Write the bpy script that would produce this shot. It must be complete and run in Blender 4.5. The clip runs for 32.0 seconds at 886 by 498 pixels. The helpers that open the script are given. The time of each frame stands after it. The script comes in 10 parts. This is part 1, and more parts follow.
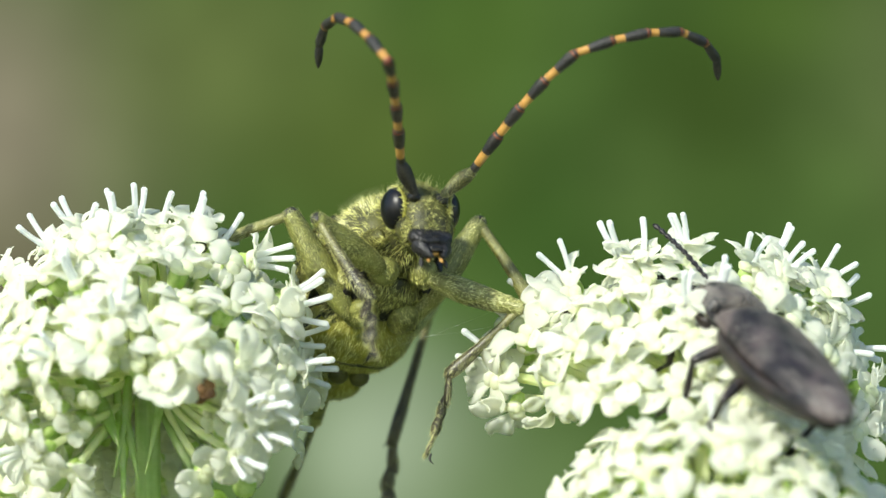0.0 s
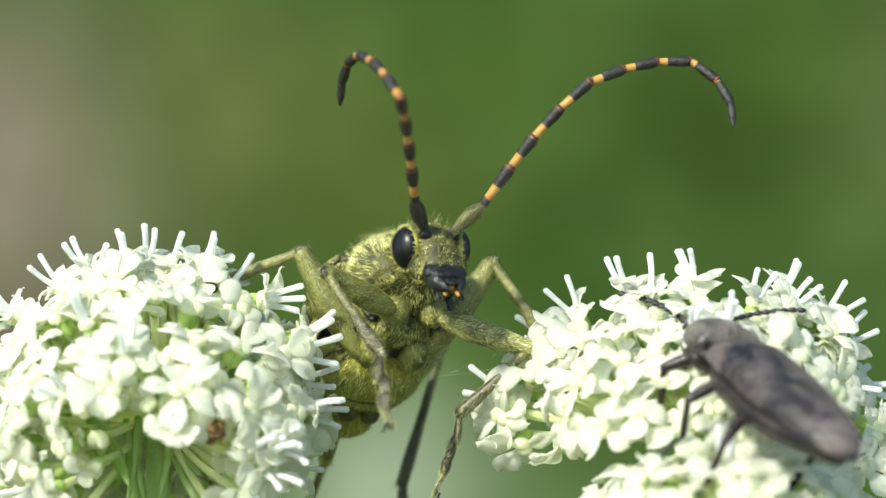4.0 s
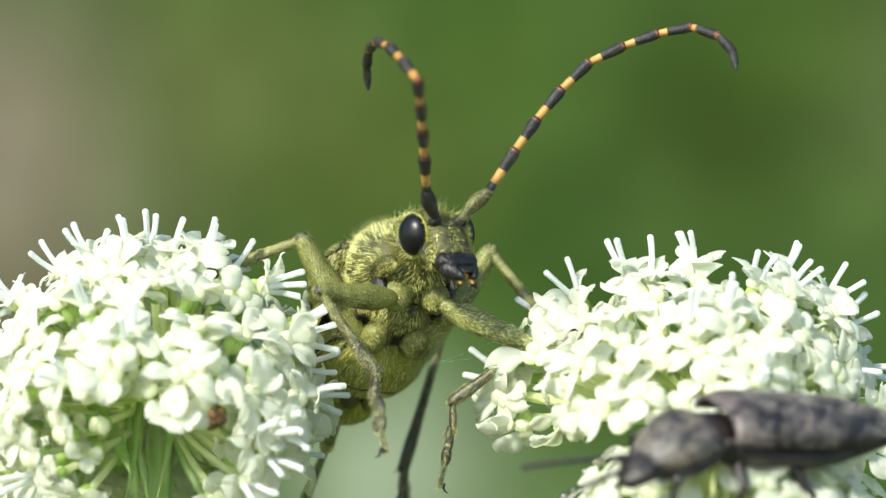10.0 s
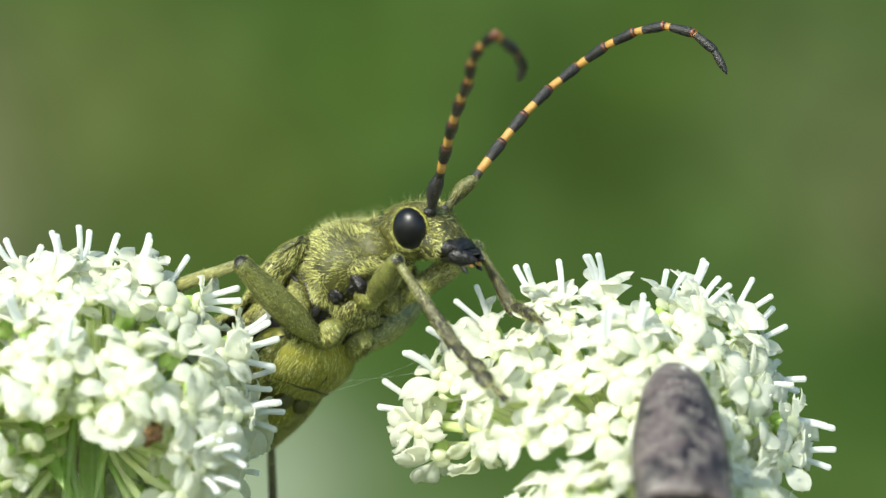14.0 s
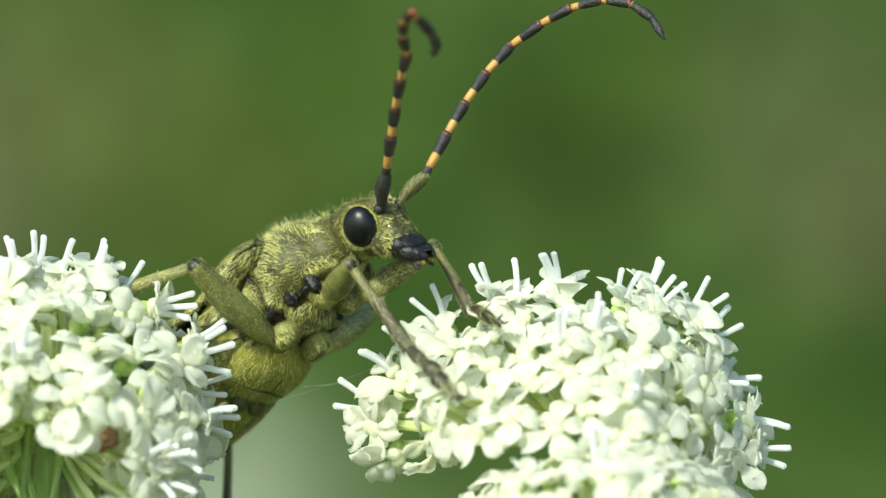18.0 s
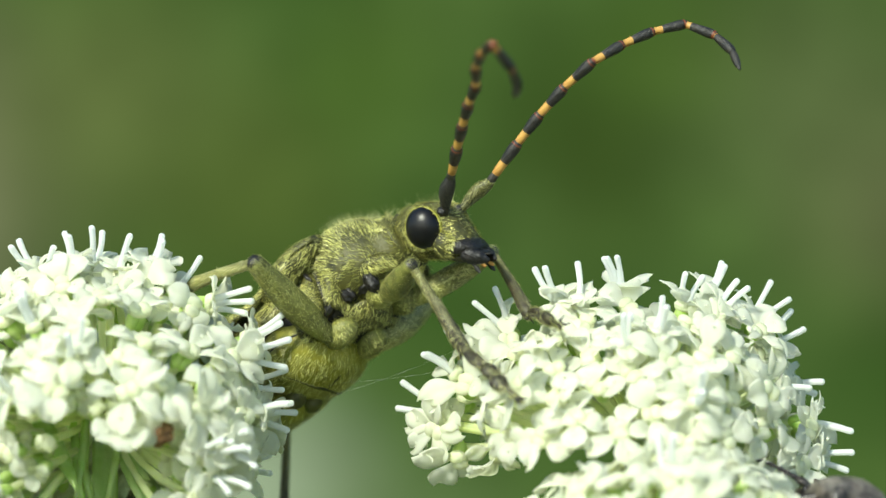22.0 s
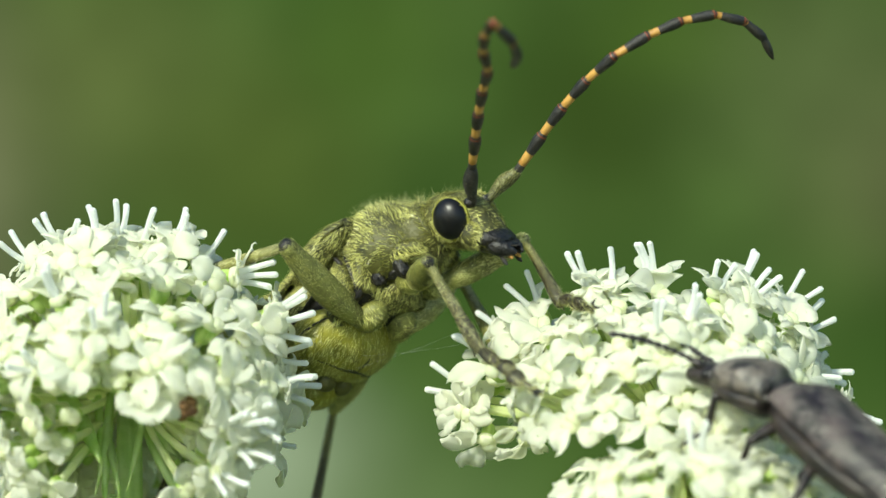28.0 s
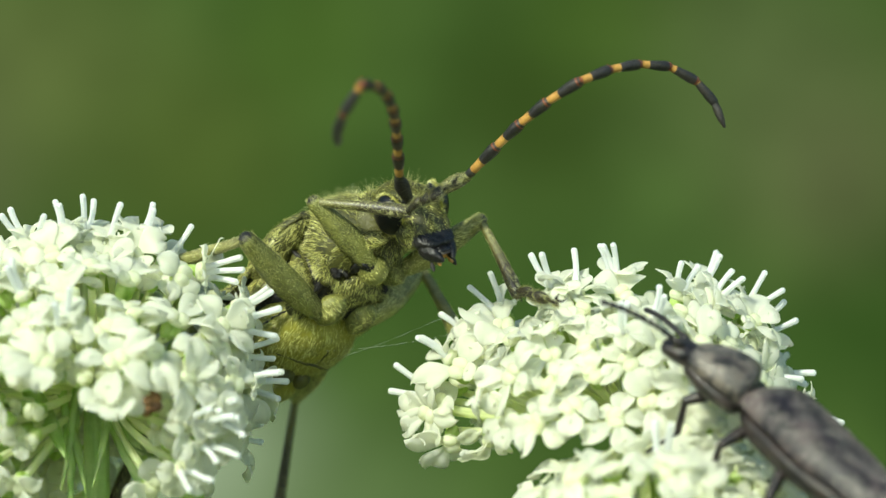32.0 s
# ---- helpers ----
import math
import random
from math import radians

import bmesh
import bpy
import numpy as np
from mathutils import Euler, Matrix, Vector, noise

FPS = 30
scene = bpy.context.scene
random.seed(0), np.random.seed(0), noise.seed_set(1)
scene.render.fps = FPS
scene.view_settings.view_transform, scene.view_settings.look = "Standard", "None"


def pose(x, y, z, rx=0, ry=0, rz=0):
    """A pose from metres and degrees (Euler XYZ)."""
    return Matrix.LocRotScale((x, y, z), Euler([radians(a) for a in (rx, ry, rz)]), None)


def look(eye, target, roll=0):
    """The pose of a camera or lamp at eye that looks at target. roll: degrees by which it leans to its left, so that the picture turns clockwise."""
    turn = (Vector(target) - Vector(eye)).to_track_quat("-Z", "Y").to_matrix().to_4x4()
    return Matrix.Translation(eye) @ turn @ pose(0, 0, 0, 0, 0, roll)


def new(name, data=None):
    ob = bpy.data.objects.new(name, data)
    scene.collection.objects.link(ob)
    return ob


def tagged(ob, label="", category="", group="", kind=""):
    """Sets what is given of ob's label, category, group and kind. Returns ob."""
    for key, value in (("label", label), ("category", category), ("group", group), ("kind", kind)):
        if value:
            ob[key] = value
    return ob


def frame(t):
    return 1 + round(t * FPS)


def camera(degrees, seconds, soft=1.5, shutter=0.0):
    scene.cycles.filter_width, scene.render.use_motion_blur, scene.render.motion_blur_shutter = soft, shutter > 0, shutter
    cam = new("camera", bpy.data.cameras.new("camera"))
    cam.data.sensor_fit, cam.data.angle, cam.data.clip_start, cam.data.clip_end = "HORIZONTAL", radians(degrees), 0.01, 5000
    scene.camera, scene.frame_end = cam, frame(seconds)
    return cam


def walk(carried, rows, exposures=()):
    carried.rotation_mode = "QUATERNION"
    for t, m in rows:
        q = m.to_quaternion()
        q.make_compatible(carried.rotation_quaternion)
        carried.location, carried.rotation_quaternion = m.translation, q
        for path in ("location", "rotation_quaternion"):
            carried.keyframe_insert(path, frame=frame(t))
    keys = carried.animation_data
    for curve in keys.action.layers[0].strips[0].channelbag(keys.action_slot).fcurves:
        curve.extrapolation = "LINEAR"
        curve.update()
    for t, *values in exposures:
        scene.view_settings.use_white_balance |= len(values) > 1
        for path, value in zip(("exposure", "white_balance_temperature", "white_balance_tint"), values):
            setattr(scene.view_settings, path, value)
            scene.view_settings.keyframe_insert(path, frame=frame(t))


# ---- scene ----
# A leaf-green longhorn beetle between two white flower heads, with a click beetle on the second one.
# Lengths of small things are written in millimetres and turned into metres by MM.
MM = 0.001
LIFT = 0.62  # height of the flowers over the ground

cam = camera(20.0, 32.0, soft=1.45)
cam.data.dof.use_dof = True
cam.data.dof.focus_distance = 0.1046
cam.data.dof.aperture_fstop = 37.0

walk(cam, [
    (0, pose(0.000000, -0.105, 0.620000, 90.000, 0, 0.000)),
    (0.5, pose(0.000088, -0.105, 0.619924, 90.263, 0, 0.294)),
    (1, pose(0.000114, -0.105, 0.619847, 90.526, 0, 0.387)),
    (1.5, pose(0.000099, -0.105, 0.619809, 90.649, 0, 0.340)),
    (2, pose(0.000002, -0.105, 0.619779, 90.742, 0, 0.031)),
    (2.5, pose(0.000029, -0.105, 0.619724, 90.928, 0, 0.124)),
    (3, pose(-0.000015, -0.105, 0.619695, 91.020, 0, -0.015)),
    (3.5, pose(0.000041, -0.105, 0.619673, 91.098, 0, 0.170)),
    (4, pose(0.000075, -0.105, 0.619674, 91.098, 0, 0.278)),
    (4.5, pose(0.000094, -0.105, 0.619679, 91.082, 0, 0.340)),
    (5, pose(0.000104, -0.105, 0.619694, 91.036, 0, 0.371)),
    (5.5, pose(0.000109, -0.105, 0.619708, 90.990, 0, 0.387)),
    (6, pose(0.000085, -0.105, 0.619707, 90.990, 0, 0.309)),
    (6.5, pose(0.000114, -0.105, 0.619703, 91.005, 0, 0.402)),
    (7, pose(0.000100, -0.105, 0.619703, 91.005, 0, 0.356)),
    (7.5, pose(0.000067, -0.105, 0.619725, 90.928, 0, 0.247)),
    (8, pose(0.000009, -0.105, 0.619714, 90.959, 0, 0.062)),
    (8.5, pose(0.000106, -0.105, 0.619745, 90.866, 0, 0.371)),
    (9, pose(0.000116, -0.105, 0.619777, 90.758, 0, 0.402)),
    (9.5, pose(0.000102, -0.105, 0.619777, 90.758, 0, 0.356)),
    (10, pose(0.000088, -0.105, 0.619790, 90.711, 0, 0.309)),
    (10.5, pose(-0.000025, -0.105, 0.619799, 90.680, 0, 0.283)),
    (11, pose(-0.000591, -0.105, 0.619780, 90.742, 0, 0.258)),
    (11.5, pose(-0.001703, -0.105, 0.619770, 90.773, 0, 0.166)),
    (11.7, pose(-0.001586, -0.105, 0.619816, 90.619, 0, 0.129)),
    (12, pose(-0.002517, -0.105, 0.619800, 90.665, 0, -0.258)),
    (12.3, pose(-0.002993, -0.105, 0.619839, 90.526, 0, -0.567)),
    (12.6, pose(-0.003129, -0.105, 0.619848, 90.500, 0, -0.876)),
    (12.8, pose(-0.003584, -0.105, 0.619873, 90.402, 0, -1.082)),
    (13, pose(-0.004015, -0.105, 0.619821, 90.572, 0, -1.288)),
    (13.5, pose(-0.003601, -0.105, 0.619771, 90.711, 0, -2.190)),
    (14, pose(-0.002880, -0.105, 0.619625, 91.175, 0, -2.833)),
    (14.5, pose(-0.002600, -0.105, 0.619627, 91.160, 0, -3.004)),
    (15, pose(-0.002881, -0.105, 0.619598, 91.252, 0, -3.175)),
    (15.5, pose(-0.002691, -0.105, 0.619609, 91.206, 0, -3.347)),
    (16, pose(-0.002647, -0.105, 0.619595, 91.252, 0, -3.347)),
    (16.5, pose(-0.002648, -0.105, 0.619586, 91.283, 0, -3.347)),
    (17, pose(-0.002648, -0.105, 0.619572, 91.330, 0, -3.347)),
    (17.5, pose(-0.002626, -0.105, 0.619563, 91.361, 0, -3.347)),
    (18, pose(-0.002046, -0.105, 0.619570, 91.330, 0, -3.347)),
    (18.5, pose(-0.002024, -0.105, 0.619570, 91.330, 0, -3.347)),
    (19, pose(-0.001980, -0.105, 0.619556, 91.376, 0, -3.347)),
    (19.5, pose(-0.002185, -0.105, 0.619572, 91.330, 0, -3.261)),
    (20, pose(-0.001946, -0.105, 0.619549, 91.407, 0, -3.175)),
    (20.5, pose(-0.002151, -0.105, 0.619573, 91.330, 0, -3.090)),
    (21, pose(-0.002401, -0.105, 0.619589, 91.283, 0, -3.004)),
    (21.5, pose(-0.003412, -0.105, 0.619597, 91.268, 0, -2.918)),
    (22, pose(-0.003327, -0.105, 0.619621, 91.191, 0, -2.833)),
    (22.5, pose(-0.004039, -0.105, 0.619554, 91.422, 0, -2.790)),
    (22.8, pose(-0.004665, -0.105, 0.619574, 91.361, 0, -2.764)),
    (23, pose(-0.003355, -0.105, 0.619627, 91.175, 0, -2.747)),
    (23.5, pose(-0.003817, -0.105, 0.619642, 91.129, 0, -2.704)),
    (24, pose(-0.006231, -0.105, 0.619648, 91.129, 0, -2.661)),
    (24.5, pose(-0.004942, -0.105, 0.619697, 90.959, 0, -2.618)),
    (25, pose(-0.004619, -0.105, 0.619719, 90.881, 0, -2.576)),
    (25.5, pose(-0.004450, -0.105, 0.619737, 90.820, 0, -2.608)),
    (26, pose(-0.004528, -0.105, 0.619765, 90.727, 0, -2.640)),
    (26.5, pose(-0.004629, -0.105, 0.619792, 90.634, 0, -2.672)),
    (27, pose(-0.004707, -0.105, 0.619815, 90.557, 0, -2.704)),
    (27.5, pose(-0.004763, -0.105, 0.619838, 90.479, 0, -2.736)),
    (28, pose(-0.004146, -0.105, 0.619841, 90.464, 0, -2.768)),
    (28.5, pose(-0.005131, -0.105, 0.619809, 90.572, 0, -2.945)),
    (29, pose(-0.005868, -0.105, 0.619796, 90.619, 0, -3.122)),
    (29.5, pose(-0.005079, -0.105, 0.619820, 90.526, 0, -3.298)),
    (30, pose(-0.005075, -0.105, 0.619832, 90.479, 0, -3.475)),
    (30.2, pose(-0.006085, -0.105, 0.619807, 90.572, 0, -3.552)),
    (30.4, pose(-0.007230, -0.105, 0.619782, 90.665, 0, -3.629)),
    (30.5, pose(-0.006512, -0.105, 0.619803, 90.588, 0, -3.668)),
    (30.7, pose(-0.005750, -0.105, 0.619836, 90.464, 0, -3.745)),
    (31, pose(-0.005236, -0.105, 0.619865, 90.356, 0, -3.860)),
    (31.5, pose(-0.005260, -0.105, 0.619877, 90.309, 0, -4.052)),
    (32, pose(-0.005331, -0.105, 0.619866, 90.340, 0, -4.245)),
], exposures=[(0, 0.76, 6500, 5), (7, 0.84, 6500, 5), (12, 0.84, 6500, 5), (18, 0.68, 6500, 1), (25, 0.64, 6700, -2), (32, 0.53, 6750, -5)])

# ---- light ----
world = bpy.data.worlds.new("sky")
scene.world = world
world.use_nodes = True
sky = world.node_tree.nodes.new("ShaderNodeTexSky")
sky.sky_type = "NISHITA"
sky.sun_disc = False
sky.sun_elevation = radians(38)
sky.sun_rotation = radians(216)
world.node_tree.nodes["Background"].inputs["Strength"].default_value = 0.15
world.node_tree.links.new(sky.outputs["Color"], world.node_tree.nodes["Background"].inputs["Color"])

sun = new("sun", bpy.data.lights.new("sun", "SUN"))
sun.data.energy = 3.7
sun.data.angle = radians(5.0)
sun.data.color = (1.0, 0.97, 0.86)
sun.matrix_world = look((-0.48, -0.66, 0.64), (0, 0, 0))


# ---- materials ----
def nodes_of(name):
    m = bpy.data.materials.new(name)
    m.use_nodes = True
    return m, m.node_tree.nodes, m.node_tree.links, m.node_tree.nodes["Principled BSDF"]


def skin(name, a, b, scale, rough=0.6, bump=0.0, bump_scale=None, through_light=0.0, sheen=0.0, metal=0.0, spread=(0.35, 0.65), per_piece=0.0, coat=0.0, spec=0.5, glow_colour=None):
    """Two colours mixed by noise at two sizes, with fine relief. scale is in spots per metre."""
    m, n, l, p = nodes_of(name)
    co = n.new("ShaderNodeTexCoord")
    big, fine = n.new("ShaderNodeTexNoise"), n.new("ShaderNodeTexNoise")
    big.inputs["Scale"].default_value, big.inputs["Detail"].default_value = scale, 4
    fine.inputs["Scale"].default_value, fine.inputs["Detail"].default_value = scale * 5.3, 3
    for t in (big, fine):
        l.new(co.outputs["Object"], t.inputs["Vector"])
    add = n.new("ShaderNodeMath")
    add.operation = "MULTIPLY_ADD"
    l.new(fine.outputs["Fac"], add.inputs[0])
    add.inputs[1].default_value = 0.45
    l.new(big.outputs["Fac"], add.inputs[2])
    ramp = n.new("ShaderNodeMapRange")
    ramp.interpolation_type = "SMOOTHSTEP"
    ramp.inputs["From Min"].default_value, ramp.inputs["From Max"].default_value = spread[0] + 0.22, spread[1] + 0.22
    l.new(add.outputs[0], ramp.inputs["Value"])
    mix = n.new("ShaderNodeMix")
    mix.data_type = "RGBA"
    mix.inputs["A"].default_value, mix.inputs["B"].default_value = (*a, 1), (*b, 1)
    l.new(ramp.outputs["Result"], mix.inputs["Factor"])
    colour = mix.outputs["Result"]
    if per_piece:
        info, hsv, rng = n.new("ShaderNodeObjectInfo"), n.new("ShaderNodeHueSaturation"), n.new("ShaderNodeMapRange")
        rng.inputs["To Min"].default_value, rng.inputs["To Max"].default_value = 1 - per_piece, 1 + per_piece * 0.4
        l.new(info.outputs["Random"], rng.inputs["Value"])
        l.new(rng.outputs["Result"], hsv.inputs["Value"])
        l.new(colour, hsv.inputs["Color"])
        colour = hsv.outputs["Color"]
    l.new(colour, p.inputs["Base Color"])
    p.inputs["Roughness"].default_value, p.inputs["Metallic"].default_value = rough, metal
    p.inputs["Specular IOR Level"].default_value = spec
    p.inputs["Coat Weight"].default_value = coat
    p.inputs["Sheen Weight"].default_value = sheen
    if bump:
        grain, bp = n.new("ShaderNodeTexNoise"), n.new("ShaderNodeBump")
        grain.inputs["Scale"].default_value, grain.inputs["Detail"].default_value = bump_scale or scale * 8, 3
        l.new(co.outputs["Object"], grain.inputs["Vector"])
        l.new(grain.outputs["Fac"], bp.inputs["Height"])
        bp.inputs["Strength"].default_value, bp.inputs["Distance"].default_value = bump, 0.0001
        l.new(bp.outputs["Normal"], p.inputs["Normal"])
    if through_light:
        tr, sh = n.new("ShaderNodeBsdfTranslucent"), n.new("ShaderNodeMixShader")
        if glow_colour:
            tr.inputs["Color"].default_value = (*glow_colour, 1)
        else:
            l.new(colour, tr.inputs["Color"])
        sh.inputs["Fac"].default_value = through_light
        l.new(p.outputs[0], sh.inputs[1])
        l.new(tr.outputs[0], sh.inputs[2])
        l.new(sh.outputs[0], n["Material Output"].inputs["Surface"])
    return m


def hair_skin(name, a, b):
    """Fine hairs: each one its own shade between two colours."""
    m, n, l, p = nodes_of(name)
    geo, mix = n.new("ShaderNodeNewGeometry"), n.new("ShaderNodeMix")
    mix.data_type = "RGBA"
    mix.inputs["A"].default_value, mix.inputs["B"].default_value = (*a, 1), (*b, 1)
    steep = n.new("ShaderNodeMath")
    steep.operation, steep.inputs[1].default_value = "POWER", 1.4
    l.new(geo.outputs["Random Per Island"], steep.inputs[0])
    l.new(steep.outputs[0], mix.inputs["Factor"])
    l.new(mix.outputs["Result"], p.inputs["Base Color"])
    p.inputs["Roughness"].default_value = 0.34
    tr, sh = n.new("ShaderNodeBsdfTranslucent"), n.new("ShaderNodeMixShader")
    l.new(mix.outputs["Result"], tr.inputs["Color"])
    sh.inputs["Fac"].default_value = 0.22
    l.new(p.outputs[0], sh.inputs[1])
    l.new(tr.outputs[0], sh.inputs[2])
    l.new(sh.outputs[0], n["Material Output"].inputs["Surface"])
    return m


def shin_skin(name, near, far, start, stop):
    """A shin that turns from one colour to another along its length (y, in metres), with an uneven border and fine relief."""
    m, n, l, p = nodes_of(name)
    co, xyz, nz, add, ramp, mix, bp = (n.new("ShaderNode" + k) for k in ("TexCoord", "SeparateXYZ", "TexNoise", "Math", "MapRange", "Mix", "Bump"))
    l.new(co.outputs["Object"], xyz.inputs[0])
    l.new(co.outputs["Object"], nz.inputs["Vector"])
    nz.inputs["Scale"].default_value, nz.inputs["Detail"].default_value = 1800, 4
    add.operation, add.inputs[1].default_value = "MULTIPLY_ADD", 0.0014
    l.new(nz.outputs["Fac"], add.inputs[0])
    l.new(xyz.outputs["Y"], add.inputs[2])
    ramp.inputs["From Min"].default_value, ramp.inputs["From Max"].default_value = start + 0.0007, stop + 0.0007
    l.new(add.outputs[0], ramp.inputs["Value"])
    mix.data_type = "RGBA"
    mix.inputs["A"].default_value, mix.inputs["B"].default_value = (*near, 1), (*far, 1)
    l.new(ramp.outputs["Result"], mix.inputs["Factor"])
    l.new(mix.outputs["Result"], p.inputs["Base Color"])
    p.inputs["Roughness"].default_value = 0.42
    l.new(nz.outputs["Fac"], bp.inputs["Height"])
    bp.inputs["Strength"].default_value, bp.inputs["Distance"].default_value = 0.4, 0.0001
    l.new(bp.outputs["Normal"], p.inputs["Normal"])
    return m


petal_white = skin("petal_white", (0.81, 0.82, 0.77), (0.86, 0.862, 0.84), 900, 0.55, 0.03, 4000, 0.72, per_piece=0.04, spec=0.2, glow_colour=(0.955, 0.964, 0.845))
filament_white = skin("filament_white", (0.86, 0.87, 0.88), (0.80, 0.83, 0.82), 1500, 0.35, 0.05, 9000, 0.55, glow_colour=(0.93, 0.95, 0.90))
disc_white = skin("disc_cream", (0.86, 0.875, 0.77), (0.81, 0.85, 0.64), 1200, 0.25, 0.1, 7000, 0.66, per_piece=0.08, spec=0.3, glow_colour=(0.95, 0.96, 0.78))
ovary_green = skin("ovary_green", (0.40, 0.58, 0.13), (0.68, 0.79, 0.36), 1500, 0.4, 0.2, 8000, 0.5, per_piece=0.2, glow_colour=(0.68, 0.86, 0.28))
pedicel_green = skin("pedicel_pale_green", (0.78, 0.85, 0.50), (0.88, 0.91, 0.70), 600, 0.42, 0.1, 5000, 0.68, per_piece=0.1, glow_colour=(0.93, 0.965, 0.68))
bract_green = skin("bract_green", (0.32, 0.50, 0.12), (0.66, 0.76, 0.40), 500, 0.42, 0.2, 5000, 0.55, per_piece=0.3, glow_colour=(0.62, 0.80, 0.28))
pale_stalk = skin("pale_stalk_green", (0.44, 0.60, 0.22), (0.66, 0.77, 0.42), 450, 0.42, 0.2, 5000, 0.4, glow_colour=(0.62, 0.80, 0.34))
stem_green = skin("stem_green", (0.22, 0.34, 0.07), (0.40, 0.50, 0.16), 400, 0.5, 0.3, 4000, 0.05)
brown_dry = skin("withered_brown", (0.10, 0.05, 0.02), (0.24, 0.13, 0.05), 2500, 0.8, 0.5, 9000)
cuticle = skin("olive_cuticle", (0.014, 0.015, 0.005), (0.070, 0.069, 0.011), 900, 0.55, 0.5, 9000, spread=(0.25, 0.6))
cuticle_leg = skin("olive_leg_cuticle", (0.07, 0.075, 0.018), (0.20, 0.205, 0.05), 1100, 0.5, 0.5, 9000, spread=(0.25, 0.65))
cuticle_abdomen = skin("yellow_green_abdomen", (0.07, 0.07, 0.008), (0.24, 0.23, 0.02), 700, 0.5, 0.4, 9000, spread=(0.2, 0.6))
tibia_dark = shin_skin("olive_to_brown_shin", (0.125, 0.120, 0.035), (0.020, 0.015, 0.008), 0.0004, 0.0026)
shin_olive = skin("olive_brown_shin", (0.075, 0.074, 0.020), (0.20, 0.196, 0.055), 1100, 0.5, 0.5, 9000, spread=(0.25, 0.65))
tarsus_brown = skin("dark_tarsus", (0.010, 0.008, 0.006), (0.045, 0.036, 0.020), 1500, 0.5, 0.4, 9000)
black_shell = skin("black_shell", (0.004, 0.004, 0.004), (0.018, 0.016, 0.015), 1500, 0.36, 0.9, 6000, spec=0.4)
eye_black = skin("eye_black", (0.002, 0.002, 0.003), (0.004, 0.004, 0.005), 1500, 0.34, 0.06, 24000, spec=0.32)
orange_band = skin("orange_band", (0.32, 0.155, 0.028), (0.48, 0.27, 0.065), 1500, 0.5, 0.3, 9000)
rust_band = skin("rust_red", (0.12, 0.025, 0.01), (0.22, 0.06, 0.015), 2500, 0.4, 0.3, 9000)
antenna_black = skin("antenna_black", (0.006, 0.006, 0.006), (0.024, 0.021, 0.017), 2500, 0.5, 0.6, 12000)
hair_olive = hair_skin("yellow_hair", (0.13, 0.13, 0.015), (0.90, 0.885, 0.33))
hair_leg = hair_skin("grey_green_hair", (0.26, 0.265, 0.065), (0.94, 0.93, 0.46))
hair_dark = hair_skin("dark_hair", (0.015, 0.014, 0.011), (0.26, 0.25, 0.15))
hair_pale = hair_skin("pale_hair", (0.40, 0.40, 0.14), (0.75, 0.74, 0.42))
click_shell = skin("mottled_brown_shell", (0.010, 0.007, 0.008), (0.088, 0.068, 0.065), 520, 0.36, 0.6, 6000, spread=(0.42, 0.60))
click_front = skin("grey_brown_shell", (0.010, 0.009, 0.009), (0.12, 0.10, 0.082), 620, 0.36, 0.6, 6000, spread=(0.40, 0.60))
click_dark = skin("dark_brown_leg", (0.006, 0.005, 0.005), (0.028, 0.020, 0.018), 1500, 0.38, 0.4, 8000)
hair_grey = hair_skin("grey_hair", (0.19, 0.17, 0.155), (0.60, 0.55, 0.485))


# ---- mesh tools ----
def mesh_of(name, verts, faces, smooth=True):
    me = bpy.data.meshes.new(name)
    if isinstance(verts, np.ndarray):  # hairs
        me.from_pydata(verts * MM, [], faces)
    else:
        me.from_pydata([(v[0] * MM, v[1] * MM, v[2] * MM) for v in verts], [], faces)
    if smooth:
        me.polygons.foreach_set("use_smooth", [True] * len(me.polygons))
    me.update()
    return me


def part(name, shape, material, parent, label="", at=None, kind=""):
    """One mesh under a thing or a part. shape: (verts, faces) in millimetres, or a mesh."""
    me = shape if isinstance(shape, bpy.types.Mesh) else mesh_of(name, *shape)
    if not me.materials:
        me.materials.append(material)
    ob = new(name, me)
    ob.parent = parent
    if at is not None:
        ob.matrix_basis = at
    return tagged(ob, label, kind=kind)


def thing(name, at, label, category, group=""):
    ob = new(name)
    ob.empty_display_size = 0.003
    ob.matrix_basis = at
    return tagged(ob, label, category, group)


def mm(x, y, z, rx=0, ry=0, rz=0):
    return pose(x * MM, y * MM, z * MM, rx, ry, rz)


def join(*shapes):
    verts, faces = [], []
    for v, f in shapes:
        k = len(verts)
        verts += list(v)
        faces += [tuple(i + k for i in q) for q in f]
    return verts, faces


def moved(shape, m):
    """A shape in millimetres turned and shifted by a pose whose shift is in metres."""
    out = []
    for v in shape[0]:
        w = m @ Vector((v[0] * MM, v[1] * MM, v[2] * MM))
        out.append((w.x / MM, w.y / MM, w.z / MM))
    return out, shape[1]


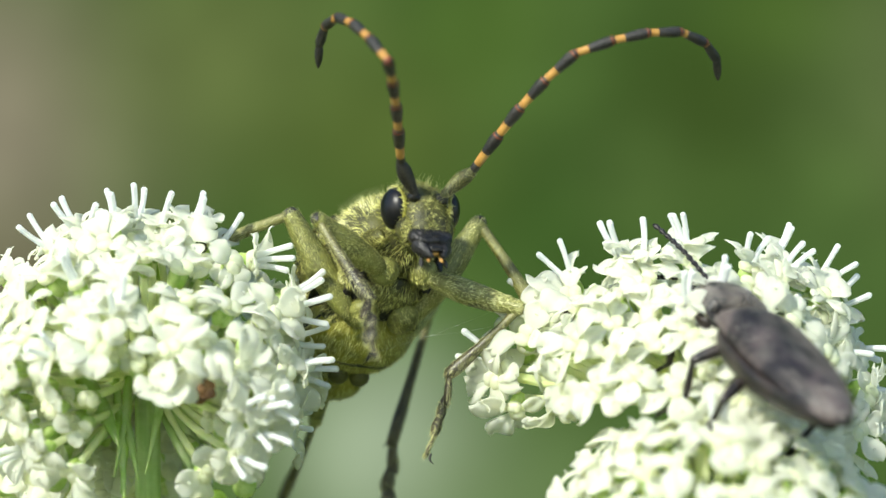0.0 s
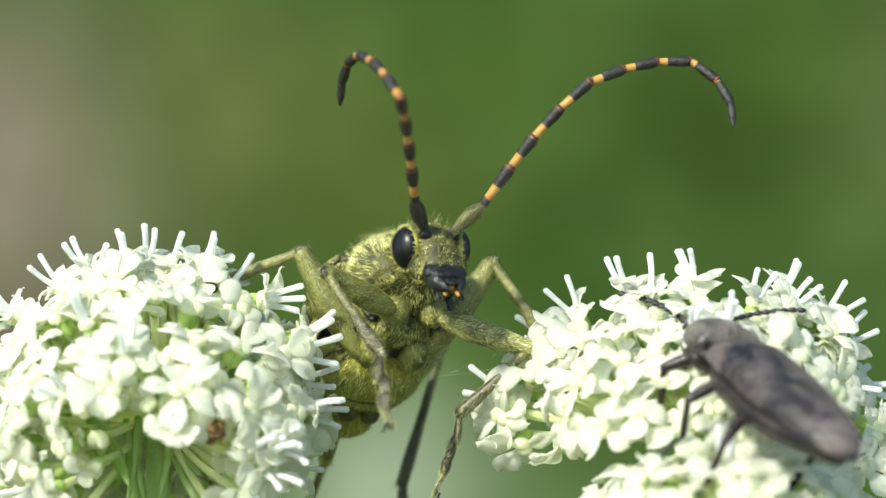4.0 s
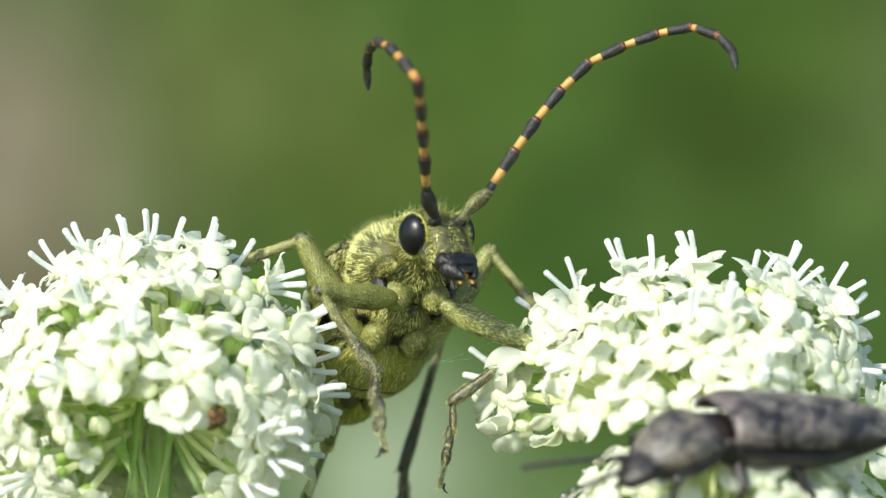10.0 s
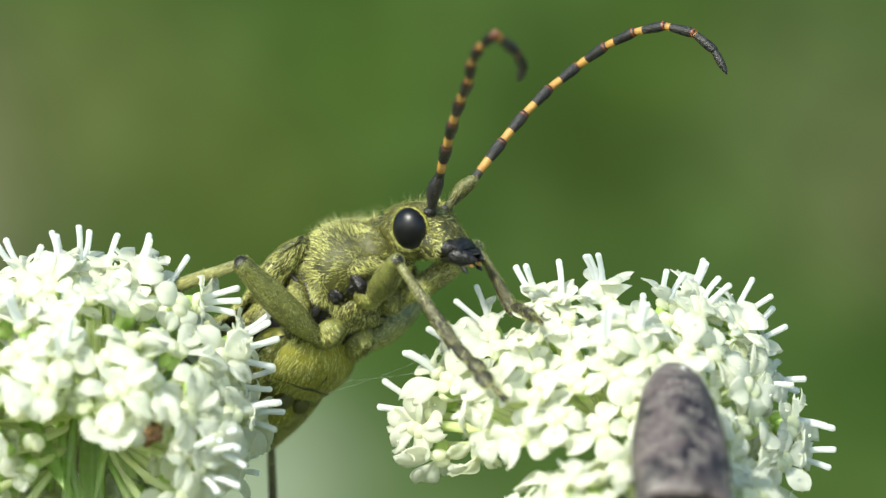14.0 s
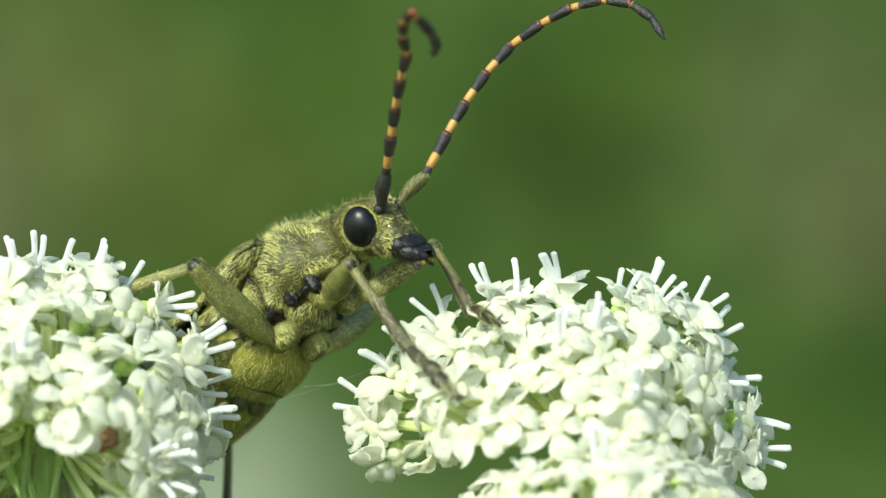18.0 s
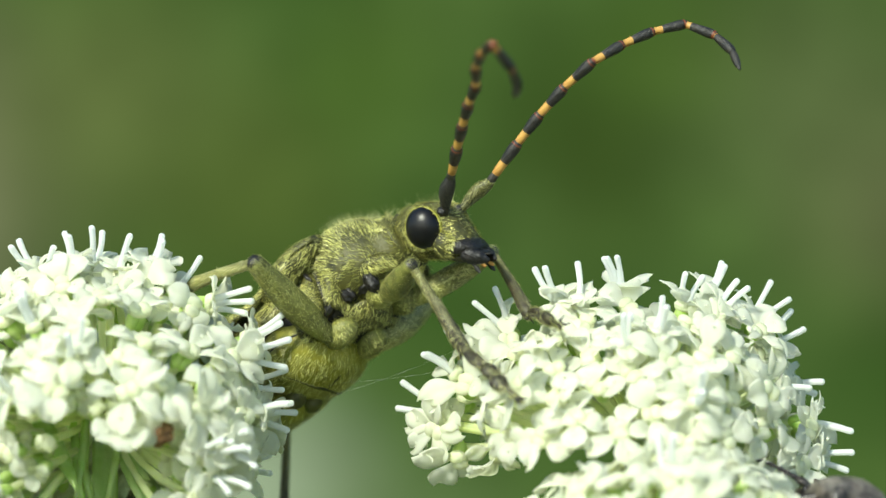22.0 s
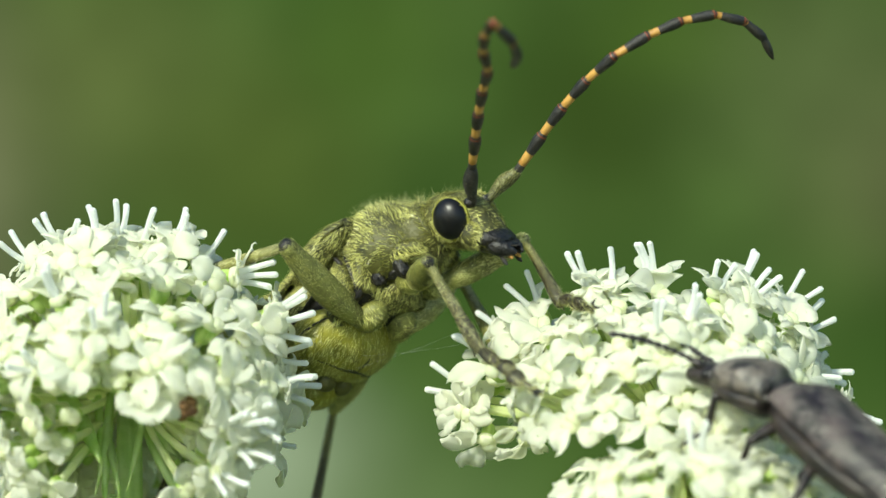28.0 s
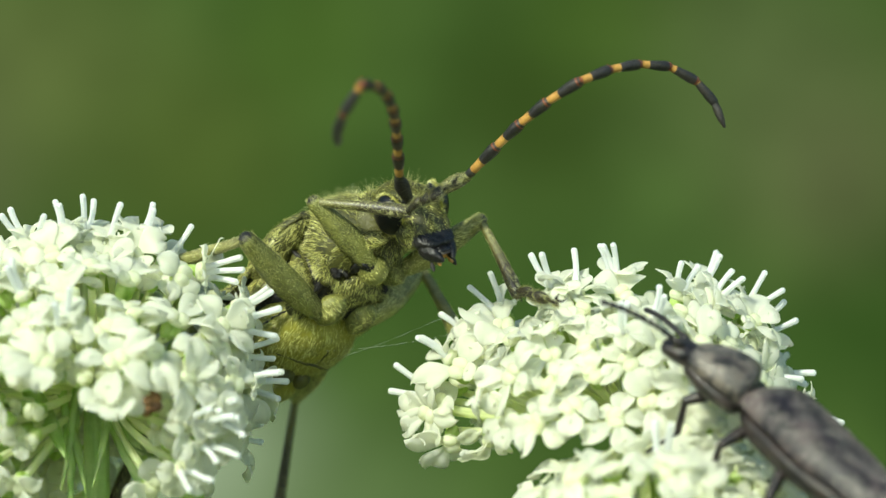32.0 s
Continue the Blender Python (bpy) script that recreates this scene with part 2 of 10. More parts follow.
def loft(sections, n=32, rough=0.0, seed=0):
    """A closed body along y. Each section: y, cx, cz, half width, height above, depth below."""
    rnd = random.Random(seed)
    verts, faces = [], []
    for y, cx, cz, rx, up, dn in sections:
        for i in range(n):
            a = 2 * math.pi * i / n
            s, c = math.sin(a), math.cos(a)
            k = 1 + rough * (rnd.random() - 0.5)
            verts.append((cx + rx * c * k, y, cz + (up if s > 0 else dn) * s * k))
    m = len(sections)
    for j in range(m - 1):
        for i in range(n):
            a, b = j * n + i, j * n + (i + 1) % n
            faces.append((a, a + n, b + n, b))
    for j, flip in ((0, False), (m - 1, True)):
        y, cx, cz = sections[j][:3]
        verts.append((cx, y, cz))
        c = len(verts) - 1
        for i in range(n):
            a, b = j * n + i, j * n + (i + 1) % n
            faces.append((c, b, a) if flip else (c, a, b))
    return verts, faces


def smooth_sections(keys, steps=4):
    """Sections in between, by a smooth curve through the given ones, with rounded ends."""
    k = np.array(keys, float)
    out = []
    for j in range(len(k) - 1):
        p0, p1, p2, p3 = k[max(j - 1, 0)], k[j], k[j + 1], k[min(j + 2, len(k) - 1)]
        for i in range(steps):
            t = i / steps
            out.append(0.5 * ((2 * p1) + (p2 - p0) * t + (2 * p0 - 5 * p1 + 4 * p2 - p3) * t * t + (3 * p1 - p0 - 3 * p2 + p3) * t ** 3))
    out.append(k[-1])
    first, last = out[0].copy(), out[-1].copy()
    d = min(first[3], 0.3) * (1 if out[1][0] > first[0] else -1)
    e = min(last[3], 0.3) * (1 if last[0] > out[-2][0] else -1)
    a1, a2, b1, b2 = first.copy(), first.copy(), last.copy(), last.copy()
    a1[0] -= d * 0.5
    a1[3:] *= 0.75
    a2[0] -= d * 0.75
    a2[3:] *= 0.35
    b1[0] += e * 0.5
    b1[3:] *= 0.75
    b2[0] += e * 0.75
    b2[3:] *= 0.35
    return [tuple(v) for v in [a2, a1, *out, b1, b2]]


def limb_shape(length, radii, n=14, flat=1.0, bow=0.0):
    """A limb along +y from the origin; radii at even steps; bow bends it towards +z."""
    m = len(radii)
    keys = [(length * i / (m - 1), 0, bow * math.sin(math.pi * i / (m - 1)), r, r * flat, r * flat) for i, r in enumerate(radii)]
    return loft(smooth_sections(keys, 3), n)


def ball(cx, cy, cz, rx, ry, rz, n=20, m=12):
    verts, faces = [(cx, cy, cz + rz)], []
    for j in range(1, m):
        b = math.pi * j / m
        for i in range(n):
            a = 2 * math.pi * i / n
            verts.append((cx + rx * math.sin(b) * math.cos(a), cy + ry * math.sin(b) * math.sin(a), cz + rz * math.cos(b)))
    verts.append((cx, cy, cz - rz))
    last = len(verts) - 1
    for i in range(n):
        faces.append((0, 1 + i, 1 + (i + 1) % n))
        k = 1 + (m - 2) * n
        faces.append((last, k + (i + 1) % n, k + i))
    for j in range(m - 2):
        for i in range(n):
            a, b = 1 + j * n + i, 1 + j * n + (i + 1) % n
            faces.append((a, a + n, b + n, b))
    return verts, faces


def crust(cx, cy, cz, rx, ry, rz, seed=0, n=22, m=14):
    """A lump with an uneven skin."""
    verts, faces = ball(0, 0, 0, 1, 1, 1, n, m)
    out = []
    for x, y, z in verts:
        k = 1 + 0.30 * noise.noise((2.2 * x + seed, 2.2 * y, 2.2 * z)) + 0.16 * noise.noise((5.5 * x, 5.5 * y + seed, 5.5 * z))
        out.append((cx + rx * x * k, cy + ry * y * k, cz + rz * z * k))
    return out, faces


def crack(points, r):
    """A thin uneven line along a surface, tapering at both ends."""
    rnd = random.Random(len(points) + int(abs(points[0][1]) * 100))
    pts, line = [Vector(p) for p in points], []
    for a, b in zip(pts, pts[1:]):
        line += [a.lerp(b, k / 6) + Vector([rnd.uniform(-0.025, 0.025) for _ in range(3)]) for k in range(6)]
    line.append(pts[-1])
    verts, faces, n = [], [], 7
    for i, p in enumerate(line):
        d = (line[min(i + 1, len(line) - 1)] - line[max(i - 1, 0)]).normalized()
        a = d.orthogonal().normalized()
        b = d.cross(a)
        w = r * (0.25 + 0.75 * math.sin(math.pi * i / (len(line) - 1))) * rnd.uniform(0.7, 1.25)
        verts += [tuple(p + (a * math.cos(g) + b * math.sin(g)) * w) for g in [2 * math.pi * k / n for k in range(n)]]
    for i in range(len(line) - 1):
        for k in range(n):
            p, q = i * n + k, i * n + (k + 1) % n
            faces.append((p, q, q + n, p + n))
    return verts, faces


def sheet(fn, nu, nv, thick):
    """A thin curved piece: fn(u, v) gives a point; a second face lies thick below it, and the rim is closed."""
    top = [[Vector(fn(i / nu, j / nv)) for j in range(nv + 1)] for i in range(nu + 1)]
    verts, faces = [], []
    for i in range(nu + 1):
        for j in range(nv + 1):
            du = top[min(i + 1, nu)][j] - top[max(i - 1, 0)][j]
            dv = top[i][min(j + 1, nv)] - top[i][max(j - 1, 0)]
            nn = du.cross(dv)
            nn = nn.normalized() if nn.length > 1e-9 else Vector((0, 0, 1))
            verts.append(tuple(top[i][j]))
            verts.append(tuple(top[i][j] - nn * thick))
    idx = lambda i, j, s: 2 * (i * (nv + 1) + j) + s
    for i in range(nu):
        for j in range(nv):
            faces.append((idx(i, j, 0), idx(i + 1, j, 0), idx(i + 1, j + 1, 0), idx(i, j + 1, 0)))
            faces.append((idx(i, j, 1), idx(i, j + 1, 1), idx(i + 1, j + 1, 1), idx(i + 1, j, 1)))
    for i in range(nu):
        faces.append((idx(i, 0, 0), idx(i, 0, 1), idx(i + 1, 0, 1), idx(i + 1, 0, 0)))
        faces.append((idx(i, nv, 0), idx(i + 1, nv, 0), idx(i + 1, nv, 1), idx(i, nv, 1)))
    for j in range(nv):
        faces.append((idx(0, j, 0), idx(0, j + 1, 0), idx(0, j + 1, 1), idx(0, j, 1)))
        faces.append((idx(nu, j, 0), idx(nu, j, 1), idx(nu, j + 1, 1), idx(nu, j + 1, 0)))
    return verts, faces


def clear_of(*spots):
    """For keep: no hair inside these balls (x, y, z, radius), on either side of the body."""
    def keep(p):
        ok = np.ones(len(p), bool)
        for x, y, z, r in spots:
            ok &= (np.abs(p[:, 0]) - x) ** 2 + (p[:, 1] - y) ** 2 + (p[:, 2] - z) ** 2 > r * r
        return ok

    return keep


def hairs(shape, count, length, width, lay, lift, seed, swirl=0.35, keep=None):
    """Hairs on a shape's surface: thin blades that lie along lay and stand off by lift."""
    rng = np.random.default_rng(seed)
    downy = width > 0.0195
    if downy:  # the short body down: many fine hairs
        count, length, width, swirl = int(count * 1.6), length * 0.70, width * 1.2, swirl * 0.6
    v = np.array(shape[0], float)
    tri = []
    for f in shape[1]:
        tri.append(f[:3])
        if len(f) == 4:
            tri.append((f[0], f[2], f[3]))
    tri = np.array(tri)
    a, b, c = v[tri[:, 0]], v[tri[:, 1]], v[tri[:, 2]]
    nr = np.cross(b - a, c - a)
    area = np.linalg.norm(nr, axis=1)
    pick = rng.choice(len(tri), count, p=area / area.sum())
    r1, r2 = np.sqrt(rng.random(count)), rng.random(count)
    p = a[pick] * (1 - r1)[:, None] + b[pick] * (r1 * (1 - r2))[:, None] + c[pick] * (r1 * r2)[:, None]
    n = nr[pick] / (area[pick][:, None] + 1e-12)
    if keep is not None:
        ok = keep(p)
        p, n = p[ok], n[ok]
        count = len(p)
    if downy:  # it grows thinner in small patches, where the dark skin shows
        x, y, z = p[:, 0], p[:, 1], p[:, 2]
        fine = np.sin(23 * x + 15 * z + 2 * np.sin(9 * y) + seed) * np.sin(21 * y + 17 * z + 2 * np.sin(11 * x))
        broad = np.sin(4.1 * x + 2.3 * z + 1.5 * np.sin(2.6 * y) + seed) * np.sin(3.7 * y + 2.9 * z + 1.5 * np.sin(3.1 * x))
        ok = rng.random(count) < 0.47 + 0.40 * fine + 0.42 * broad
        p, n = p[ok], n[ok]
        count = len(p)
    clump = np.stack([np.sin(p[:, 0] * 5.1 + p[:, 1] * 3.3 + seed), np.sin(p[:, 1] * 4.7 + p[:, 2] * 4.1 + 2 * seed), np.sin(p[:, 2] * 5.3 + p[:, 0] * 3.9 + 3 * seed)], 1)
    d = np.array(lay, float)[None, :] + rng.normal(0, swirl * 0.6, (count, 3)) + clump * swirl
    d -= n * (d * n).sum(1)[:, None]
    d /= np.linalg.norm(d, axis=1)[:, None] + 1e-9
    d = d + n * (lift * (0.6 + 0.8 * rng.random(count)))[:, None]
    d /= np.linalg.norm(d, axis=1)[:, None]
    side = np.cross(d, n)
    side /= np.linalg.norm(side, axis=1)[:, None] + 1e-9
    ln = (length * (0.55 + 0.9 * rng.random(count)))[:, None]
    q = np.stack([p - side * width / 2 - n * 0.02, p + side * width / 2 - n * 0.02, p + d * ln], 1).reshape(-1, 3)
    return q, np.arange(3 * count).reshape(-1, 3)


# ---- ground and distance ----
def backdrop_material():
    m, n, l, p = nodes_of("glowing_meadow_backdrop")
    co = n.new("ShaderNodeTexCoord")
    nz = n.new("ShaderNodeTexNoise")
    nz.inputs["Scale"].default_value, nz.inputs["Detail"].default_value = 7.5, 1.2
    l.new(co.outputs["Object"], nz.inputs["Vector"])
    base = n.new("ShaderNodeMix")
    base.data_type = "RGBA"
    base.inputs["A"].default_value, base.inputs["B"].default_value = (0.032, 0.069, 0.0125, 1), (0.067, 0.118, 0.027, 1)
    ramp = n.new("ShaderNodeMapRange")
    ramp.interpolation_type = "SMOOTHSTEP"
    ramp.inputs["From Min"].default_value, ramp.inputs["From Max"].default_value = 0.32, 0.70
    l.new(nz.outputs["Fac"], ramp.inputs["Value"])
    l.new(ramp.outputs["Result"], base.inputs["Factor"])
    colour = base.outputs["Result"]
    # soft meadow patches, light and dark painted in: x, z, radius, colour, strength
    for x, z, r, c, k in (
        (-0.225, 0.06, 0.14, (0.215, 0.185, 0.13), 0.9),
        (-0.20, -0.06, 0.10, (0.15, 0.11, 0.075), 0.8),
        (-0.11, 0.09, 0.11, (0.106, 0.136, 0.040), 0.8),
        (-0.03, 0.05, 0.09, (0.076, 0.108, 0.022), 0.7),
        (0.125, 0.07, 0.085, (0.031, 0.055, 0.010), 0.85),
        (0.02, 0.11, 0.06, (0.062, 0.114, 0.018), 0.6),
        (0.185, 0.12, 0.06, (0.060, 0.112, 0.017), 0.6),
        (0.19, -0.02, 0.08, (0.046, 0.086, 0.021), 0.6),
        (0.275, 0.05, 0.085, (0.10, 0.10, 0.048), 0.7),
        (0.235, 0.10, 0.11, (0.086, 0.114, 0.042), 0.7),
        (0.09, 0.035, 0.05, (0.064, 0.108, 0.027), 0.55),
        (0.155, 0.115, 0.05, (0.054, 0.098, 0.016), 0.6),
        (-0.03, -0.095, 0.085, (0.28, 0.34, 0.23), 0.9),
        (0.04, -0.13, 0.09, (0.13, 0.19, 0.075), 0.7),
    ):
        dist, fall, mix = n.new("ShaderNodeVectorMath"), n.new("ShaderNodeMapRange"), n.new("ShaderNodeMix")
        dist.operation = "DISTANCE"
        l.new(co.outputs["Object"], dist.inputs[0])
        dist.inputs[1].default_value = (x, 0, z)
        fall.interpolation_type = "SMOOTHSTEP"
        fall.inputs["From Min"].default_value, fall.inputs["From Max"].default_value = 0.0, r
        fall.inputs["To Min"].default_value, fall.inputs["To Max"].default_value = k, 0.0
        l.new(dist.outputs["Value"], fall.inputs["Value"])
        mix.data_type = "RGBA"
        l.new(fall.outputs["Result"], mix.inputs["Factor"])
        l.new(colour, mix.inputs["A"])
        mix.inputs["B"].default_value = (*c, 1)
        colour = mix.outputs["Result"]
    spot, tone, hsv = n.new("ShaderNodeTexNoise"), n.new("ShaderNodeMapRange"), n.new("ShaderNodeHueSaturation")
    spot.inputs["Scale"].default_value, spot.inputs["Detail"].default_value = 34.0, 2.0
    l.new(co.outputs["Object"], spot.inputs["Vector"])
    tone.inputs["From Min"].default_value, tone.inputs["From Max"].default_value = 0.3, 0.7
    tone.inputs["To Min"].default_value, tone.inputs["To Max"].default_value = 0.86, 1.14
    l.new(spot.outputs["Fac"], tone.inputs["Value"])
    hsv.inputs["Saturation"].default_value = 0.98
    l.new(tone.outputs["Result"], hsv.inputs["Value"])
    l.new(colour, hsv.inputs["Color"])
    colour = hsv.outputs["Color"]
    # the sheet glows: the meadow's daylight is put in as emission
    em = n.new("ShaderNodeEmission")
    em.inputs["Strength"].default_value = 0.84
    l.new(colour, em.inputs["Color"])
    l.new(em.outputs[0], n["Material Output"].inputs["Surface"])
    return m


def backdrop_sheet():
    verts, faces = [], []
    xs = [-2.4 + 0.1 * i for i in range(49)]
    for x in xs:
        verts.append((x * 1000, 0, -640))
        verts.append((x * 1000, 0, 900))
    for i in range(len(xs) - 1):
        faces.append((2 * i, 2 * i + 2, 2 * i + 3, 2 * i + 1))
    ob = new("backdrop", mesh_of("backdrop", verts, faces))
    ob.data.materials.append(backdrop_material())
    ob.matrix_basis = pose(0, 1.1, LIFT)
    tagged(ob, "glowing backdrop sheet painted as a blurred green meadow", "backdrop", kind="structure")


def ground_sheet():
    ground_mat = skin("meadow_soil", (0.05, 0.07, 0.02), (0.10, 0.12, 0.04), 6, 0.9, 0.6, 60)
    n = 24
    verts, faces = [], []
    for i in range(n + 1):
        for j in range(n + 1):
            x, y = (2 * i / n - 1), (2 * j / n - 1)
            verts.append((math.copysign(abs(x) ** 3, x) * 4e5, math.copysign(abs(y) ** 3, y) * 4e5, 8 * noise.noise((i * 0.7, j * 0.7, 0))))
    for i in range(n):
        for j in range(n):
            a = i * (n + 1) + j
            faces.append((a, a + n + 1, a + n + 2, a + 1))
    ob = new("ground", mesh_of("ground", verts, faces))
    ob.data.materials.append(ground_mat)
    tagged(ob, "dark green meadow ground under the flowers", "ground", kind="structure")


backdrop_sheet()
ground_sheet()


# ---- flowers ----
def petal_mesh(kind):
    """A thin two-lobed petal: a narrow foot, two puffed lobes with a valley between, a notch, and a small tongue that curls in from it."""
    rnd = random.Random(40 + kind)
    ln, wd = rnd.uniform(0.94, 1.26), rnd.uniform(0.84, 1.16)
    puff, droop, arch = rnd.uniform(0.0, 0.07), rnd.uniform(-0.25, 0.45), rnd.uniform(0.1, 0.34)
    ph, twist, uneven = rnd.uniform(0, 6), rnd.uniform(-0.12, 0.12), rnd.uniform(-0.15, 0.15)
    cut, cup = rnd.choice((0.02, 0.06, 0.12, 0.20)), rnd.uniform(-0.10, 0.15)

    def mid(u):
        return arch * math.sin(math.pi * 0.8 * u) - droop * u ** 2.2

    def fn(u, v):
        s = v * 2 - 1
        e = max(u - 0.52, 0) / 0.48
        w = wd * 0.5 * (0.24 + 0.76 * math.sin(min(u / 0.62, 1) * math.pi / 2) ** 1.3) * max(1 - e ** 2.4, 0.02) ** 0.5
        notch = cut * max(0, 1 - abs(s) * 1.7) ** 1.2 * u ** 2
        y = ln * (u * (1 + uneven * s * u) - notch)
        lobe = puff * math.sin(math.pi * min(abs(s), 1)) * math.sin(math.pi * min(u + 0.1, 1)) ** 0.7
        z = mid(u) + lobe + cup * u * s * s + twist * s * u + 0.045 * math.sin(4.2 * s + 3 * u + ph) * u
        return (s * w, 0.2 + y, z)

    def tongue(u, v):
        s = v * 2 - 1
        a = 2.2 * u
        return (s * 0.11 * (1 - 0.7 * u), 0.2 + ln * 0.76 - 0.16 * math.sin(a) - 0.10 * u, mid(0.9) + 0.12 * (1 - math.cos(a)) + 0.02)

    return mesh_of("petal", *join(sheet(fn, 10, 10, 0.022), sheet(tongue, 5, 2, 0.025)))


def filament_mesh(kind):
    rnd = random.Random(70 + kind)
    ln = 1.18 + 0.34 * rnd.random()
    v, f = limb_shape(ln, [0.18, 0.138, 0.120, 0.116, 0.122, 0.130], 10, 1.0, 0.02 + 0.08 * rnd.random())
    return mesh_of("filament", [(x, -z, y) for x, y, z in v], f)


def floret_mesh(kind):
    rnd = random.Random(90 + kind)
    lobes = join(ball(0.19, 0, 0.12, 0.25, 0.34, 0.20, 16, 9), ball(-0.19, 0, 0.12, 0.25, 0.34, 0.20, 16, 9), ball(0, 0, 0.0, 0.42, 0.38, 0.18, 16, 8))
    return mesh_of("floret", *lobes)


def ovary_mesh(kind):
    return mesh_of("ovary", *join(ball(0.12, 0, -0.34, 0.23, 0.28, 0.44, 12, 8), ball(-0.12, 0, -0.34, 0.23, 0.28, 0.44, 12, 8)))


PETALS = [petal_mesh(i) for i in range(16)]
FILAMENTS = [filament_mesh(i) for i in range(5)]
FLORETS = [floret_mesh(i) for i in range(2)]
OVARIES = [ovary_mesh(0)]


def pedicel_shape(tip, bow, r0=0.13, r1=0.17):
    """A thin stalk from the origin to tip, bowed, in millimetres."""
    tip = Vector(tip)
    side = Vector((0, 0, -1)).cross(tip)
    drop = tip.cross(side).normalized() if side.length > 1e-6 else Vector((1, 0, 0))
    if drop.z > 0:
        drop = -drop
    verts, faces, n, m = [], [], 7, 7
    prev = Vector((0, 0, 0))
    for j in range(m):
        t = j / (m - 1)
        c = tip * t + drop * bow * math.sin(math.pi * t)
        d = (tip * min(t + 0.05, 1.0) + drop * bow * math.sin(math.pi * min(t + 0.05, 1.0)) - c)
        d = d.normalized() if d.length > 1e-6 else tip.normalized()
        a = d.orthogonal().normalized()
        b = d.cross(a)
        r = r0 + (r1 - r0) * t
        for i in range(n):
            g = 2 * math.pi * i / n
            verts.append(tuple(c + (a * math.cos(g) + b * math.sin(g)) * r))
    for j in range(m - 1):
        for i in range(n):
            p, q = j * n + i, j * n + (i + 1) % n
            faces.append((p, q, q + n, p + n))
    return verts, faces


def add_floret(umbel, at, axis, rnd, filaments, scale=1.0, droop=0.0):
    """A floret at a place (millimetres, from the umbel's middle) that faces along axis; its outer petals are the longest."""
    at, axis = Vector(at), Vector(axis).normalized()
    part("pedicel", pedicel_shape(at - axis * 0.6 * scale, 0.5 * rnd.random() + 0.1), pedicel_green, umbel)
    spin = rnd.uniform(0, 360)
    turn = axis.to_track_quat("Z", "Y").to_matrix().to_4x4() @ pose(0, 0, 0, 0, 0, spin)
    out = turn.to_3x3().inverted() @ at.normalized()
    m = Matrix.Translation(at * MM) @ turn @ Matrix.Diagonal((scale, scale, scale, 1))
    f = part("floret", rnd.choice(FLORETS), disc_white, umbel, at=m)
    part("ovary", OVARIES[0], ovary_green, f)
    for i in range(5):
        if rnd.random() < (0.14 if filaments else 0.20):
            continue
        a = 72 * i + rnd.uniform(-9, 9)
        outer = -math.sin(radians(a)) * out.x + math.cos(radians(a)) * out.y
        k = rnd.uniform(0.86, 1.14) * (1 + 0.26 * outer)
        part("petal", rnd.choice(PETALS), petal_white, f, at=mm(0, 0, 0.02 * i, rnd.uniform(-16, 26) - droop, rnd.uniform(-13, 13), a) @ Matrix.Diagonal((k, k, k, 1)))
    lean = rnd.uniform(8, 15)
    for i in range(filaments):
        side = (1, -1, 0.1)[i]
        part("filament", rnd.choice(FILAMENTS), filament_white, f, at=mm(side * 0.17, 0, 0.2, rnd.uniform(-7, 7), side * lean, 0))
    return f


def add_bud(umbel, at, rnd):
    """A floret without open petals: a pale bulb on its green ovary, at the end of a thin stalk."""
    at = Vector(at)
    axis = (at.normalized() + Vector([rnd.uniform(-0.35, 0.35) for _ in range(3)]) + Vector((0, 0, 0.3))).normalized()
    part("pedicel", pedicel_shape(at - axis * 0.55, rnd.uniform(0.1, 0.5)), pedicel_green, umbel)
    k = rnd.uniform(0.8, 1.1)
    f = part("floret", rnd.choice(FLORETS), disc_white, umbel, at=Matrix.Translation(at * MM) @ axis.to_track_quat("Z", "Y").to_matrix().to_4x4() @ pose(0, 0, 0, 0, 0, rnd.uniform(0, 360)) @ Matrix.Diagonal((k, k, k, 1)))
    part("ovary", OVARIES[0], ovary_green, f)
    if rnd.random() < 0.6:
        part("petal", rnd.choice(PETALS), petal_white, f, at=mm(0, 0, 0.02, rnd.uniform(-20, 40), rnd.uniform(-15, 15), rnd.uniform(0, 360)) @ Matrix.Diagonal((0.8, 0.8, 0.8, 1)))


def far_enough(p, others, gap):
    return all((p - q).length > gap for q in others)


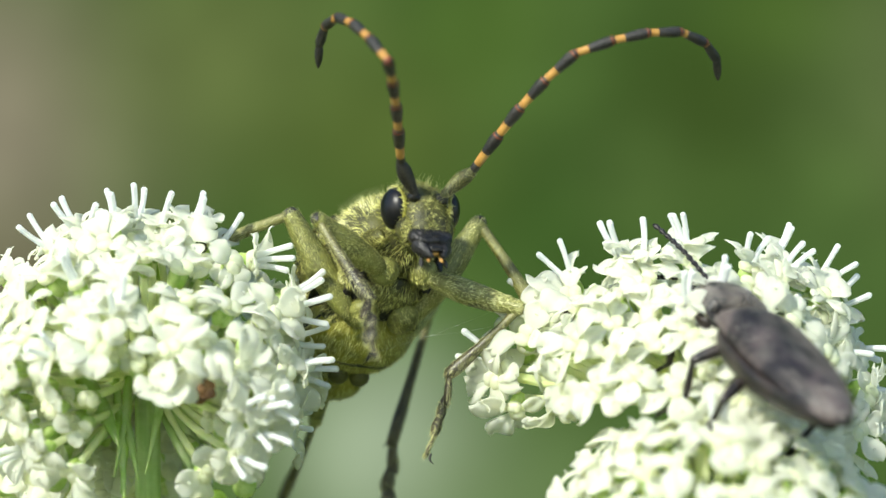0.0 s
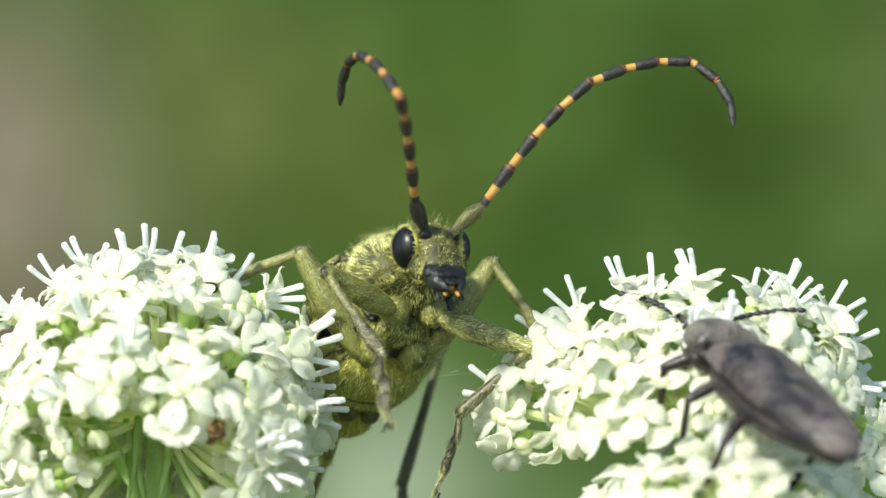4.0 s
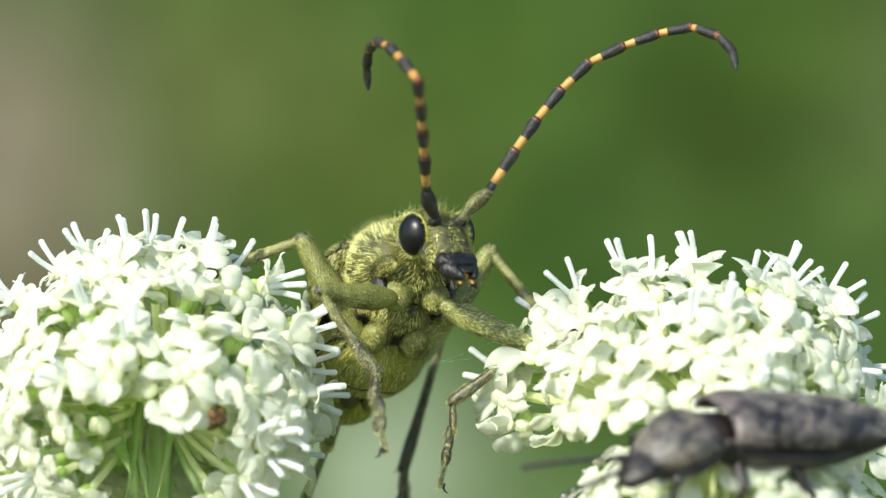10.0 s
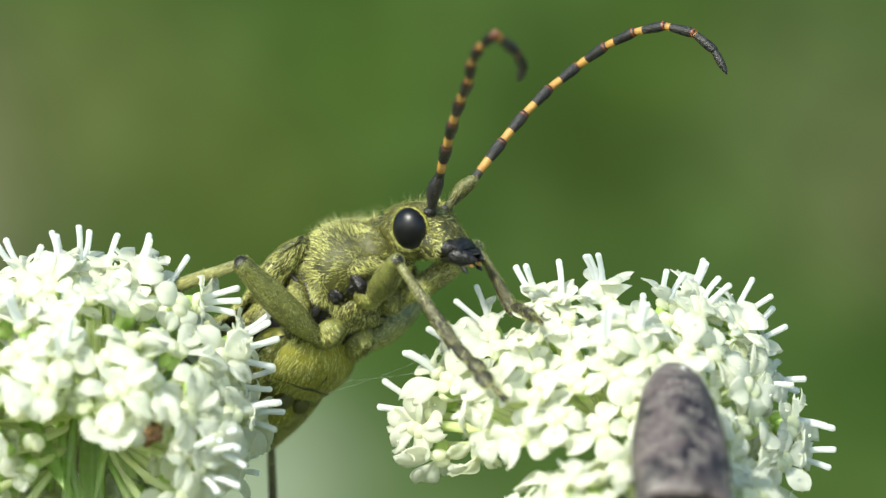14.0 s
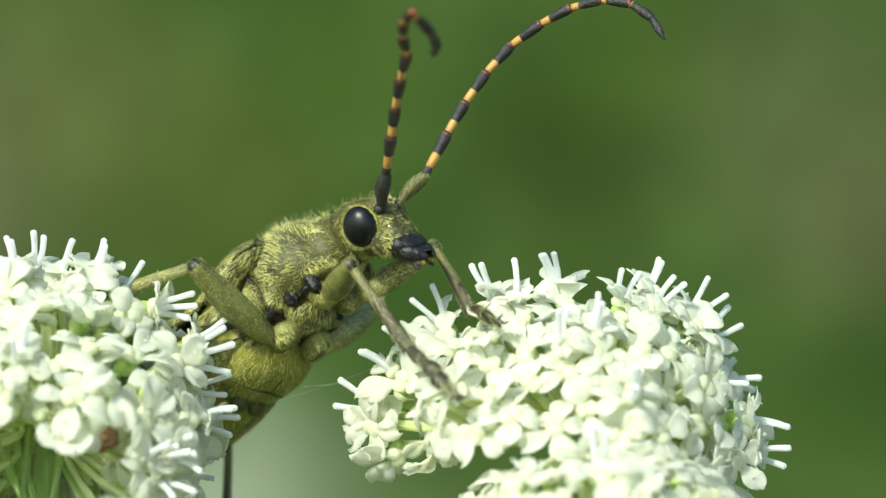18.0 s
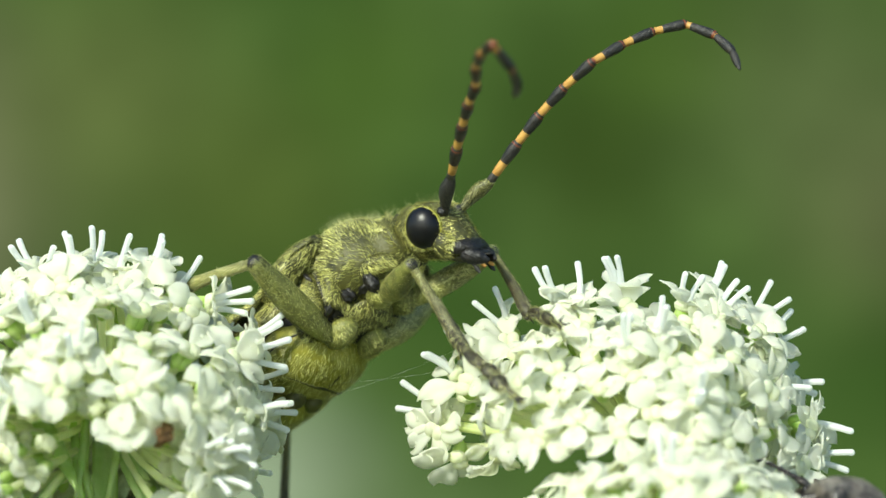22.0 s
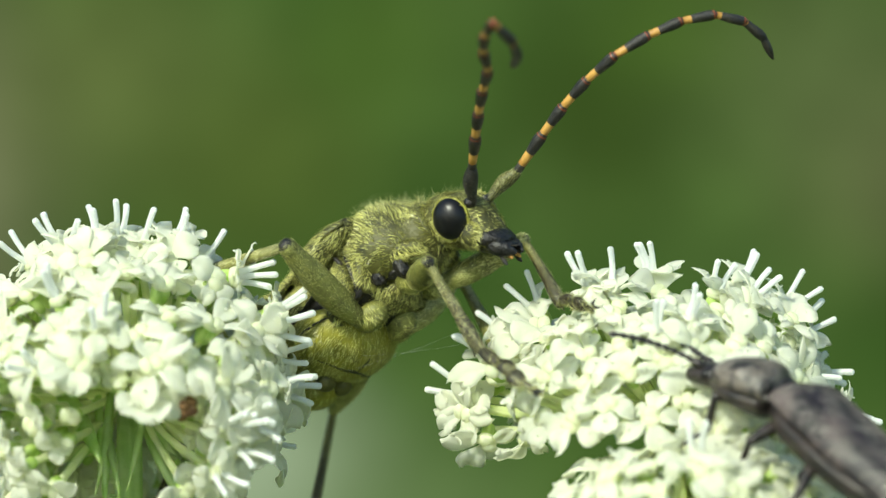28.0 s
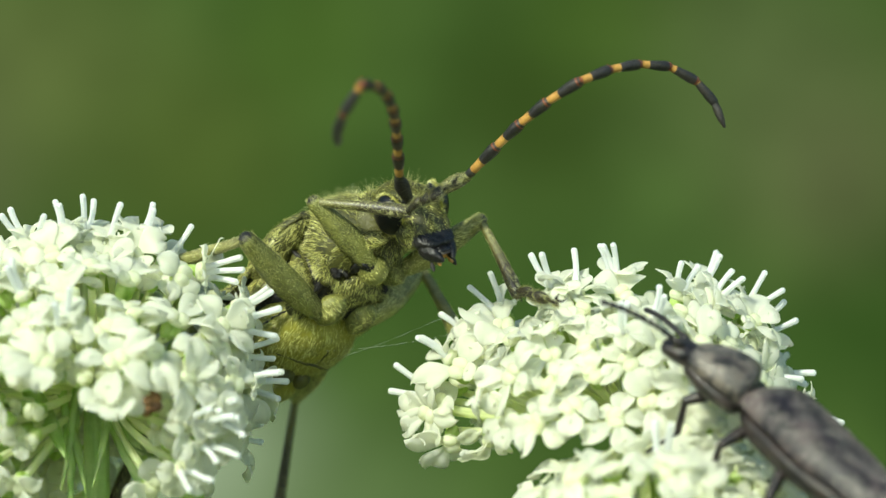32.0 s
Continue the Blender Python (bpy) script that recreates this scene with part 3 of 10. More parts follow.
def flower_head(name, at, label, rim, size, count, seed, low=-0.55, bare=None, stalk=(0, 0, -1), gap=1.38, wide=1.0, group="white flower heads"):
    """A domed head of white florets on thin stalks. rim: florets of the outline (x, z); size: half axes of the dome."""
    umbel = thing(name, mm(at[0], at[1], at[2] + LIFT / MM), label, "flower", group)
    rnd = random.Random(seed)
    placed = []
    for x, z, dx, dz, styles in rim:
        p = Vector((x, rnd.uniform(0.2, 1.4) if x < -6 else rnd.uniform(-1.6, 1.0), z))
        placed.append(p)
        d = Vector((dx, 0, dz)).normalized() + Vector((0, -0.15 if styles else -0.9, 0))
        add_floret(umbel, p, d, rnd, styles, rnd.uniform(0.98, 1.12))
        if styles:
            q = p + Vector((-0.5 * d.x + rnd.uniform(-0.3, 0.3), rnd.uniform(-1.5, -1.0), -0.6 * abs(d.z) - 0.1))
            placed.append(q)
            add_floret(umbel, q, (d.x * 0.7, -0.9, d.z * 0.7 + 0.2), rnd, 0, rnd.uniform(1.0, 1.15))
    tries = 0
    while len(placed) < count and tries < 9000:
        tries += 1
        z = rnd.uniform(low, 1.0)
        a = rnd.uniform(0, 2 * math.pi)
        r = math.sqrt(1 - z * z)
        u = Vector((r * math.cos(a), r * math.sin(a), z))
        if bare and bare(u):
            continue
        if u.y > 0.55 and rnd.random() < 0.5:
            continue
        k = rnd.uniform(0.90, 1.03)
        p = Vector((u.x * size[0] * k * (wide if u.x > 0 else 1), u.y * size[1] * k, u.z * (size[2] if u.z > 0 else size[0] * 0.75) * k))
        if not far_enough(p, placed, gap):
            continue
        placed.append(p)
        ax = Vector((u.x, u.y, u.z + 0.35)) + Vector((rnd.uniform(-0.3, 0.3), rnd.uniform(-0.3, 0.3), rnd.uniform(-0.25, 0.3)))
        spikes = 2 if rnd.random() < (0.10 if u.y < -0.25 else 0.0) else 0
        add_floret(umbel, p, ax, rnd, spikes, rnd.uniform(1.0, 1.2), rnd.uniform(0, 12))
    # the thick stalk below
    s = Vector(stalk)
    part("stalk", stalk_shape(s, 0.50, 0.66), pale_stalk, umbel, "pale green ribbed stalk")
    part("stalk_head", ball(0, 0, -0.1, 0.75, 0.75, 0.55, 14, 9), pale_stalk, umbel)
    return umbel


def stalk_shape(tip, r0, r1, ribs=7):
    """A ribbed stalk from the origin to tip, in millimetres."""
    tip, n, m = Vector(tip), 42, 14
    d = tip.normalized()
    a = d.orthogonal().normalized()
    b = d.cross(a)
    verts, faces = [], []
    for j in range(m):
        t = j / (m - 1)
        for i in range(n):
            g = 2 * math.pi * i / n
            r = (r0 + (r1 - r0) * t) * (1 + 0.07 * math.cos(ribs * g))
            verts.append(tuple(tip * t + (a * math.cos(g) + b * math.sin(g)) * r))
    for j in range(m - 1):
        for i in range(n):
            p, q = j * n + i, j * n + (i + 1) % n
            faces.append((p, q, q + n, p + n))
    return verts, faces


def blade_shape(length, width, droop):
    """A narrow blade along +y with a keel and a fine tip, which droops towards -z."""
    def fn(u, v):
        s = v * 2 - 1
        w = width * 0.5 * min(1, 0.55 + 2.2 * u) * (1 - u ** 2.2) ** 0.8 + 0.01
        return (s * w + 0.05 * length * math.sin(2.4 * u) * droop, length * (u - 0.12 * droop * u * u), -droop * length * 0.35 * u * u - 0.16 * width * (1 - abs(s)))

    return sheet(fn, 14, 4, 0.06)


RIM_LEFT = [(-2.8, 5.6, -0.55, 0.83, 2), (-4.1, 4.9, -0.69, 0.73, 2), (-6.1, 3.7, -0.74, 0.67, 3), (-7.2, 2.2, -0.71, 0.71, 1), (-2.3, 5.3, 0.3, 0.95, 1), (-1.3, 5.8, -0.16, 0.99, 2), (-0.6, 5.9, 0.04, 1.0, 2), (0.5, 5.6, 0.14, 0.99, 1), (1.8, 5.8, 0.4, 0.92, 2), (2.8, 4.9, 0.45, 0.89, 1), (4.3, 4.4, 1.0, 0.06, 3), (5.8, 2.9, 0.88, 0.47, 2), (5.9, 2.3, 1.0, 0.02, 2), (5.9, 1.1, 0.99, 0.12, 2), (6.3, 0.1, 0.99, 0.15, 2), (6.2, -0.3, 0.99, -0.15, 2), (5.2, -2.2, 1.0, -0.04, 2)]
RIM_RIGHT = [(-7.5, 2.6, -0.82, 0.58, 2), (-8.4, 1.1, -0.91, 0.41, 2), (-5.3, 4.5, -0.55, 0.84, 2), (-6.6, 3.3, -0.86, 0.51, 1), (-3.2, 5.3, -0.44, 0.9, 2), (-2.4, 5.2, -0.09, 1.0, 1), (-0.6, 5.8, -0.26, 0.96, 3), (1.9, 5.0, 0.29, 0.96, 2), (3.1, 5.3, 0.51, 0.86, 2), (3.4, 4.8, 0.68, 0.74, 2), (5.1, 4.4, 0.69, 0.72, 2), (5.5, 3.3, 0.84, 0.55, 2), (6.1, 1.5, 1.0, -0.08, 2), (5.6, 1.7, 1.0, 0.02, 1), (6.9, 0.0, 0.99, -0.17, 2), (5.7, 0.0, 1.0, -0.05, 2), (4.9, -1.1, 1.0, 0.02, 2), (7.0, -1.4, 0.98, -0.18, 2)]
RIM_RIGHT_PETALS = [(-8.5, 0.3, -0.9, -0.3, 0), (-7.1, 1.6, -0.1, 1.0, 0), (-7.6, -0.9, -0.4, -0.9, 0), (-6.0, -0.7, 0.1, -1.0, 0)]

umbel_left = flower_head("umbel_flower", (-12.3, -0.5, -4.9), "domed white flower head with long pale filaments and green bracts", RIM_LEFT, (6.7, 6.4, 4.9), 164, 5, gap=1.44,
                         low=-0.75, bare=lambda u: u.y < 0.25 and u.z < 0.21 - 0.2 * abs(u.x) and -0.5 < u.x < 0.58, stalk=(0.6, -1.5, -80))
# the single open floret in front, and the withered one beside it
r_star = random.Random(3)
add_floret(umbel_left, (1.3, -5.6, -0.45), (0.1, -0.8, 0.45), r_star, 0, 1.2, 0)
withered = part("withered_floret", join(*[ball(0.35 * r_star.uniform(-1, 1), 0.3 * r_star.uniform(-1, 1), 0.35 * r_star.uniform(-1, 1), 0.24, 0.22, 0.23, 9, 6) for _ in range(12)]), brown_dry, umbel_left, "shrivelled brown floret", at=mm(2.8, -5.4, -0.7))
for x, y, z, ln, wd, side, droop in ((-1.5, -1.6, 0.2, 5.2, 0.42, -16, 0.5), (-1.1, -2.0, 0.1, 6.3, 0.36, -4, 0.3), (-0.7, -1.4, 0.3, 5.6, 0.46, 2, 0.35), (-0.45, -2.4, 0.0, 4.6, 0.34, 8, 0.5), (-1.9, -1.2, 0.3, 4.4, 0.40, -24, 0.7), (0.9, -1.5, 0.2, 4.8, 0.38, 10, 0.5), (-2.6, -2.4, 0.0, 4.0, 0.8, -30, 0.8)):
    part("bract", blade_shape(ln, wd, droop), bract_green, umbel_left, "narrow drooping green bract", at=mm(x, y, z, -90, 0, 0) @ mm(0, 0, 0, 0, 0, side))
# two bare rays with green fruit, and the low florets at both sides
for tip, r in (((4.3, -3.4, -4.6), 0.24), ((3.1, -2.6, -5.4), 0.19), ((-3.4, -2.9, -4.4), 0.2)):
    part("ray", pedicel_shape(tip, 0.4, r, r * 1.2), pale_stalk, umbel_left)
    part("fruit", ball(*tip, 0.5, 0.45, 0.55, 14, 9), ovary_green, umbel_left, "small green fruit")
for i in range(9):
    a = radians((-172, -160, -148, -136, -120, -62, -46, -32, -18)[i])
    tip = (5.5 * math.cos(a) + 0.2, -3.6 - r_star.uniform(0, 1.2), 4.6 * math.sin(a))
    add_floret(umbel_left, tip, (math.cos(a), -1.1, math.sin(a) * 0.6), r_star, 2 if i > 5 else 0, 1.05)

r_bud, buds = random.Random(31), []
while len(buds) < 24:  # unopened florets over the bare rays
    x, z = r_bud.uniform(-0.78, 0.80), r_bud.uniform(-0.50, 0.18)
    if x * x + z * z > 0.9 or (-0.34 < x < 0.58 and z < 0.06):
        continue
    k = r_bud.uniform(0.66, 0.86)
    p = Vector((x * 6.7, -math.sqrt(1 - x * x - z * z) * 6.4, z * 5.6)) * k
    if far_enough(p, buds, 0.95):
        buds.append(p)
        add_bud(umbel_left, p, r_bud)

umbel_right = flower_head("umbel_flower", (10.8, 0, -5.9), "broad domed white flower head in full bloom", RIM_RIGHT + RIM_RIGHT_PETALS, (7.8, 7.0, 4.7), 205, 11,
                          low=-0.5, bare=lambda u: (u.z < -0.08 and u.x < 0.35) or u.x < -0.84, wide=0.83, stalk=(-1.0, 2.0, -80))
umbel_front = flower_head("umbel_flower", (10.7, -7.5, -11.0), "smaller white flower head below the broad one", [], (5.8, 5.0, 4.2), 80, 17, low=-0.3, stalk=(-1.5, 6.0, -74))
umbel_rear = flower_head("umbel_flower", (-16.5, 7.0, -11.0), "white flower head half hidden behind the domed one", [], (5.5, 5.0, 4.4), 55, 23, low=-0.3, stalk=(4.0, -4.0, -76))
main_stalk = thing("flower_stalk", pose(0, 0.003, 0), "tall green flower stalk rising from the meadow", "stem")
part("stem", moved(limb_shape(LIFT / MM - 82, [3.2, 2.8, 2.4, 2.2, 2.0], 12), pose(0, 0, 0, 90, 0, 0)), stem_green, main_stalk)
for x in (-11.3, 9.8, 11.0, -13.5):
    part("ray", moved(pedicel_shape((x, 0, 45), 6.0, 1.5, 0.9), mm(0, 0, LIFT / MM - 132)), stem_green, main_stalk)


# ---- the green longhorn beetle ----
beetle = thing("longhorn_beetle", mm(-2.7, 2.0, -1.3 + LIFT / MM), "olive-yellow downy longhorn beetle with black and orange banded antennae", "beetle")
limb = {}

# hind body: dark core with downy plates, abdomen in rings, wing cases; it bends upwards behind the hind legs
def bent(shape, start=-1.6, reach=4.0, most=0.62):
    verts = []
    for x, y, z in shape[0]:
        s = start - y
        if s > 0:
            cy, cz, step = start, 0.0, s / 8
            for k in range(8):
                a = most * min((k + 0.5) * step / reach, 1)
                cy -= step * math.cos(a)
                cz += step * math.sin(a)
            a = most * min(s / reach, 1)
            y, z = cy + z * math.sin(a), cz + z * math.cos(a)
        verts.append((x, y, z))
    return verts, shape[1]


thorax_shape = bent(loft(smooth_sections([(1.5, 0, 0.3, 1.3, 1.6, 1.3), (0.8, 0, 0.3, 1.9, 2.1, 1.75), (-0.2, 0, 0.3, 2.2, 2.3, 1.95), (-1.6, 0, 0.2, 2.3, 2.2, 1.9), (-3.0, 0, 0.1, 2.2, 1.8, 1.8), (-3.9, 0, 0.1, 2.0, 1.6, 1.6)]), 40))
thorax = part("thorax", thorax_shape, black_shell, beetle, "dark thorax with olive downy plates")
part("pubescence", hairs(thorax_shape, 720, 0.33, 0.023, (0, -1, -0.2), 0.52, 1), hair_olive, thorax, kind="stuff")
PLATES = [  # x, y, z, half sizes, tilt, hairs
    (0.0, -2.55, -0.85, 2.46, 2.1, 1.74, 0, 14000),
    (2.12, -2.3, 0.75, 0.42, 1.95, 0.55, 8, 3600),
    (2.00, -0.22, -0.08, 0.46, 0.46, 1.18, -16, 2700),
    (1.72, 0.80, -0.16, 0.56, 0.38, 1.16, -20, 2700),
    (1.16, 0.62, -1.00, 0.42, 0.30, 0.36, -10, 900),
    (0.0, 0.55, -1.22, 1.22, 1.15, 0.50, -6, 3000),
    (2.36, -0.40, 1.48, 0.86, 2.0, 0.66, 4, 6800),
    (1.62, -1.35, -1.02, 0.66, 0.46, 0.56, 0, 1800),
    (0.0, -4.3, -2.45, 1.10, 0.85, 0.75, 0, 2600),
]
for k, (x, y, z, rx, ry, rz, tilt, n) in enumerate(PLATES):
    for sx in ((1, -1) if x else (1,)):
        plate = bent(moved(ball(0, 0, 0, rx, ry, rz, 26, 16), mm(sx * x, y, z, tilt, 0, 0)))
        part("plate", plate, cuticle_abdomen if k in (0, len(PLATES) - 1) else cuticle, beetle)
        part("pubescence", hairs(plate, int(n * 0.82), 0.33, 0.025, (0.1 * sx, -1, -0.35), 0.42, 300 + 2 * k + sx, 0.4, keep=clear_of((1.75, 0.25, -1.1, 0.42), (2.35, 0.1, 0.75, 0.32), (2.3, -1.7, -0.55, 0.3))), hair_olive, beetle, kind="stuff")
for sx in (1, -1):
    hip = ball(sx * 0.95, -0.40, -1.66, 0.66, 0.86, 0.54, 18, 12)
    h = part("middle_hip", hip, cuticle_leg, beetle)
    part("pubescence", hairs(hip, 1220, 0.27, 0.021, (0, 0, -1), 0.60, 330 + sx), hair_olive, h, kind="stuff")
    part("seam", join(moved(crust(0, 0, 0, 0.20, 0.58, 0.12, 2), mm(sx * 1.74, 0.22, -0.98, 24, 0, sx * 12)), moved(crust(0, 0, 0, 0.14, 0.09, 0.42, 4), mm(sx * 2.28, 0.12, 0.72, 18, 0, 0)), moved(crust(0, 0, 0, 0.14, 0.95, 0.09, 6), mm(sx * 2.40, -1.6, 0.12, 12, 0, 0))), black_shell, beetle, "bare black seam between the plates")
    part("seam", crack([(sx * 2.47, -3.2, -0.86), (sx * 2.46, -2.66, -0.90), (sx * 2.28, -1.84, -0.99), (sx * 2.0, -1.15, -1.15)], 0.05), black_shell, beetle, "thin black seam on the hind body")
    part("hollow", crust(sx * 1.50, 0.98, -0.86, 0.28, 0.24, 0.34, 9), black_shell, beetle, "bare black hollow between the plates")
    part("hind_hip", ball(sx * 0.50, -4.1, -2.15, 0.46, 0.46, 0.40, 16, 10), cuticle, beetle)
part("seam", join(crack([(-1.77, -3.25, -1.90), (-0.92, -2.97, -2.43), (0.0, -2.82, -2.57), (0.92, -2.97, -2.43), (1.77, -3.25, -1.90)], 0.06), crack([(0, -2.8, -2.57), (-0.05, -2.1, -2.5), (0, -1.2, -2.1)], 0.04)), cuticle, beetle, "dark seam under the hind body")
widths = [2.25, 2.2, 2.0, 1.7, 1.3, 0.75]
for i in range(5):
    y0 = -3.6 - 1.25 * i
    a, c = widths[i], widths[i + 1]
    ring = bent(loft(smooth_sections([(y0 + 0.15, 0, 0.1, a * 0.97, a * 0.66, a * 0.62), (y0 - 0.5, 0, 0.1, a * 0.98, a * 0.66, a * 0.66), (y0 - 1.2, 0, 0.1, c * 1.04, c * 0.7, c * 0.68)]), 36))
    seg = part("abdomen_ring", ring, cuticle_abdomen, beetle, "yellow-green downy abdomen ring")
    part("pubescence", hairs(ring, 2450, 0.29, 0.023, (0, -1, 0), 0.33, 20 + i), hair_olive, seg, kind="stuff")


def wing_case(sx):
    def fn(u, v):
        y = 1.5 - 11.0 * u
        w = 3.25 * (1 - 0.48 * u ** 1.3) * math.sqrt(max(1 - max(u - 0.86, 0) ** 2 / 0.021, 0.0)) * min(1.0, 0.86 + 2.2 * u)
        h = 1.85 * min(1, 0.70 + 2 * u) * (1 - 0.35 * u * u)
        a = (v if sx > 0 else 1 - v) * math.pi * 0.5
        return (sx * (0.03 + w * math.sin(a) ** 0.8), y, 1.36 + 0.10 * (1 - u) ** 4 - 0.56 * u + h * 0.52 * max(math.cos(a), 0.0) ** 0.75)

    return bent(sheet(fn, 26, 16, 0.16))


for sx in (1, -1):
    shape = wing_case(sx)
    case = part("wing_case", shape, cuticle, beetle, "olive downy wing case")
    part("pubescence", hairs(shape, 15000, 0.29, 0.025, (0, -1, 0), 0.38, 31 + sx), hair_olive, case, kind="stuff")

# forebody
pro_shape = loft(smooth_sections([(-0.5, 0, 0.2, 1.9, 1.72, 1.4), (0.1, 0, 0.25, 2.26, 2.04, 1.6), (1.0, 0, 0.28, 2.40, 2.20, 1.75), (1.9, 0, 0.15, 2.05, 2.05, 1.65), (2.55, 0, 0.0, 1.48, 1.65, 1.4), (2.95, 0, 0, 1.38, 1.42, 1.25), (3.2, 0, 0, 1.42, 1.40, 1.2)]), 48, 0.015)
limb["prothorax"] = part("prothorax", pro_shape, cuticle, beetle, "rounded downy olive-yellow foreback")
part("pubescence", hairs(pro_shape, 12000, 0.37, 0.026, (0, -0.6, 0.5), 0.75, 3, 0.5, keep=clear_of((1.75, 1.6, -1.2, 0.55), (2.0, 0.3, -0.9, 0.45), (2.25, -0.4, 0.5, 0.3), (1.45, 2.75, 0.1, 0.4), (1.40, 2.7, -0.55, 0.42))), hair_olive, limb["prothorax"], kind="stuff")
part("long_hair", hairs(pro_shape, 2200, 0.50, 0.014, (0, 0.2, 0.2), 1.60, 4, 0.6, keep=lambda p: p[:, 2] > 0.2), hair_pale, limb["prothorax"], kind="stuff")
for sx in (1, -1):
    hip = ball(sx * 0.88, 1.3, -1.5, 0.66, 0.7, 0.66, 18, 12)
    part("front_hip", hip, cuticle_leg, limb["prothorax"])
    part("pubescence", hairs(hip, 1320, 0.23, 0.021, (0, 0, -1), 0.60, 340 + sx), hair_olive, limb["prothorax"], kind="stuff")
    part("hip_socket", join(crust(sx * 1.52, 1.46, -1.06, 0.34, 0.32, 0.60, 3), crust(sx * 1.36, 1.04, -1.06, 0.30, 0.40, 0.24, 5), crust(sx * 1.58, 0.50, -0.80, 0.28, 0.13, 0.46, 7)), black_shell, limb["prothorax"], "bare black hollow above the hip")
    fold = moved(ball(0, 0, 0, 0.34, 0.95, 0.42, 18, 12), mm(sx * 1.60, 2.0, -0.62, -20, 0, sx * 14))
    part("side_fold", fold, cuticle, limb["prothorax"])
    part("pubescence", hairs(fold, 1420, 0.35, 0.023, (0, 0.3, -1), 0.60, 345 + sx), hair_olive, limb["prothorax"], kind="stuff")

head_shape = loft(smooth_sections([(-0.55, 0, 0.05, 1.06, 1.04, 0.98), (-0.1, 0, 0.05, 1.20, 1.18, 1.08), (0.5, 0, 0.05, 1.30, 1.25, 1.12), (1.0, 0, 0.05, 1.28, 1.28, 1.12), (1.6, 0, 0.0, 1.08, 1.18, 1.1), (2.1, 0, -0.15, 0.92, 0.88, 0.92), (2.5, 0, -0.36, 0.82, 0.6, 0.62)]), 40)
limb["head"] = part("head", head_shape, cuticle, beetle, "downy olive-yellow head")
part("neck", loft(smooth_sections([(-0.9, 0, 0, 0.9, 0.9, 0.85), (0.1, 0, 0.05, 1.0, 1.0, 0.95)]), 32), black_shell, limb["head"], "bare black neck")
part("pubescence", hairs(head_shape, 6600, 0.31, 0.024, (0, 0.6, -0.4), 0.60, 5, 0.6), hair_olive, limb["head"], kind="stuff")
part("long_hair", hairs(head_shape, 420, 0.58, 0.014, (0, 0.4, 0.6), 1.60, 6, 0.6, keep=lambda p: (p[:, 2] > 0.75)), hair_pale, limb["head"], kind="stuff")
for sx in (1, -1):
    part("eye", moved(ball(0, 0, 0, 0.58, 0.78, 0.88, 32, 20), mm(sx * 1.10, 1.02, 0.32, 8, 0, sx * 12)), eye_black, limb["head"], "glossy black compound eye")
    ring = moved(([(sx * 0.02 + 0.08 * math.cos(b), (0.78 + 0.06 * math.sin(b)) * math.cos(a), (0.88 + 0.06 * math.sin(b)) * math.sin(a)) for a in [i * math.pi / 36 for i in range(72)] for b in [j * math.pi / 4 for j in range(8)]],
                  [(i * 8 + j, i * 8 + (j + 1) % 8, (i + 1) % 72 * 8 + (j + 1) % 8, (i + 1) % 72 * 8 + j) for i in range(72) for j in range(8)]), mm(sx * 1.10, 1.02, 0.32, 8, 0, sx * 12))
    part("eye_ring", ring, cuticle_abdomen, limb["head"], "downy yellow ring round the eye")
    part("pubescence", hairs(ring, 1100, 0.22, 0.021, (sx * 0.3, -1, -0.5), 0.9, 360 + sx), hair_olive, limb["head"], kind="stuff")
    part("antenna_socket", ball(sx * 0.6, 1.66, 0.98, 0.3, 0.28, 0.24, 14, 8), black_shell, limb["head"])
    cheek = moved(ball(0, 0, 0, 0.34, 0.55, 0.55, 18, 12), mm(sx * 0.85, 1.9, -0.35, -20, 0, sx * 24))
    part("cheek", cheek, cuticle, limb["head"])
    part("pubescence", hairs(cheek, 1040, 0.29, 0.023, (0, 0.7, -0.4), 0.52, 350 + sx), hair_olive, limb["head"], kind="stuff")
    jaw = limb_shape(1.0, [0.25, 0.28, 0.22, 0.09], 14, 1.25, 0)
    part("jaw", moved(jaw, mm(sx * 0.62, 2.75, -0.78, -14, 0, sx * 22)), black_shell, limb["head"], "black biting jaw")
    part("jaw_plate", ball(sx * 0.70, 2.5, -0.5, 0.24, 0.42, 0.3, 14, 9), black_shell, limb["head"])
    part("mouth_feeler", moved(limb_shape(0.55, [0.06, 0.09, 0.07, 0.10, 0.06], 8), mm(sx * 0.24, 3.05, -1.0, -30, 0, sx * -6)), orange_band, limb["head"], "orange mouth feeler")
    part("mouth_feeler", moved(limb_shape(0.7, [0.06, 0.08, 0.07, 0.11, 0.05], 8), mm(sx * 0.42, 2.9, -1.05, -42, 0, sx * -14)), antenna_black, limb["head"], "dark mouth feeler")
part("face_plate", loft(smooth_sections([(2.2, 0, -0.18, 0.80, 0.40, 0.48), (2.6, 0, -0.36, 0.84, 0.32, 0.46), (3.0, 0, -0.54, 0.76, 0.22, 0.34)]), 36, 0.14), black_shell, limb["head"], "rough black face plate")
part("lip", loft(smooth_sections([(2.95, 0, -0.6, 0.5, 0.14, 0.2), (3.28, 0, -0.72, 0.42, 0.10, 0.14)]), 20), black_shell, limb["head"])
part("lip_edge", loft(smooth_sections([(3.30, 0, -0.74, 0.36, 0.06, 0.08), (3.42, 0, -0.78, 0.3, 0.05, 0.05)]), 16), tarsus_brown, limb["head"], "brown lip edge")
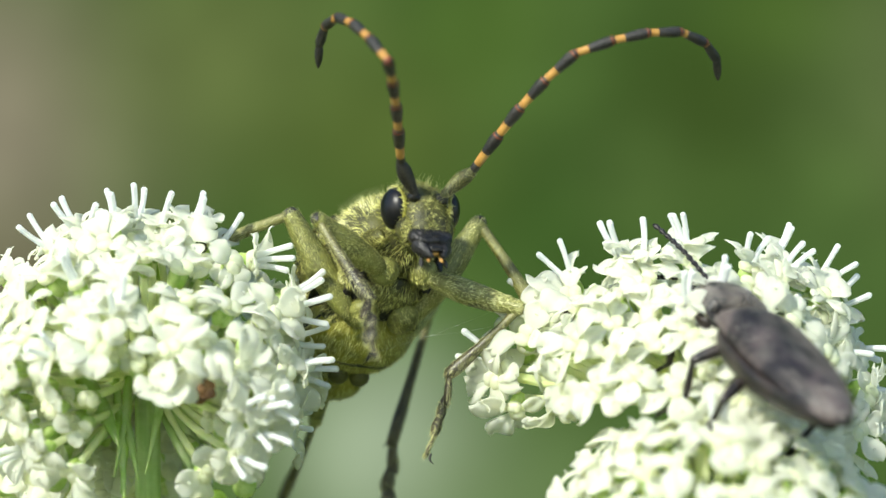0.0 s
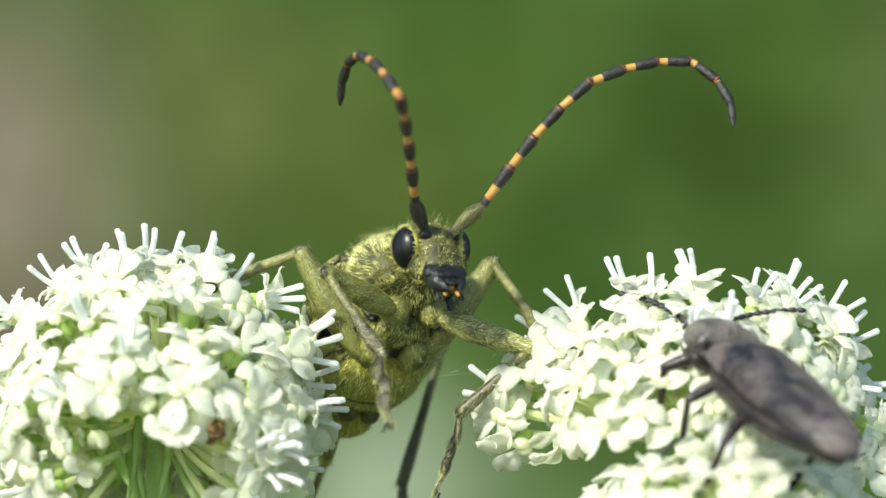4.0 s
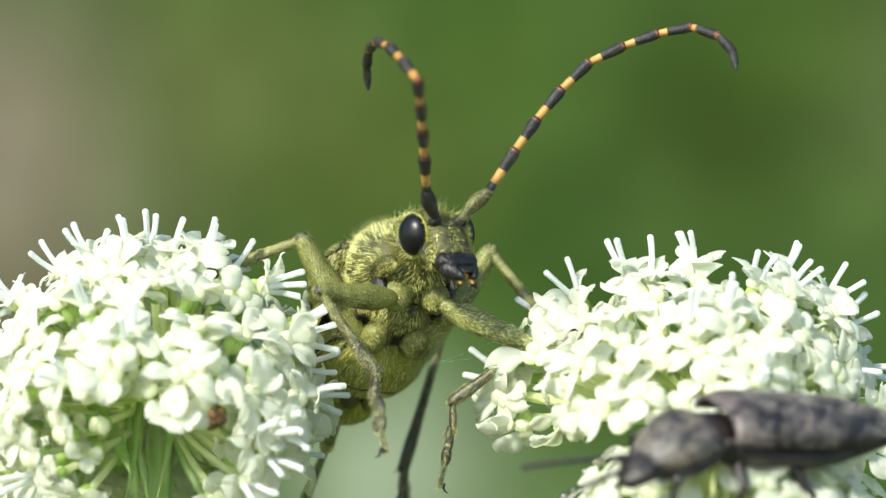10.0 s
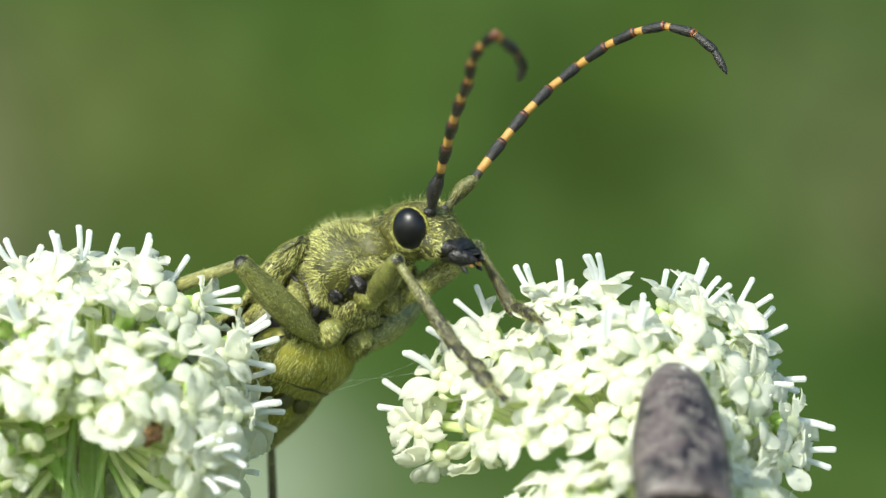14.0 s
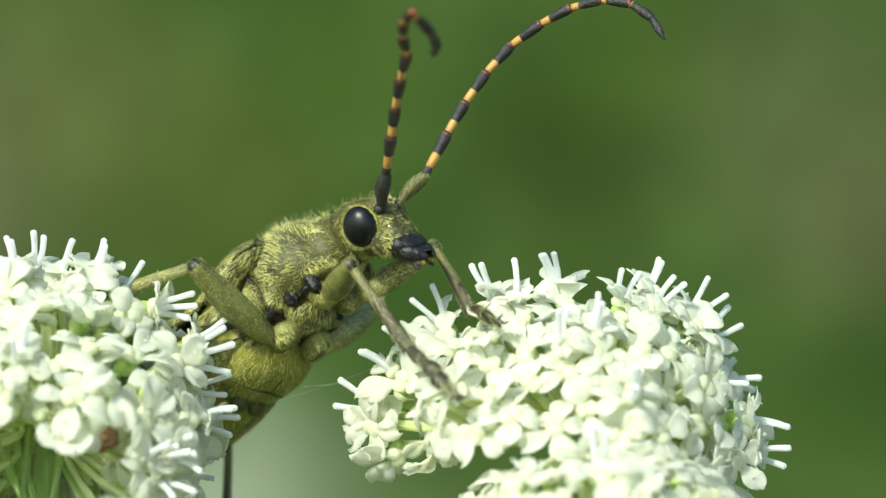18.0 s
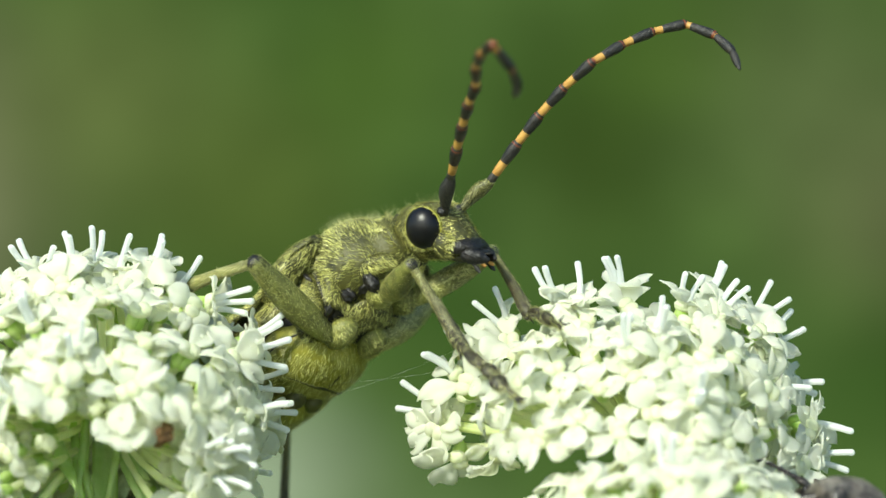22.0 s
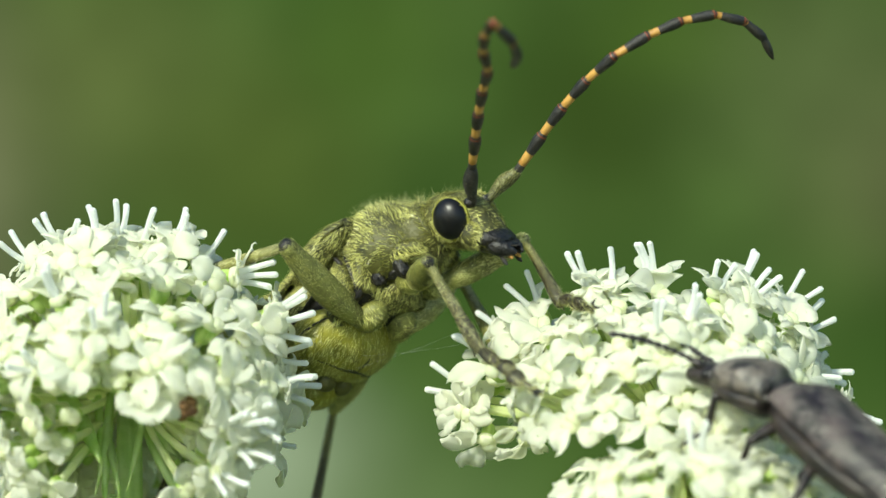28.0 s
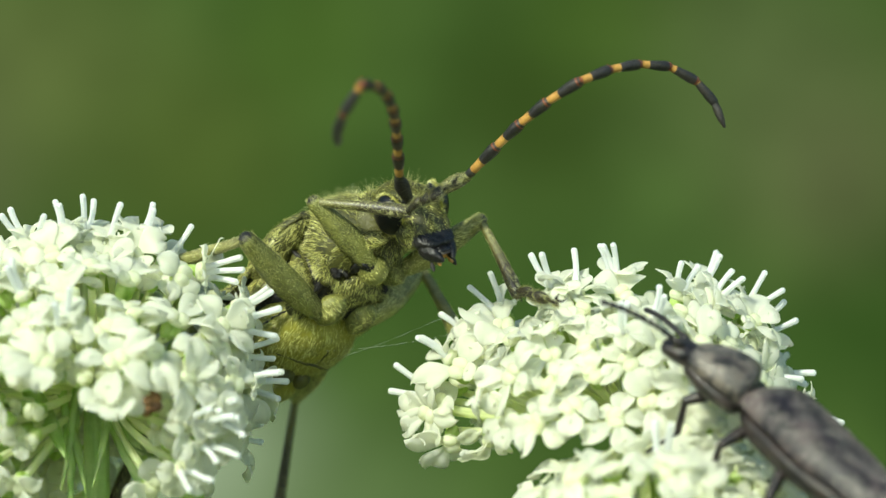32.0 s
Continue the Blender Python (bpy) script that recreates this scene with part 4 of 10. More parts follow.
part("tongue", ball(0, 3.05, -0.98, 0.3, 0.4, 0.16, 14, 8), orange_band, limb["head"], "orange tufted tongue")
part("chin", ball(0, 2.3, -0.95, 0.6, 0.6, 0.24, 16, 8), cuticle, limb["head"])

# antennae: a stout first joint, then ten joints in a curve
SEGMENTS = [0.48, 1.59, 1.54, 1.59, 1.64, 1.59, 1.48, 1.43, 1.38, 1.17, 1.11]
BENDS = [0.0, 0.0, 2.0, 5.0, 7.0, 0.0, 9.0, 13.0, 0.0, 24.0, 22.0]
for side, sx in (("right", 1), ("left", -1)):
    sc = limb_shape(1.55, [0.17, 0.22, 0.28, 0.32, 0.30, 0.22], 14, 1.0, 0.10)
    # shade is put into the right joint's black; the left keeps its olive
    limb["scape_" + side] = part("antenna_base_joint", sc, antenna_black if sx > 0 else cuticle, beetle, "first antenna joint coloured black as in shade, with thin down" if sx > 0 else "olive downy first antenna joint")
    part("pubescence", hairs(sc, 500 if sx > 0 else 800, 0.15, 0.019, (0, 1, 0), 0.3, 50 + sx), hair_dark if sx > 0 else hair_pale, limb["scape_" + side], kind="stuff")
    flag = part("antenna", ball(0, 0, 0, 0.17, 0.17, 0.17, 12, 8), antenna_black, beetle, "long black antenna with orange bands")
    limb["flagellum_" + side] = flag
    tip = part("antenna_tip", ball(0, 0, 0, 0.17, 0.17, 0.17, 12, 8), antenna_black, beetle, "bent outer joints of the antenna")
    limb["antenna_tip_" + side] = tip
    end = part("antenna_end", ball(0, 0, 0, 0.15, 0.15, 0.15, 12, 8), antenna_black, beetle, "hooked black end of the antenna")
    limb["antenna_end_" + side] = end
    x, y, ang, holder = 0.0, 0.0, 0.0, flag
    for i, (ln, bd) in enumerate(zip(SEGMENTS, BENDS)):
        ang += bd
        if i in (5, 8):  # each stretch of joints turns on its own
            x, y, ang, holder = 0.0, 0.0, 0.0, tip if i == 5 else end
        at = mm(x, y, 0, 0, 0, -ang)
        r = 0.232 - 0.006 * i
        if i == 0:
            part("antenna_joint", limb_shape(ln, [0.15, 0.19, 0.17], 12), antenna_black, holder, at=at)
        else:
            cut = (0.40, 0.42, 0.42, 0.40, 0.36, 0.34, 0.31, 0.22, 0.12, 0.06)[i - 1]
            body_r = [r * 0.90, r * 1.0, r * 1.10, r * 1.16, r * 1.0] if i < 10 else [r * 0.85, r, r * 0.95, r * 0.75, r * 0.3]
            black = moved(limb_shape(ln * (1 - cut), body_r, 12), mm(0, ln * cut, 0))
            part("antenna_joint", black, antenna_black, holder, at=at)
            part("pubescence", hairs(black, 160, 0.09, 0.014, (0, 1, 0), 0.3, 400 + i), hair_dark, holder, at=at, kind="stuff")
            part("band", limb_shape(ln * cut + 0.1, [r * 0.80, r * 0.84, r * 0.90], 12), orange_band, holder, "pale orange antenna band", at=at)
            if i < 9:
                part("band_edge", moved(limb_shape(0.16, [r * 1.0, r * 1.06, r * 0.86], 12), mm(0, ln - 0.11, 0)), rust_band, holder, "rust-red joint tip", at=at)
        x += ln * math.sin(radians(ang))
        y += ln * math.cos(radians(ang))


def build_leg(which, side, femur, tibia, tarsus, stout):
    key = which + "_" + side
    f = limb_shape(femur, [0.22 * stout, 0.35 * stout, 0.43 * stout, 0.44 * stout, 0.40 * stout, 0.33 * stout, 0.27 * stout], 18, 1.0, 0.08)
    limb["femur_" + key] = part(which + "_thigh", f, cuticle_leg, beetle, "downy olive thigh")
    part("pubescence", hairs(f, 6400, 0.24, 0.020, (0, 1, 0), 0.30, 60 + len(limb)), hair_leg, limb["femur_" + key], kind="stuff")
    part("knee", ball(0, femur, 0, 0.245 * stout, 0.23 * stout, 0.245 * stout, 14, 9), black_shell, limb["femur_" + key], "black knee joint")
    t = limb_shape(tibia, [0.15 * stout, 0.165 * stout, 0.175 * stout, 0.19 * stout, 0.22 * stout, 0.26 * stout, 0.24 * stout], 14, 0.9, -0.05)
    limb["tibia_" + key] = part(which + "_shin", t, shin_olive if which == "middle" else tibia_dark, beetle, "downy olive shin" if which == "middle" else "olive to dark brown shin")
    part("pubescence", hairs(t, 2000, 0.17, 0.017, (0, 1, 0), 0.25, 90 + len(limb)), hair_pale, limb["tibia_" + key], kind="stuff")
    for sx in (1, -1):
        part("spur", moved(limb_shape(0.4, [0.05, 0.04, 0.02], 6), mm(sx * 0.18, tibia - 0.1, 0, 0, 0, -sx * 22)), black_shell, limb["tibia_" + key])
    foot = part(which + "_foot", ball(0, 0, 0, 0.17, 0.17, 0.15, 10, 7), tarsus_brown, beetle, "dark lobed foot with pale fringe")
    limb["tarsus_" + key] = foot
    y = 0.0
    for i, (k, w) in enumerate(((0.30, 0.28), (0.2, 0.34), (0.18, 0.37), (0.28, 0.14))):
        ln = tarsus * k
        joint = limb_shape(ln * 1.08, [w * 0.5, w * 0.8, w * 1.0, w * 0.85] if i < 3 else [0.08, 0.11, 0.13, 0.14], 12, 0.6)
        at = mm(0, y, 0, -8 + 6 * i, 0, (5, -6, 5, -4)[i])
        part("foot_joint", joint, tarsus_brown, foot, at=at)
        part("fringe", hairs(joint, 420, 0.20, 0.018, (0, 1, 0), 0.5, 120 + len(limb) + i), hair_pale, foot, at=at, kind="stuff")
        y += ln
    for sx in (1, -1):
        part("claw", moved(limb_shape(0.42, [0.06, 0.055, 0.04, 0.015], 7, 1.0, 0.1), mm(sx * 0.05, y, 0, -25, 0, -sx * 24)), black_shell, foot, "small dark claw")


for side in ("right", "left"):
    build_leg("front", side, 4.2, 4.0, 3.6, 1.2)
    build_leg("middle", side, 5.1 if side == "right" else 5.3, 4.8 if side == "right" else 4.9, 3.6, 1.42)
    build_leg("hind", side, 6.0, 6.5, 4.0, 1.12)

# ---- the click beetle ----
click = thing("click_beetle", mm(14, -9, -4 + LIFT / MM), "slender mottled grey-brown click beetle crawling over white florets", "beetle")


def blotches(p):
    """Where the grey down grows: wavering patches, none on the underside."""
    x, y = np.abs(p[:, 0]), p[:, 1]
    w = np.sin(3.1 * y + 2.3 * np.sin(3.3 * x)) + np.sin(4.6 * x + 1.9 * np.sin(2.3 * y)) + 0.8 * np.sin(7.3 * y - 4.1 * x) + 0.5 * np.sin(15 * x + 13 * y)
    return (w > -0.30 + 0.5 * np.sin(31 * x + 27 * y) * np.sin(29 * y)) & (p[:, 2] > 0.02 + 0.12 * np.sin(3.7 * y))


def click_case(sx):
    def fn(u, v):
        y = 1.42 - 8.4 * u
        w = 1.72 * (1 + 0.08 * math.sin(min(u, 0.6) / 0.6 * math.pi)) * (1 - 0.05 * u) * math.sqrt(max(1 - max(u - 0.40, 0) ** 2.1 / 0.3421, 0.0))
        h = 1.18 * math.sqrt(max(1 - max(u - 0.55, 0) ** 2 / 0.21, 0.0)) * min(1, 0.7 + 4 * u)
        a = (v if sx > 0 else 1 - v) * math.pi * 0.5
        groove = 0.013 * math.cos(v * 9 * 2 * math.pi)
        return (sx * (0.01 + (w + groove) * math.sin(a) ** 0.9), y, -0.25 + (h + groove) * math.cos(a) ** 0.8)

    return sheet(fn, 28, 36, 0.12)


for sx in (1, -1):
    shape = click_case(sx)
    case = part("wing_case", shape, click_shell, click, "ridged mottled purple-brown wing case")
    part("pubescence", hairs(shape, 16000, 0.17, 0.019, (0, -1, 0), 0.15, 200 + sx, 0.8, keep=blotches), hair_grey, case, kind="stuff")
part("underside", loft(smooth_sections([(1.9, 0, -0.6, 0.9, 0.4, 0.6), (1.2, 0, -0.6, 1.45, 0.4, 0.95), (0, 0, -0.6, 1.74, 0.4, 1.1), (-3.0, 0, -0.6, 1.66, 0.4, 1.0), (-6.2, 0, -0.4, 0.5, 0.3, 0.4)]), 28), click_dark, click)
part("waist", loft(smooth_sections([(1.0, 0, -0.55, 0.95, 0.75, 0.6), (2.6, 0, -0.55, 0.9, 0.7, 0.6)]), 24), click_dark, click, "black waist between foreback and wing cases")
fore = loft(smooth_sections([(2.28, 0, -0.40, 1.05, 0.62, 0.5), (2.5, 0, -0.28, 1.52, 1.0, 0.7), (3.1, 0, -0.25, 1.54, 1.08, 0.72), (3.9, 0, -0.28, 1.36, 0.98, 0.66), (4.6, 0, -0.32, 1.06, 0.74, 0.56), (4.95, 0, -0.36, 0.82, 0.5, 0.46)]), 36)
click_fore = part("foreback", fore, click_front, click, "domed grey-brown foreback")
part("pubescence", hairs(fore, 11000, 0.16, 0.018, (0, 1, 0), 0.2, 203, 0.8, keep=blotches), hair_grey, click_fore, kind="stuff")
part("flank", loft(smooth_sections([(2.35, 0, -0.72, 1.0, 0.3, 0.5), (2.7, 0, -0.66, 1.50, 0.34, 0.72), (3.9, 0, -0.66, 1.34, 0.32, 0.66), (4.8, 0, -0.60, 0.86, 0.3, 0.5)]), 30), click_dark, click_fore, "black flanks below the foreback")
for sx in (1, -1):
    part("hind_angle", moved(limb_shape(0.95, [0.28, 0.2, 0.06], 10, 0.6), mm(sx * 1.24, 2.5, -0.35, 0, 0, 180 + sx * 12)), click_front, click_fore)
click_head = part("head", loft(smooth_sections([(4.8, 0, -0.4, 0.80, 0.52, 0.5), (5.45, 0, -0.45, 0.76, 0.48, 0.5), (5.95, 0, -0.58, 0.5, 0.3, 0.36)]), 24), click_dark, click, "small black head")
for sx in (1, -1):
    part("eye", ball(sx * 0.64, 5.2, -0.36, 0.2, 0.24, 0.24, 14, 9), eye_black, click_head)
    part("jaw", moved(limb_shape(0.38, [0.09, 0.1, 0.04], 8), mm(sx * 0.16, 5.7, -0.6, -40, 0, sx * 20)), black_shell, click_head)
feelers = {}
for sx, side in ((1, "right"), (-1, "left")):
    f = part("antenna", limb_shape(0.55, [0.11, 0.17, 0.19, 0.14], 10), click_dark, click, "dark toothed antenna", at=mm(sx * 0.42, 5.35, -0.15, 14, 0, -sx * 28))
    feelers[side] = f
    y = 0.5
    for i in range(10):
        tooth = limb_shape(0.36, [0.07, 0.12, 0.165, 0.11], 8, 0.7)
        part("antenna_joint", tooth, click_dark, f, at=mm(0.012 * i * i * 0.4 * sx, y, -0.006 * i * i, -2.2 * i, 0, -sx * 2.0 * i))
        y += 0.335
feeler_right, feeler_left = feelers["right"], feelers["left"]
for sx in (1, -1):
    for name, y0, yaw, ln in (("front_leg", 3.1, 64, 1.5), ("middle_leg", 0.9, 92, 1.7), ("hind_leg", -1.2, 130, 2.1)):
        base = mm(sx * 0.8, y0, -0.8, 0, 0, -sx * yaw)
        leg = part(name, limb_shape(ln, [0.16, 0.24, 0.23, 0.17], 12), click_dark, click, "dark brown leg", at=base @ mm(0, 0, 0, -38, 0, 0))
        bend_at = mm(0, ln, 0, -66, 0, sx * (yaw - 80) * 0.3)
        part("shin", limb_shape(ln * 0.95, [0.12, 0.13, 0.15, 0.13], 10), click_dark, leg, at=bend_at)
        part("foot", moved(join(*[moved(limb_shape(0.32, [0.06, 0.085, 0.06], 8), mm(0, 0.28 * k, 0, -3 * k, 0, 0)) for k in range(5)]), mm(0, ln * 0.95, 0, 52, 0, 0)), click_dark, leg, at=bend_at)

# ---- fine silk between the beetle and the second flower ----
for ax, ay, az, bx, by, bz in ((-3.0, 0.5, -4.4, 2.6, 1.2, -2.4), (-2.4, 0.8, -3.8, 2.9, 1.0, -3.1)):
    strand = thing("silk_strand", mm(ax, ay, az + LIFT / MM), "hair-thin pale silk strand near the florets", "silk", "silk strands")
    part("thread", pedicel_shape((bx - ax, by - ay, bz - az), 0.12, 0.0016, 0.0016), filament_white, strand)


def motions():
    walk(beetle, [
        (0, pose(-0.0027, 0.002, 0.6187, 38.0, -7.9, -153.3)),
        (1, pose(-0.0027, 0.002, 0.618739, 38.0, -7.9, -153.3)),
        (2, pose(-0.0027, 0.002, 0.618779, 38.0, -7.9, -153.3)),
        (3, pose(-0.0027, 0.002, 0.618818, 38.0, -7.9, -153.3)),
        (6, pose(-0.0027, 0.002, 0.618842, 38.0, -7.9, -153.3)),
        (7, pose(-0.0027, 0.002, 0.618834, 38.0, -7.9, -153.3)),
        (8, pose(-0.0027, 0.002, 0.618826, 38.0, -7.9, -153.3)),
        (9, pose(-0.0027, 0.002, 0.618818, 38.0, -7.9, -153.3)),
        (10, pose(-0.0027, 0.002, 0.618759, 38.0, -7.9, -153.3)),
        (11, pose(-0.0027, 0.002, 0.6187, 38.0, -7.9, -153.3)),
        (11.7, pose(-0.002628, 0.002036, 0.618769, 38.5, -8.4, -150.9)),
        (12, pose(-0.00252, 0.00209, 0.618908, 39.1, -9.1, -147.4)),
        (12.3, pose(-0.002361, 0.00218, 0.619156, 40.0, -10.4, -141.6)),
        (12.6, pose(-0.002203, 0.00227, 0.619814, 40.8, -11.8, -135.7)),
        (13, pose(-0.002171, 0.0023, 0.619479, 41.0, -12.2, -133.7)),
        (13.5, pose(-0.002176, 0.0023, 0.619484, 41.0, -12.2, -133.7)),
        (14, pose(-0.00218, 0.0023, 0.619489, 41.0, -12.2, -133.7)),
        (15, pose(-0.00219, 0.0023, 0.619498, 41.0, -12.2, -133.7)),
        (18, pose(-0.002279, 0.0023, 0.619621, 41.0, -12.2, -133.7)),
        (19, pose(-0.002313, 0.0023, 0.619668, 41.0, -12.2, -133.7)),
        (20, pose(-0.002242, 0.0023, 0.619629, 41.0, -12.2, -133.7)),
        (20.5, pose(-0.002206, 0.0023, 0.619609, 41.0, -12.2, -133.7)),
        (21, pose(-0.002171, 0.0023, 0.619589, 41.0, -12.2, -133.7)),
        (21.5, pose(-0.002135, 0.0023, 0.61957, 41.0, -12.2, -133.7)),
        (22, pose(-0.0021, 0.0023, 0.61955, 41.0, -12.2, -133.7)),
        (23, pose(-0.0021, 0.0023, 0.619455, 41.0, -12.2, -133.7)),
        (24, pose(-0.001674, 0.0023, 0.619361, 41.0, -12.2, -133.7)),
        (25, pose(-0.001769, 0.0023, 0.619219, 41.0, -12.2, -133.7)),
        (28, pose(-0.001769, 0.0023, 0.619124, 41.0, -12.2, -133.7)),
        (29, pose(-0.001816, 0.0023, 0.619101, 41.0, -12.2, -133.7)),
        (29.5, pose(-0.00184, 0.0023, 0.619089, 41.0, -12.2, -133.7)),
        (30, pose(-0.001864, 0.0023, 0.619077, 41.0, -12.2, -133.7)),
        (30.4, pose(-0.001883, 0.0023, 0.619106, 41.0, -12.2, -133.7)),
        (31, pose(-0.001911, 0.0023, 0.619148, 41.0, -12.2, -133.7)),
        (31.5, pose(-0.001935, 0.0023, 0.619184, 41.0, -12.2, -133.7)),
        (32, pose(-0.001958, 0.0023, 0.619219, 41.0, -12.2, -133.7)),
    ])
    walk(limb["prothorax"], [
        (0, pose(0, 0.0006, 0.00035, 3.2, 1.9, -2.9)),
        (1, pose(0, 0.0006, 0.00035, 1.8, 1.4, -2.7)),
        (2, pose(0, 0.0006, 0.00035, 3.7, 2.5, -4.1)),
        (3, pose(0, 0.0006, 0.00035, 1.5, 2.0, -3.7)),
        (6, pose(0, 0.0006, 0.00035, 0.9, 2.3, -2.6)),
        (7, pose(0, 0.0006, 0.00035, 2.6, 1.9, -3.9)),
        (8, pose(0, 0.0006, 0.00035, 0.6, 2.6, -0.5)),
        (9, pose(0, 0.0006, 0.00035, 2.0, 1.2, -4.2)),
        (10, pose(0, 0.0006, 0.00035, 2.4, 2.7, -2.3)),
        (11, pose(0, 0.0006, 0.00035, 0.6, 0.8, -4.5)),
        (11.7, pose(0, 0.0006, 0.00035, -0.7, 2.5, -3.0)),
        (12, pose(0, 0.0006, 0.00035, -4.0, 4.8, 1.3)),
        (12.3, pose(0, 0.0006, 0.00035, -5.4, 9.2, 5.4)),
        (12.6, pose(0, 0.0006, 0.00035, 3.4, 11.6, 3.8)),
        (13, pose(0, 0.0006, 0.00035, -8.8, 5.7, 13.7)),
        (13.5, pose(0, 0.0006, 0.00035, -0.7, 9.4, 6.2)),
        (14, pose(0, 0.0006, 0.00035, 0.1, 10.1, 5.2)),
        (15, pose(0, 0.0006, 0.00035, 1.0, 10.3, 5.0)),
        (18, pose(0, 0.0006, 0.00035, 3.6, 10.7, 3.3)),
        (19, pose(0, 0.0006, 0.00035, 2.6, 10.0, 3.5)),
        (20, pose(0, 0.0006, 0.00035, 4.9, 8.9, 1.2)),
        (20.5, pose(0, 0.0006, 0.00035, 2.7, 9.4, 3.8)),
        (21, pose(0, 0.0006, 0.00035, 7.4, 9.1, -2.6)),
        (21.5, pose(0, 0.0006, 0.00035, 0.6, 9.7, 5.5)),
        (22, pose(0, 0.0006, 0.00035, -0.3, 9.7, 5.5)),
        (23, pose(0, 0.0006, 0.00035, -0.0, 9.8, 4.9)),
        (24, pose(0, 0.0006, 0.00035, -4.9, 11.1, 6.8)),
        (25, pose(0, 0.0006, 0.00035, -0.2, 8.6, 2.4)),
        (28, pose(0, 0.0006, 0.00035, -2.6, 10.1, 4.6)),
        (29, pose(0, 0.0006, 0.00035, -7.5, 12.2, 9.9)),
        (29.5, pose(0, 0.0006, 0.00035, -5.7, 11.7, 8.4)),
        (30, pose(0, 0.0006, 0.00035, -1.2, 11.2, 4.1)),
        (30.4, pose(0, 0.0006, 0.00035, -1.7, 8.5, 3.6)),
        (31, pose(0, 0.0006, 0.00035, 1.4, -6.0, 4.1)),
        (31.5, pose(0, 0.0006, 0.00035, 5.0, 7.4, -0.8)),
        (32, pose(0, 0.0006, 0.00035, 2.7, 16.7, 2.8)),
    ])
    walk(limb["head"], [
        (0, pose(0.000173, 0.003887, 0.000536, -51.50, -0.30, -8.20)),
        (1, pose(0.000152, 0.003811, 0.000451, -48.40, 0.40, -6.40)),
        (2, pose(0.000243, 0.003859, 0.000558, -51.60, 4.90, -6.90)),
        (3, pose(0.000209, 0.003768, 0.000433, -47.70, 2.40, -7.30)),
        (6, pose(0.000147, 0.003794, 0.000401, -45.30, 4.30, -5.50)),
        (7, pose(0.000226, 0.003817, 0.000496, -48.00, 6.70, -3.50)),
        (8, pose(0.000032, 0.003861, 0.000385, -44.10, 12.80, 4.30)),
        (9, pose(0.000233, 0.003766, 0.000460, -48.60, 12.40, 3.10)),
        (10, pose(0.000139, 0.003864, 0.000488, -47.40, 10.30, -0.90)),
        (11, pose(0.000246, 0.003711, 0.000385, -44.50, 11.60, 4.50)),
        (11.7, pose(0.000159, 0.003676, 0.000311, -50.10, 7.90, -3.30)),
        (12, pose(-0.000091, 0.003726, 0.000133, -54.30, 14.90, -0.40)),
        (12.3, pose(-0.000368, 0.003914, 0.000036, -50.52, 21.30, -3.00)),
        (12.6, pose(-0.000220, 0.004504, 0.000565, -46.05, 25.40, -8.00)),
        (13, pose(-0.001055, 0.004625, -0.000317, -35.15, 5.00, -2.30)),
        (13.5, pose(-0.000451, 0.004549, 0.000274, -44.13, 18.90, -4.80)),
        (14, pose(-0.000366, 0.004442, 0.000315, -44.80, 18.70, -8.30)),
        (15, pose(-0.000356, 0.004533, 0.000364, -44.85, 18.90, -8.60)),
        (18, pose(-0.000216, 0.004475, 0.000515, -44.60, 19.90, -10.90)),
        (19, pose(-0.000236, 0.004397, 0.000443, -41.10, 20.00, -8.10)),
        (20, pose(-0.000063, 0.004347, 0.000595, -42.30, 17.50, -9.50)),
        (20.5, pose(-0.000260, 0.004466, 0.000456, -40.70, 19.50, -6.60)),
        (21, pose(0.000202, 0.004120, 0.000733, -46.30, 19.80, -12.00)),
        (21.5, pose(-0.000401, 0.004459, 0.000310, -45.10, 16.60, -8.40)),
        (22, pose(-0.000408, 0.004432, 0.000249, -43.80, 16.90, -8.00)),
        (23, pose(-0.000359, 0.004351, 0.000274, -46.90, 17.50, -8.20)),
        (24, pose(-0.000532, 0.004253, -0.000038, -45.80, 16.60, -11.30)),
        (25, pose(-0.000178, 0.004102, 0.000259, -43.70, 16.60, -8.00)),
        (28, pose(-0.000354, 0.004200, 0.000112, -45.70, 17.80, -9.30)),
        (29, pose(-0.000831, 0.004472, -0.000243, -48.10, 17.10, -10.70)),
        (29.5, pose(-0.000675, 0.004387, -0.000104, -44.90, 16.50, -12.00)),
        (30, pose(-0.000310, 0.004215, 0.000203, -48.90, 18.20, -12.60)),
        (30.4, pose(-0.000264, 0.004087, 0.000179, -59.90, 11.90, -9.20)),
        (31, pose(-0.000244, 0.004370, 0.000380, -53.00, -29.80, 0.20)),
        (31.5, pose(0.000060, 0.004026, 0.000581, -55.30, 12.10, -11.20)),
        (32, pose(-0.000174, 0.004223, 0.000456, -62.50, 6.10, -32.30)),
    ])
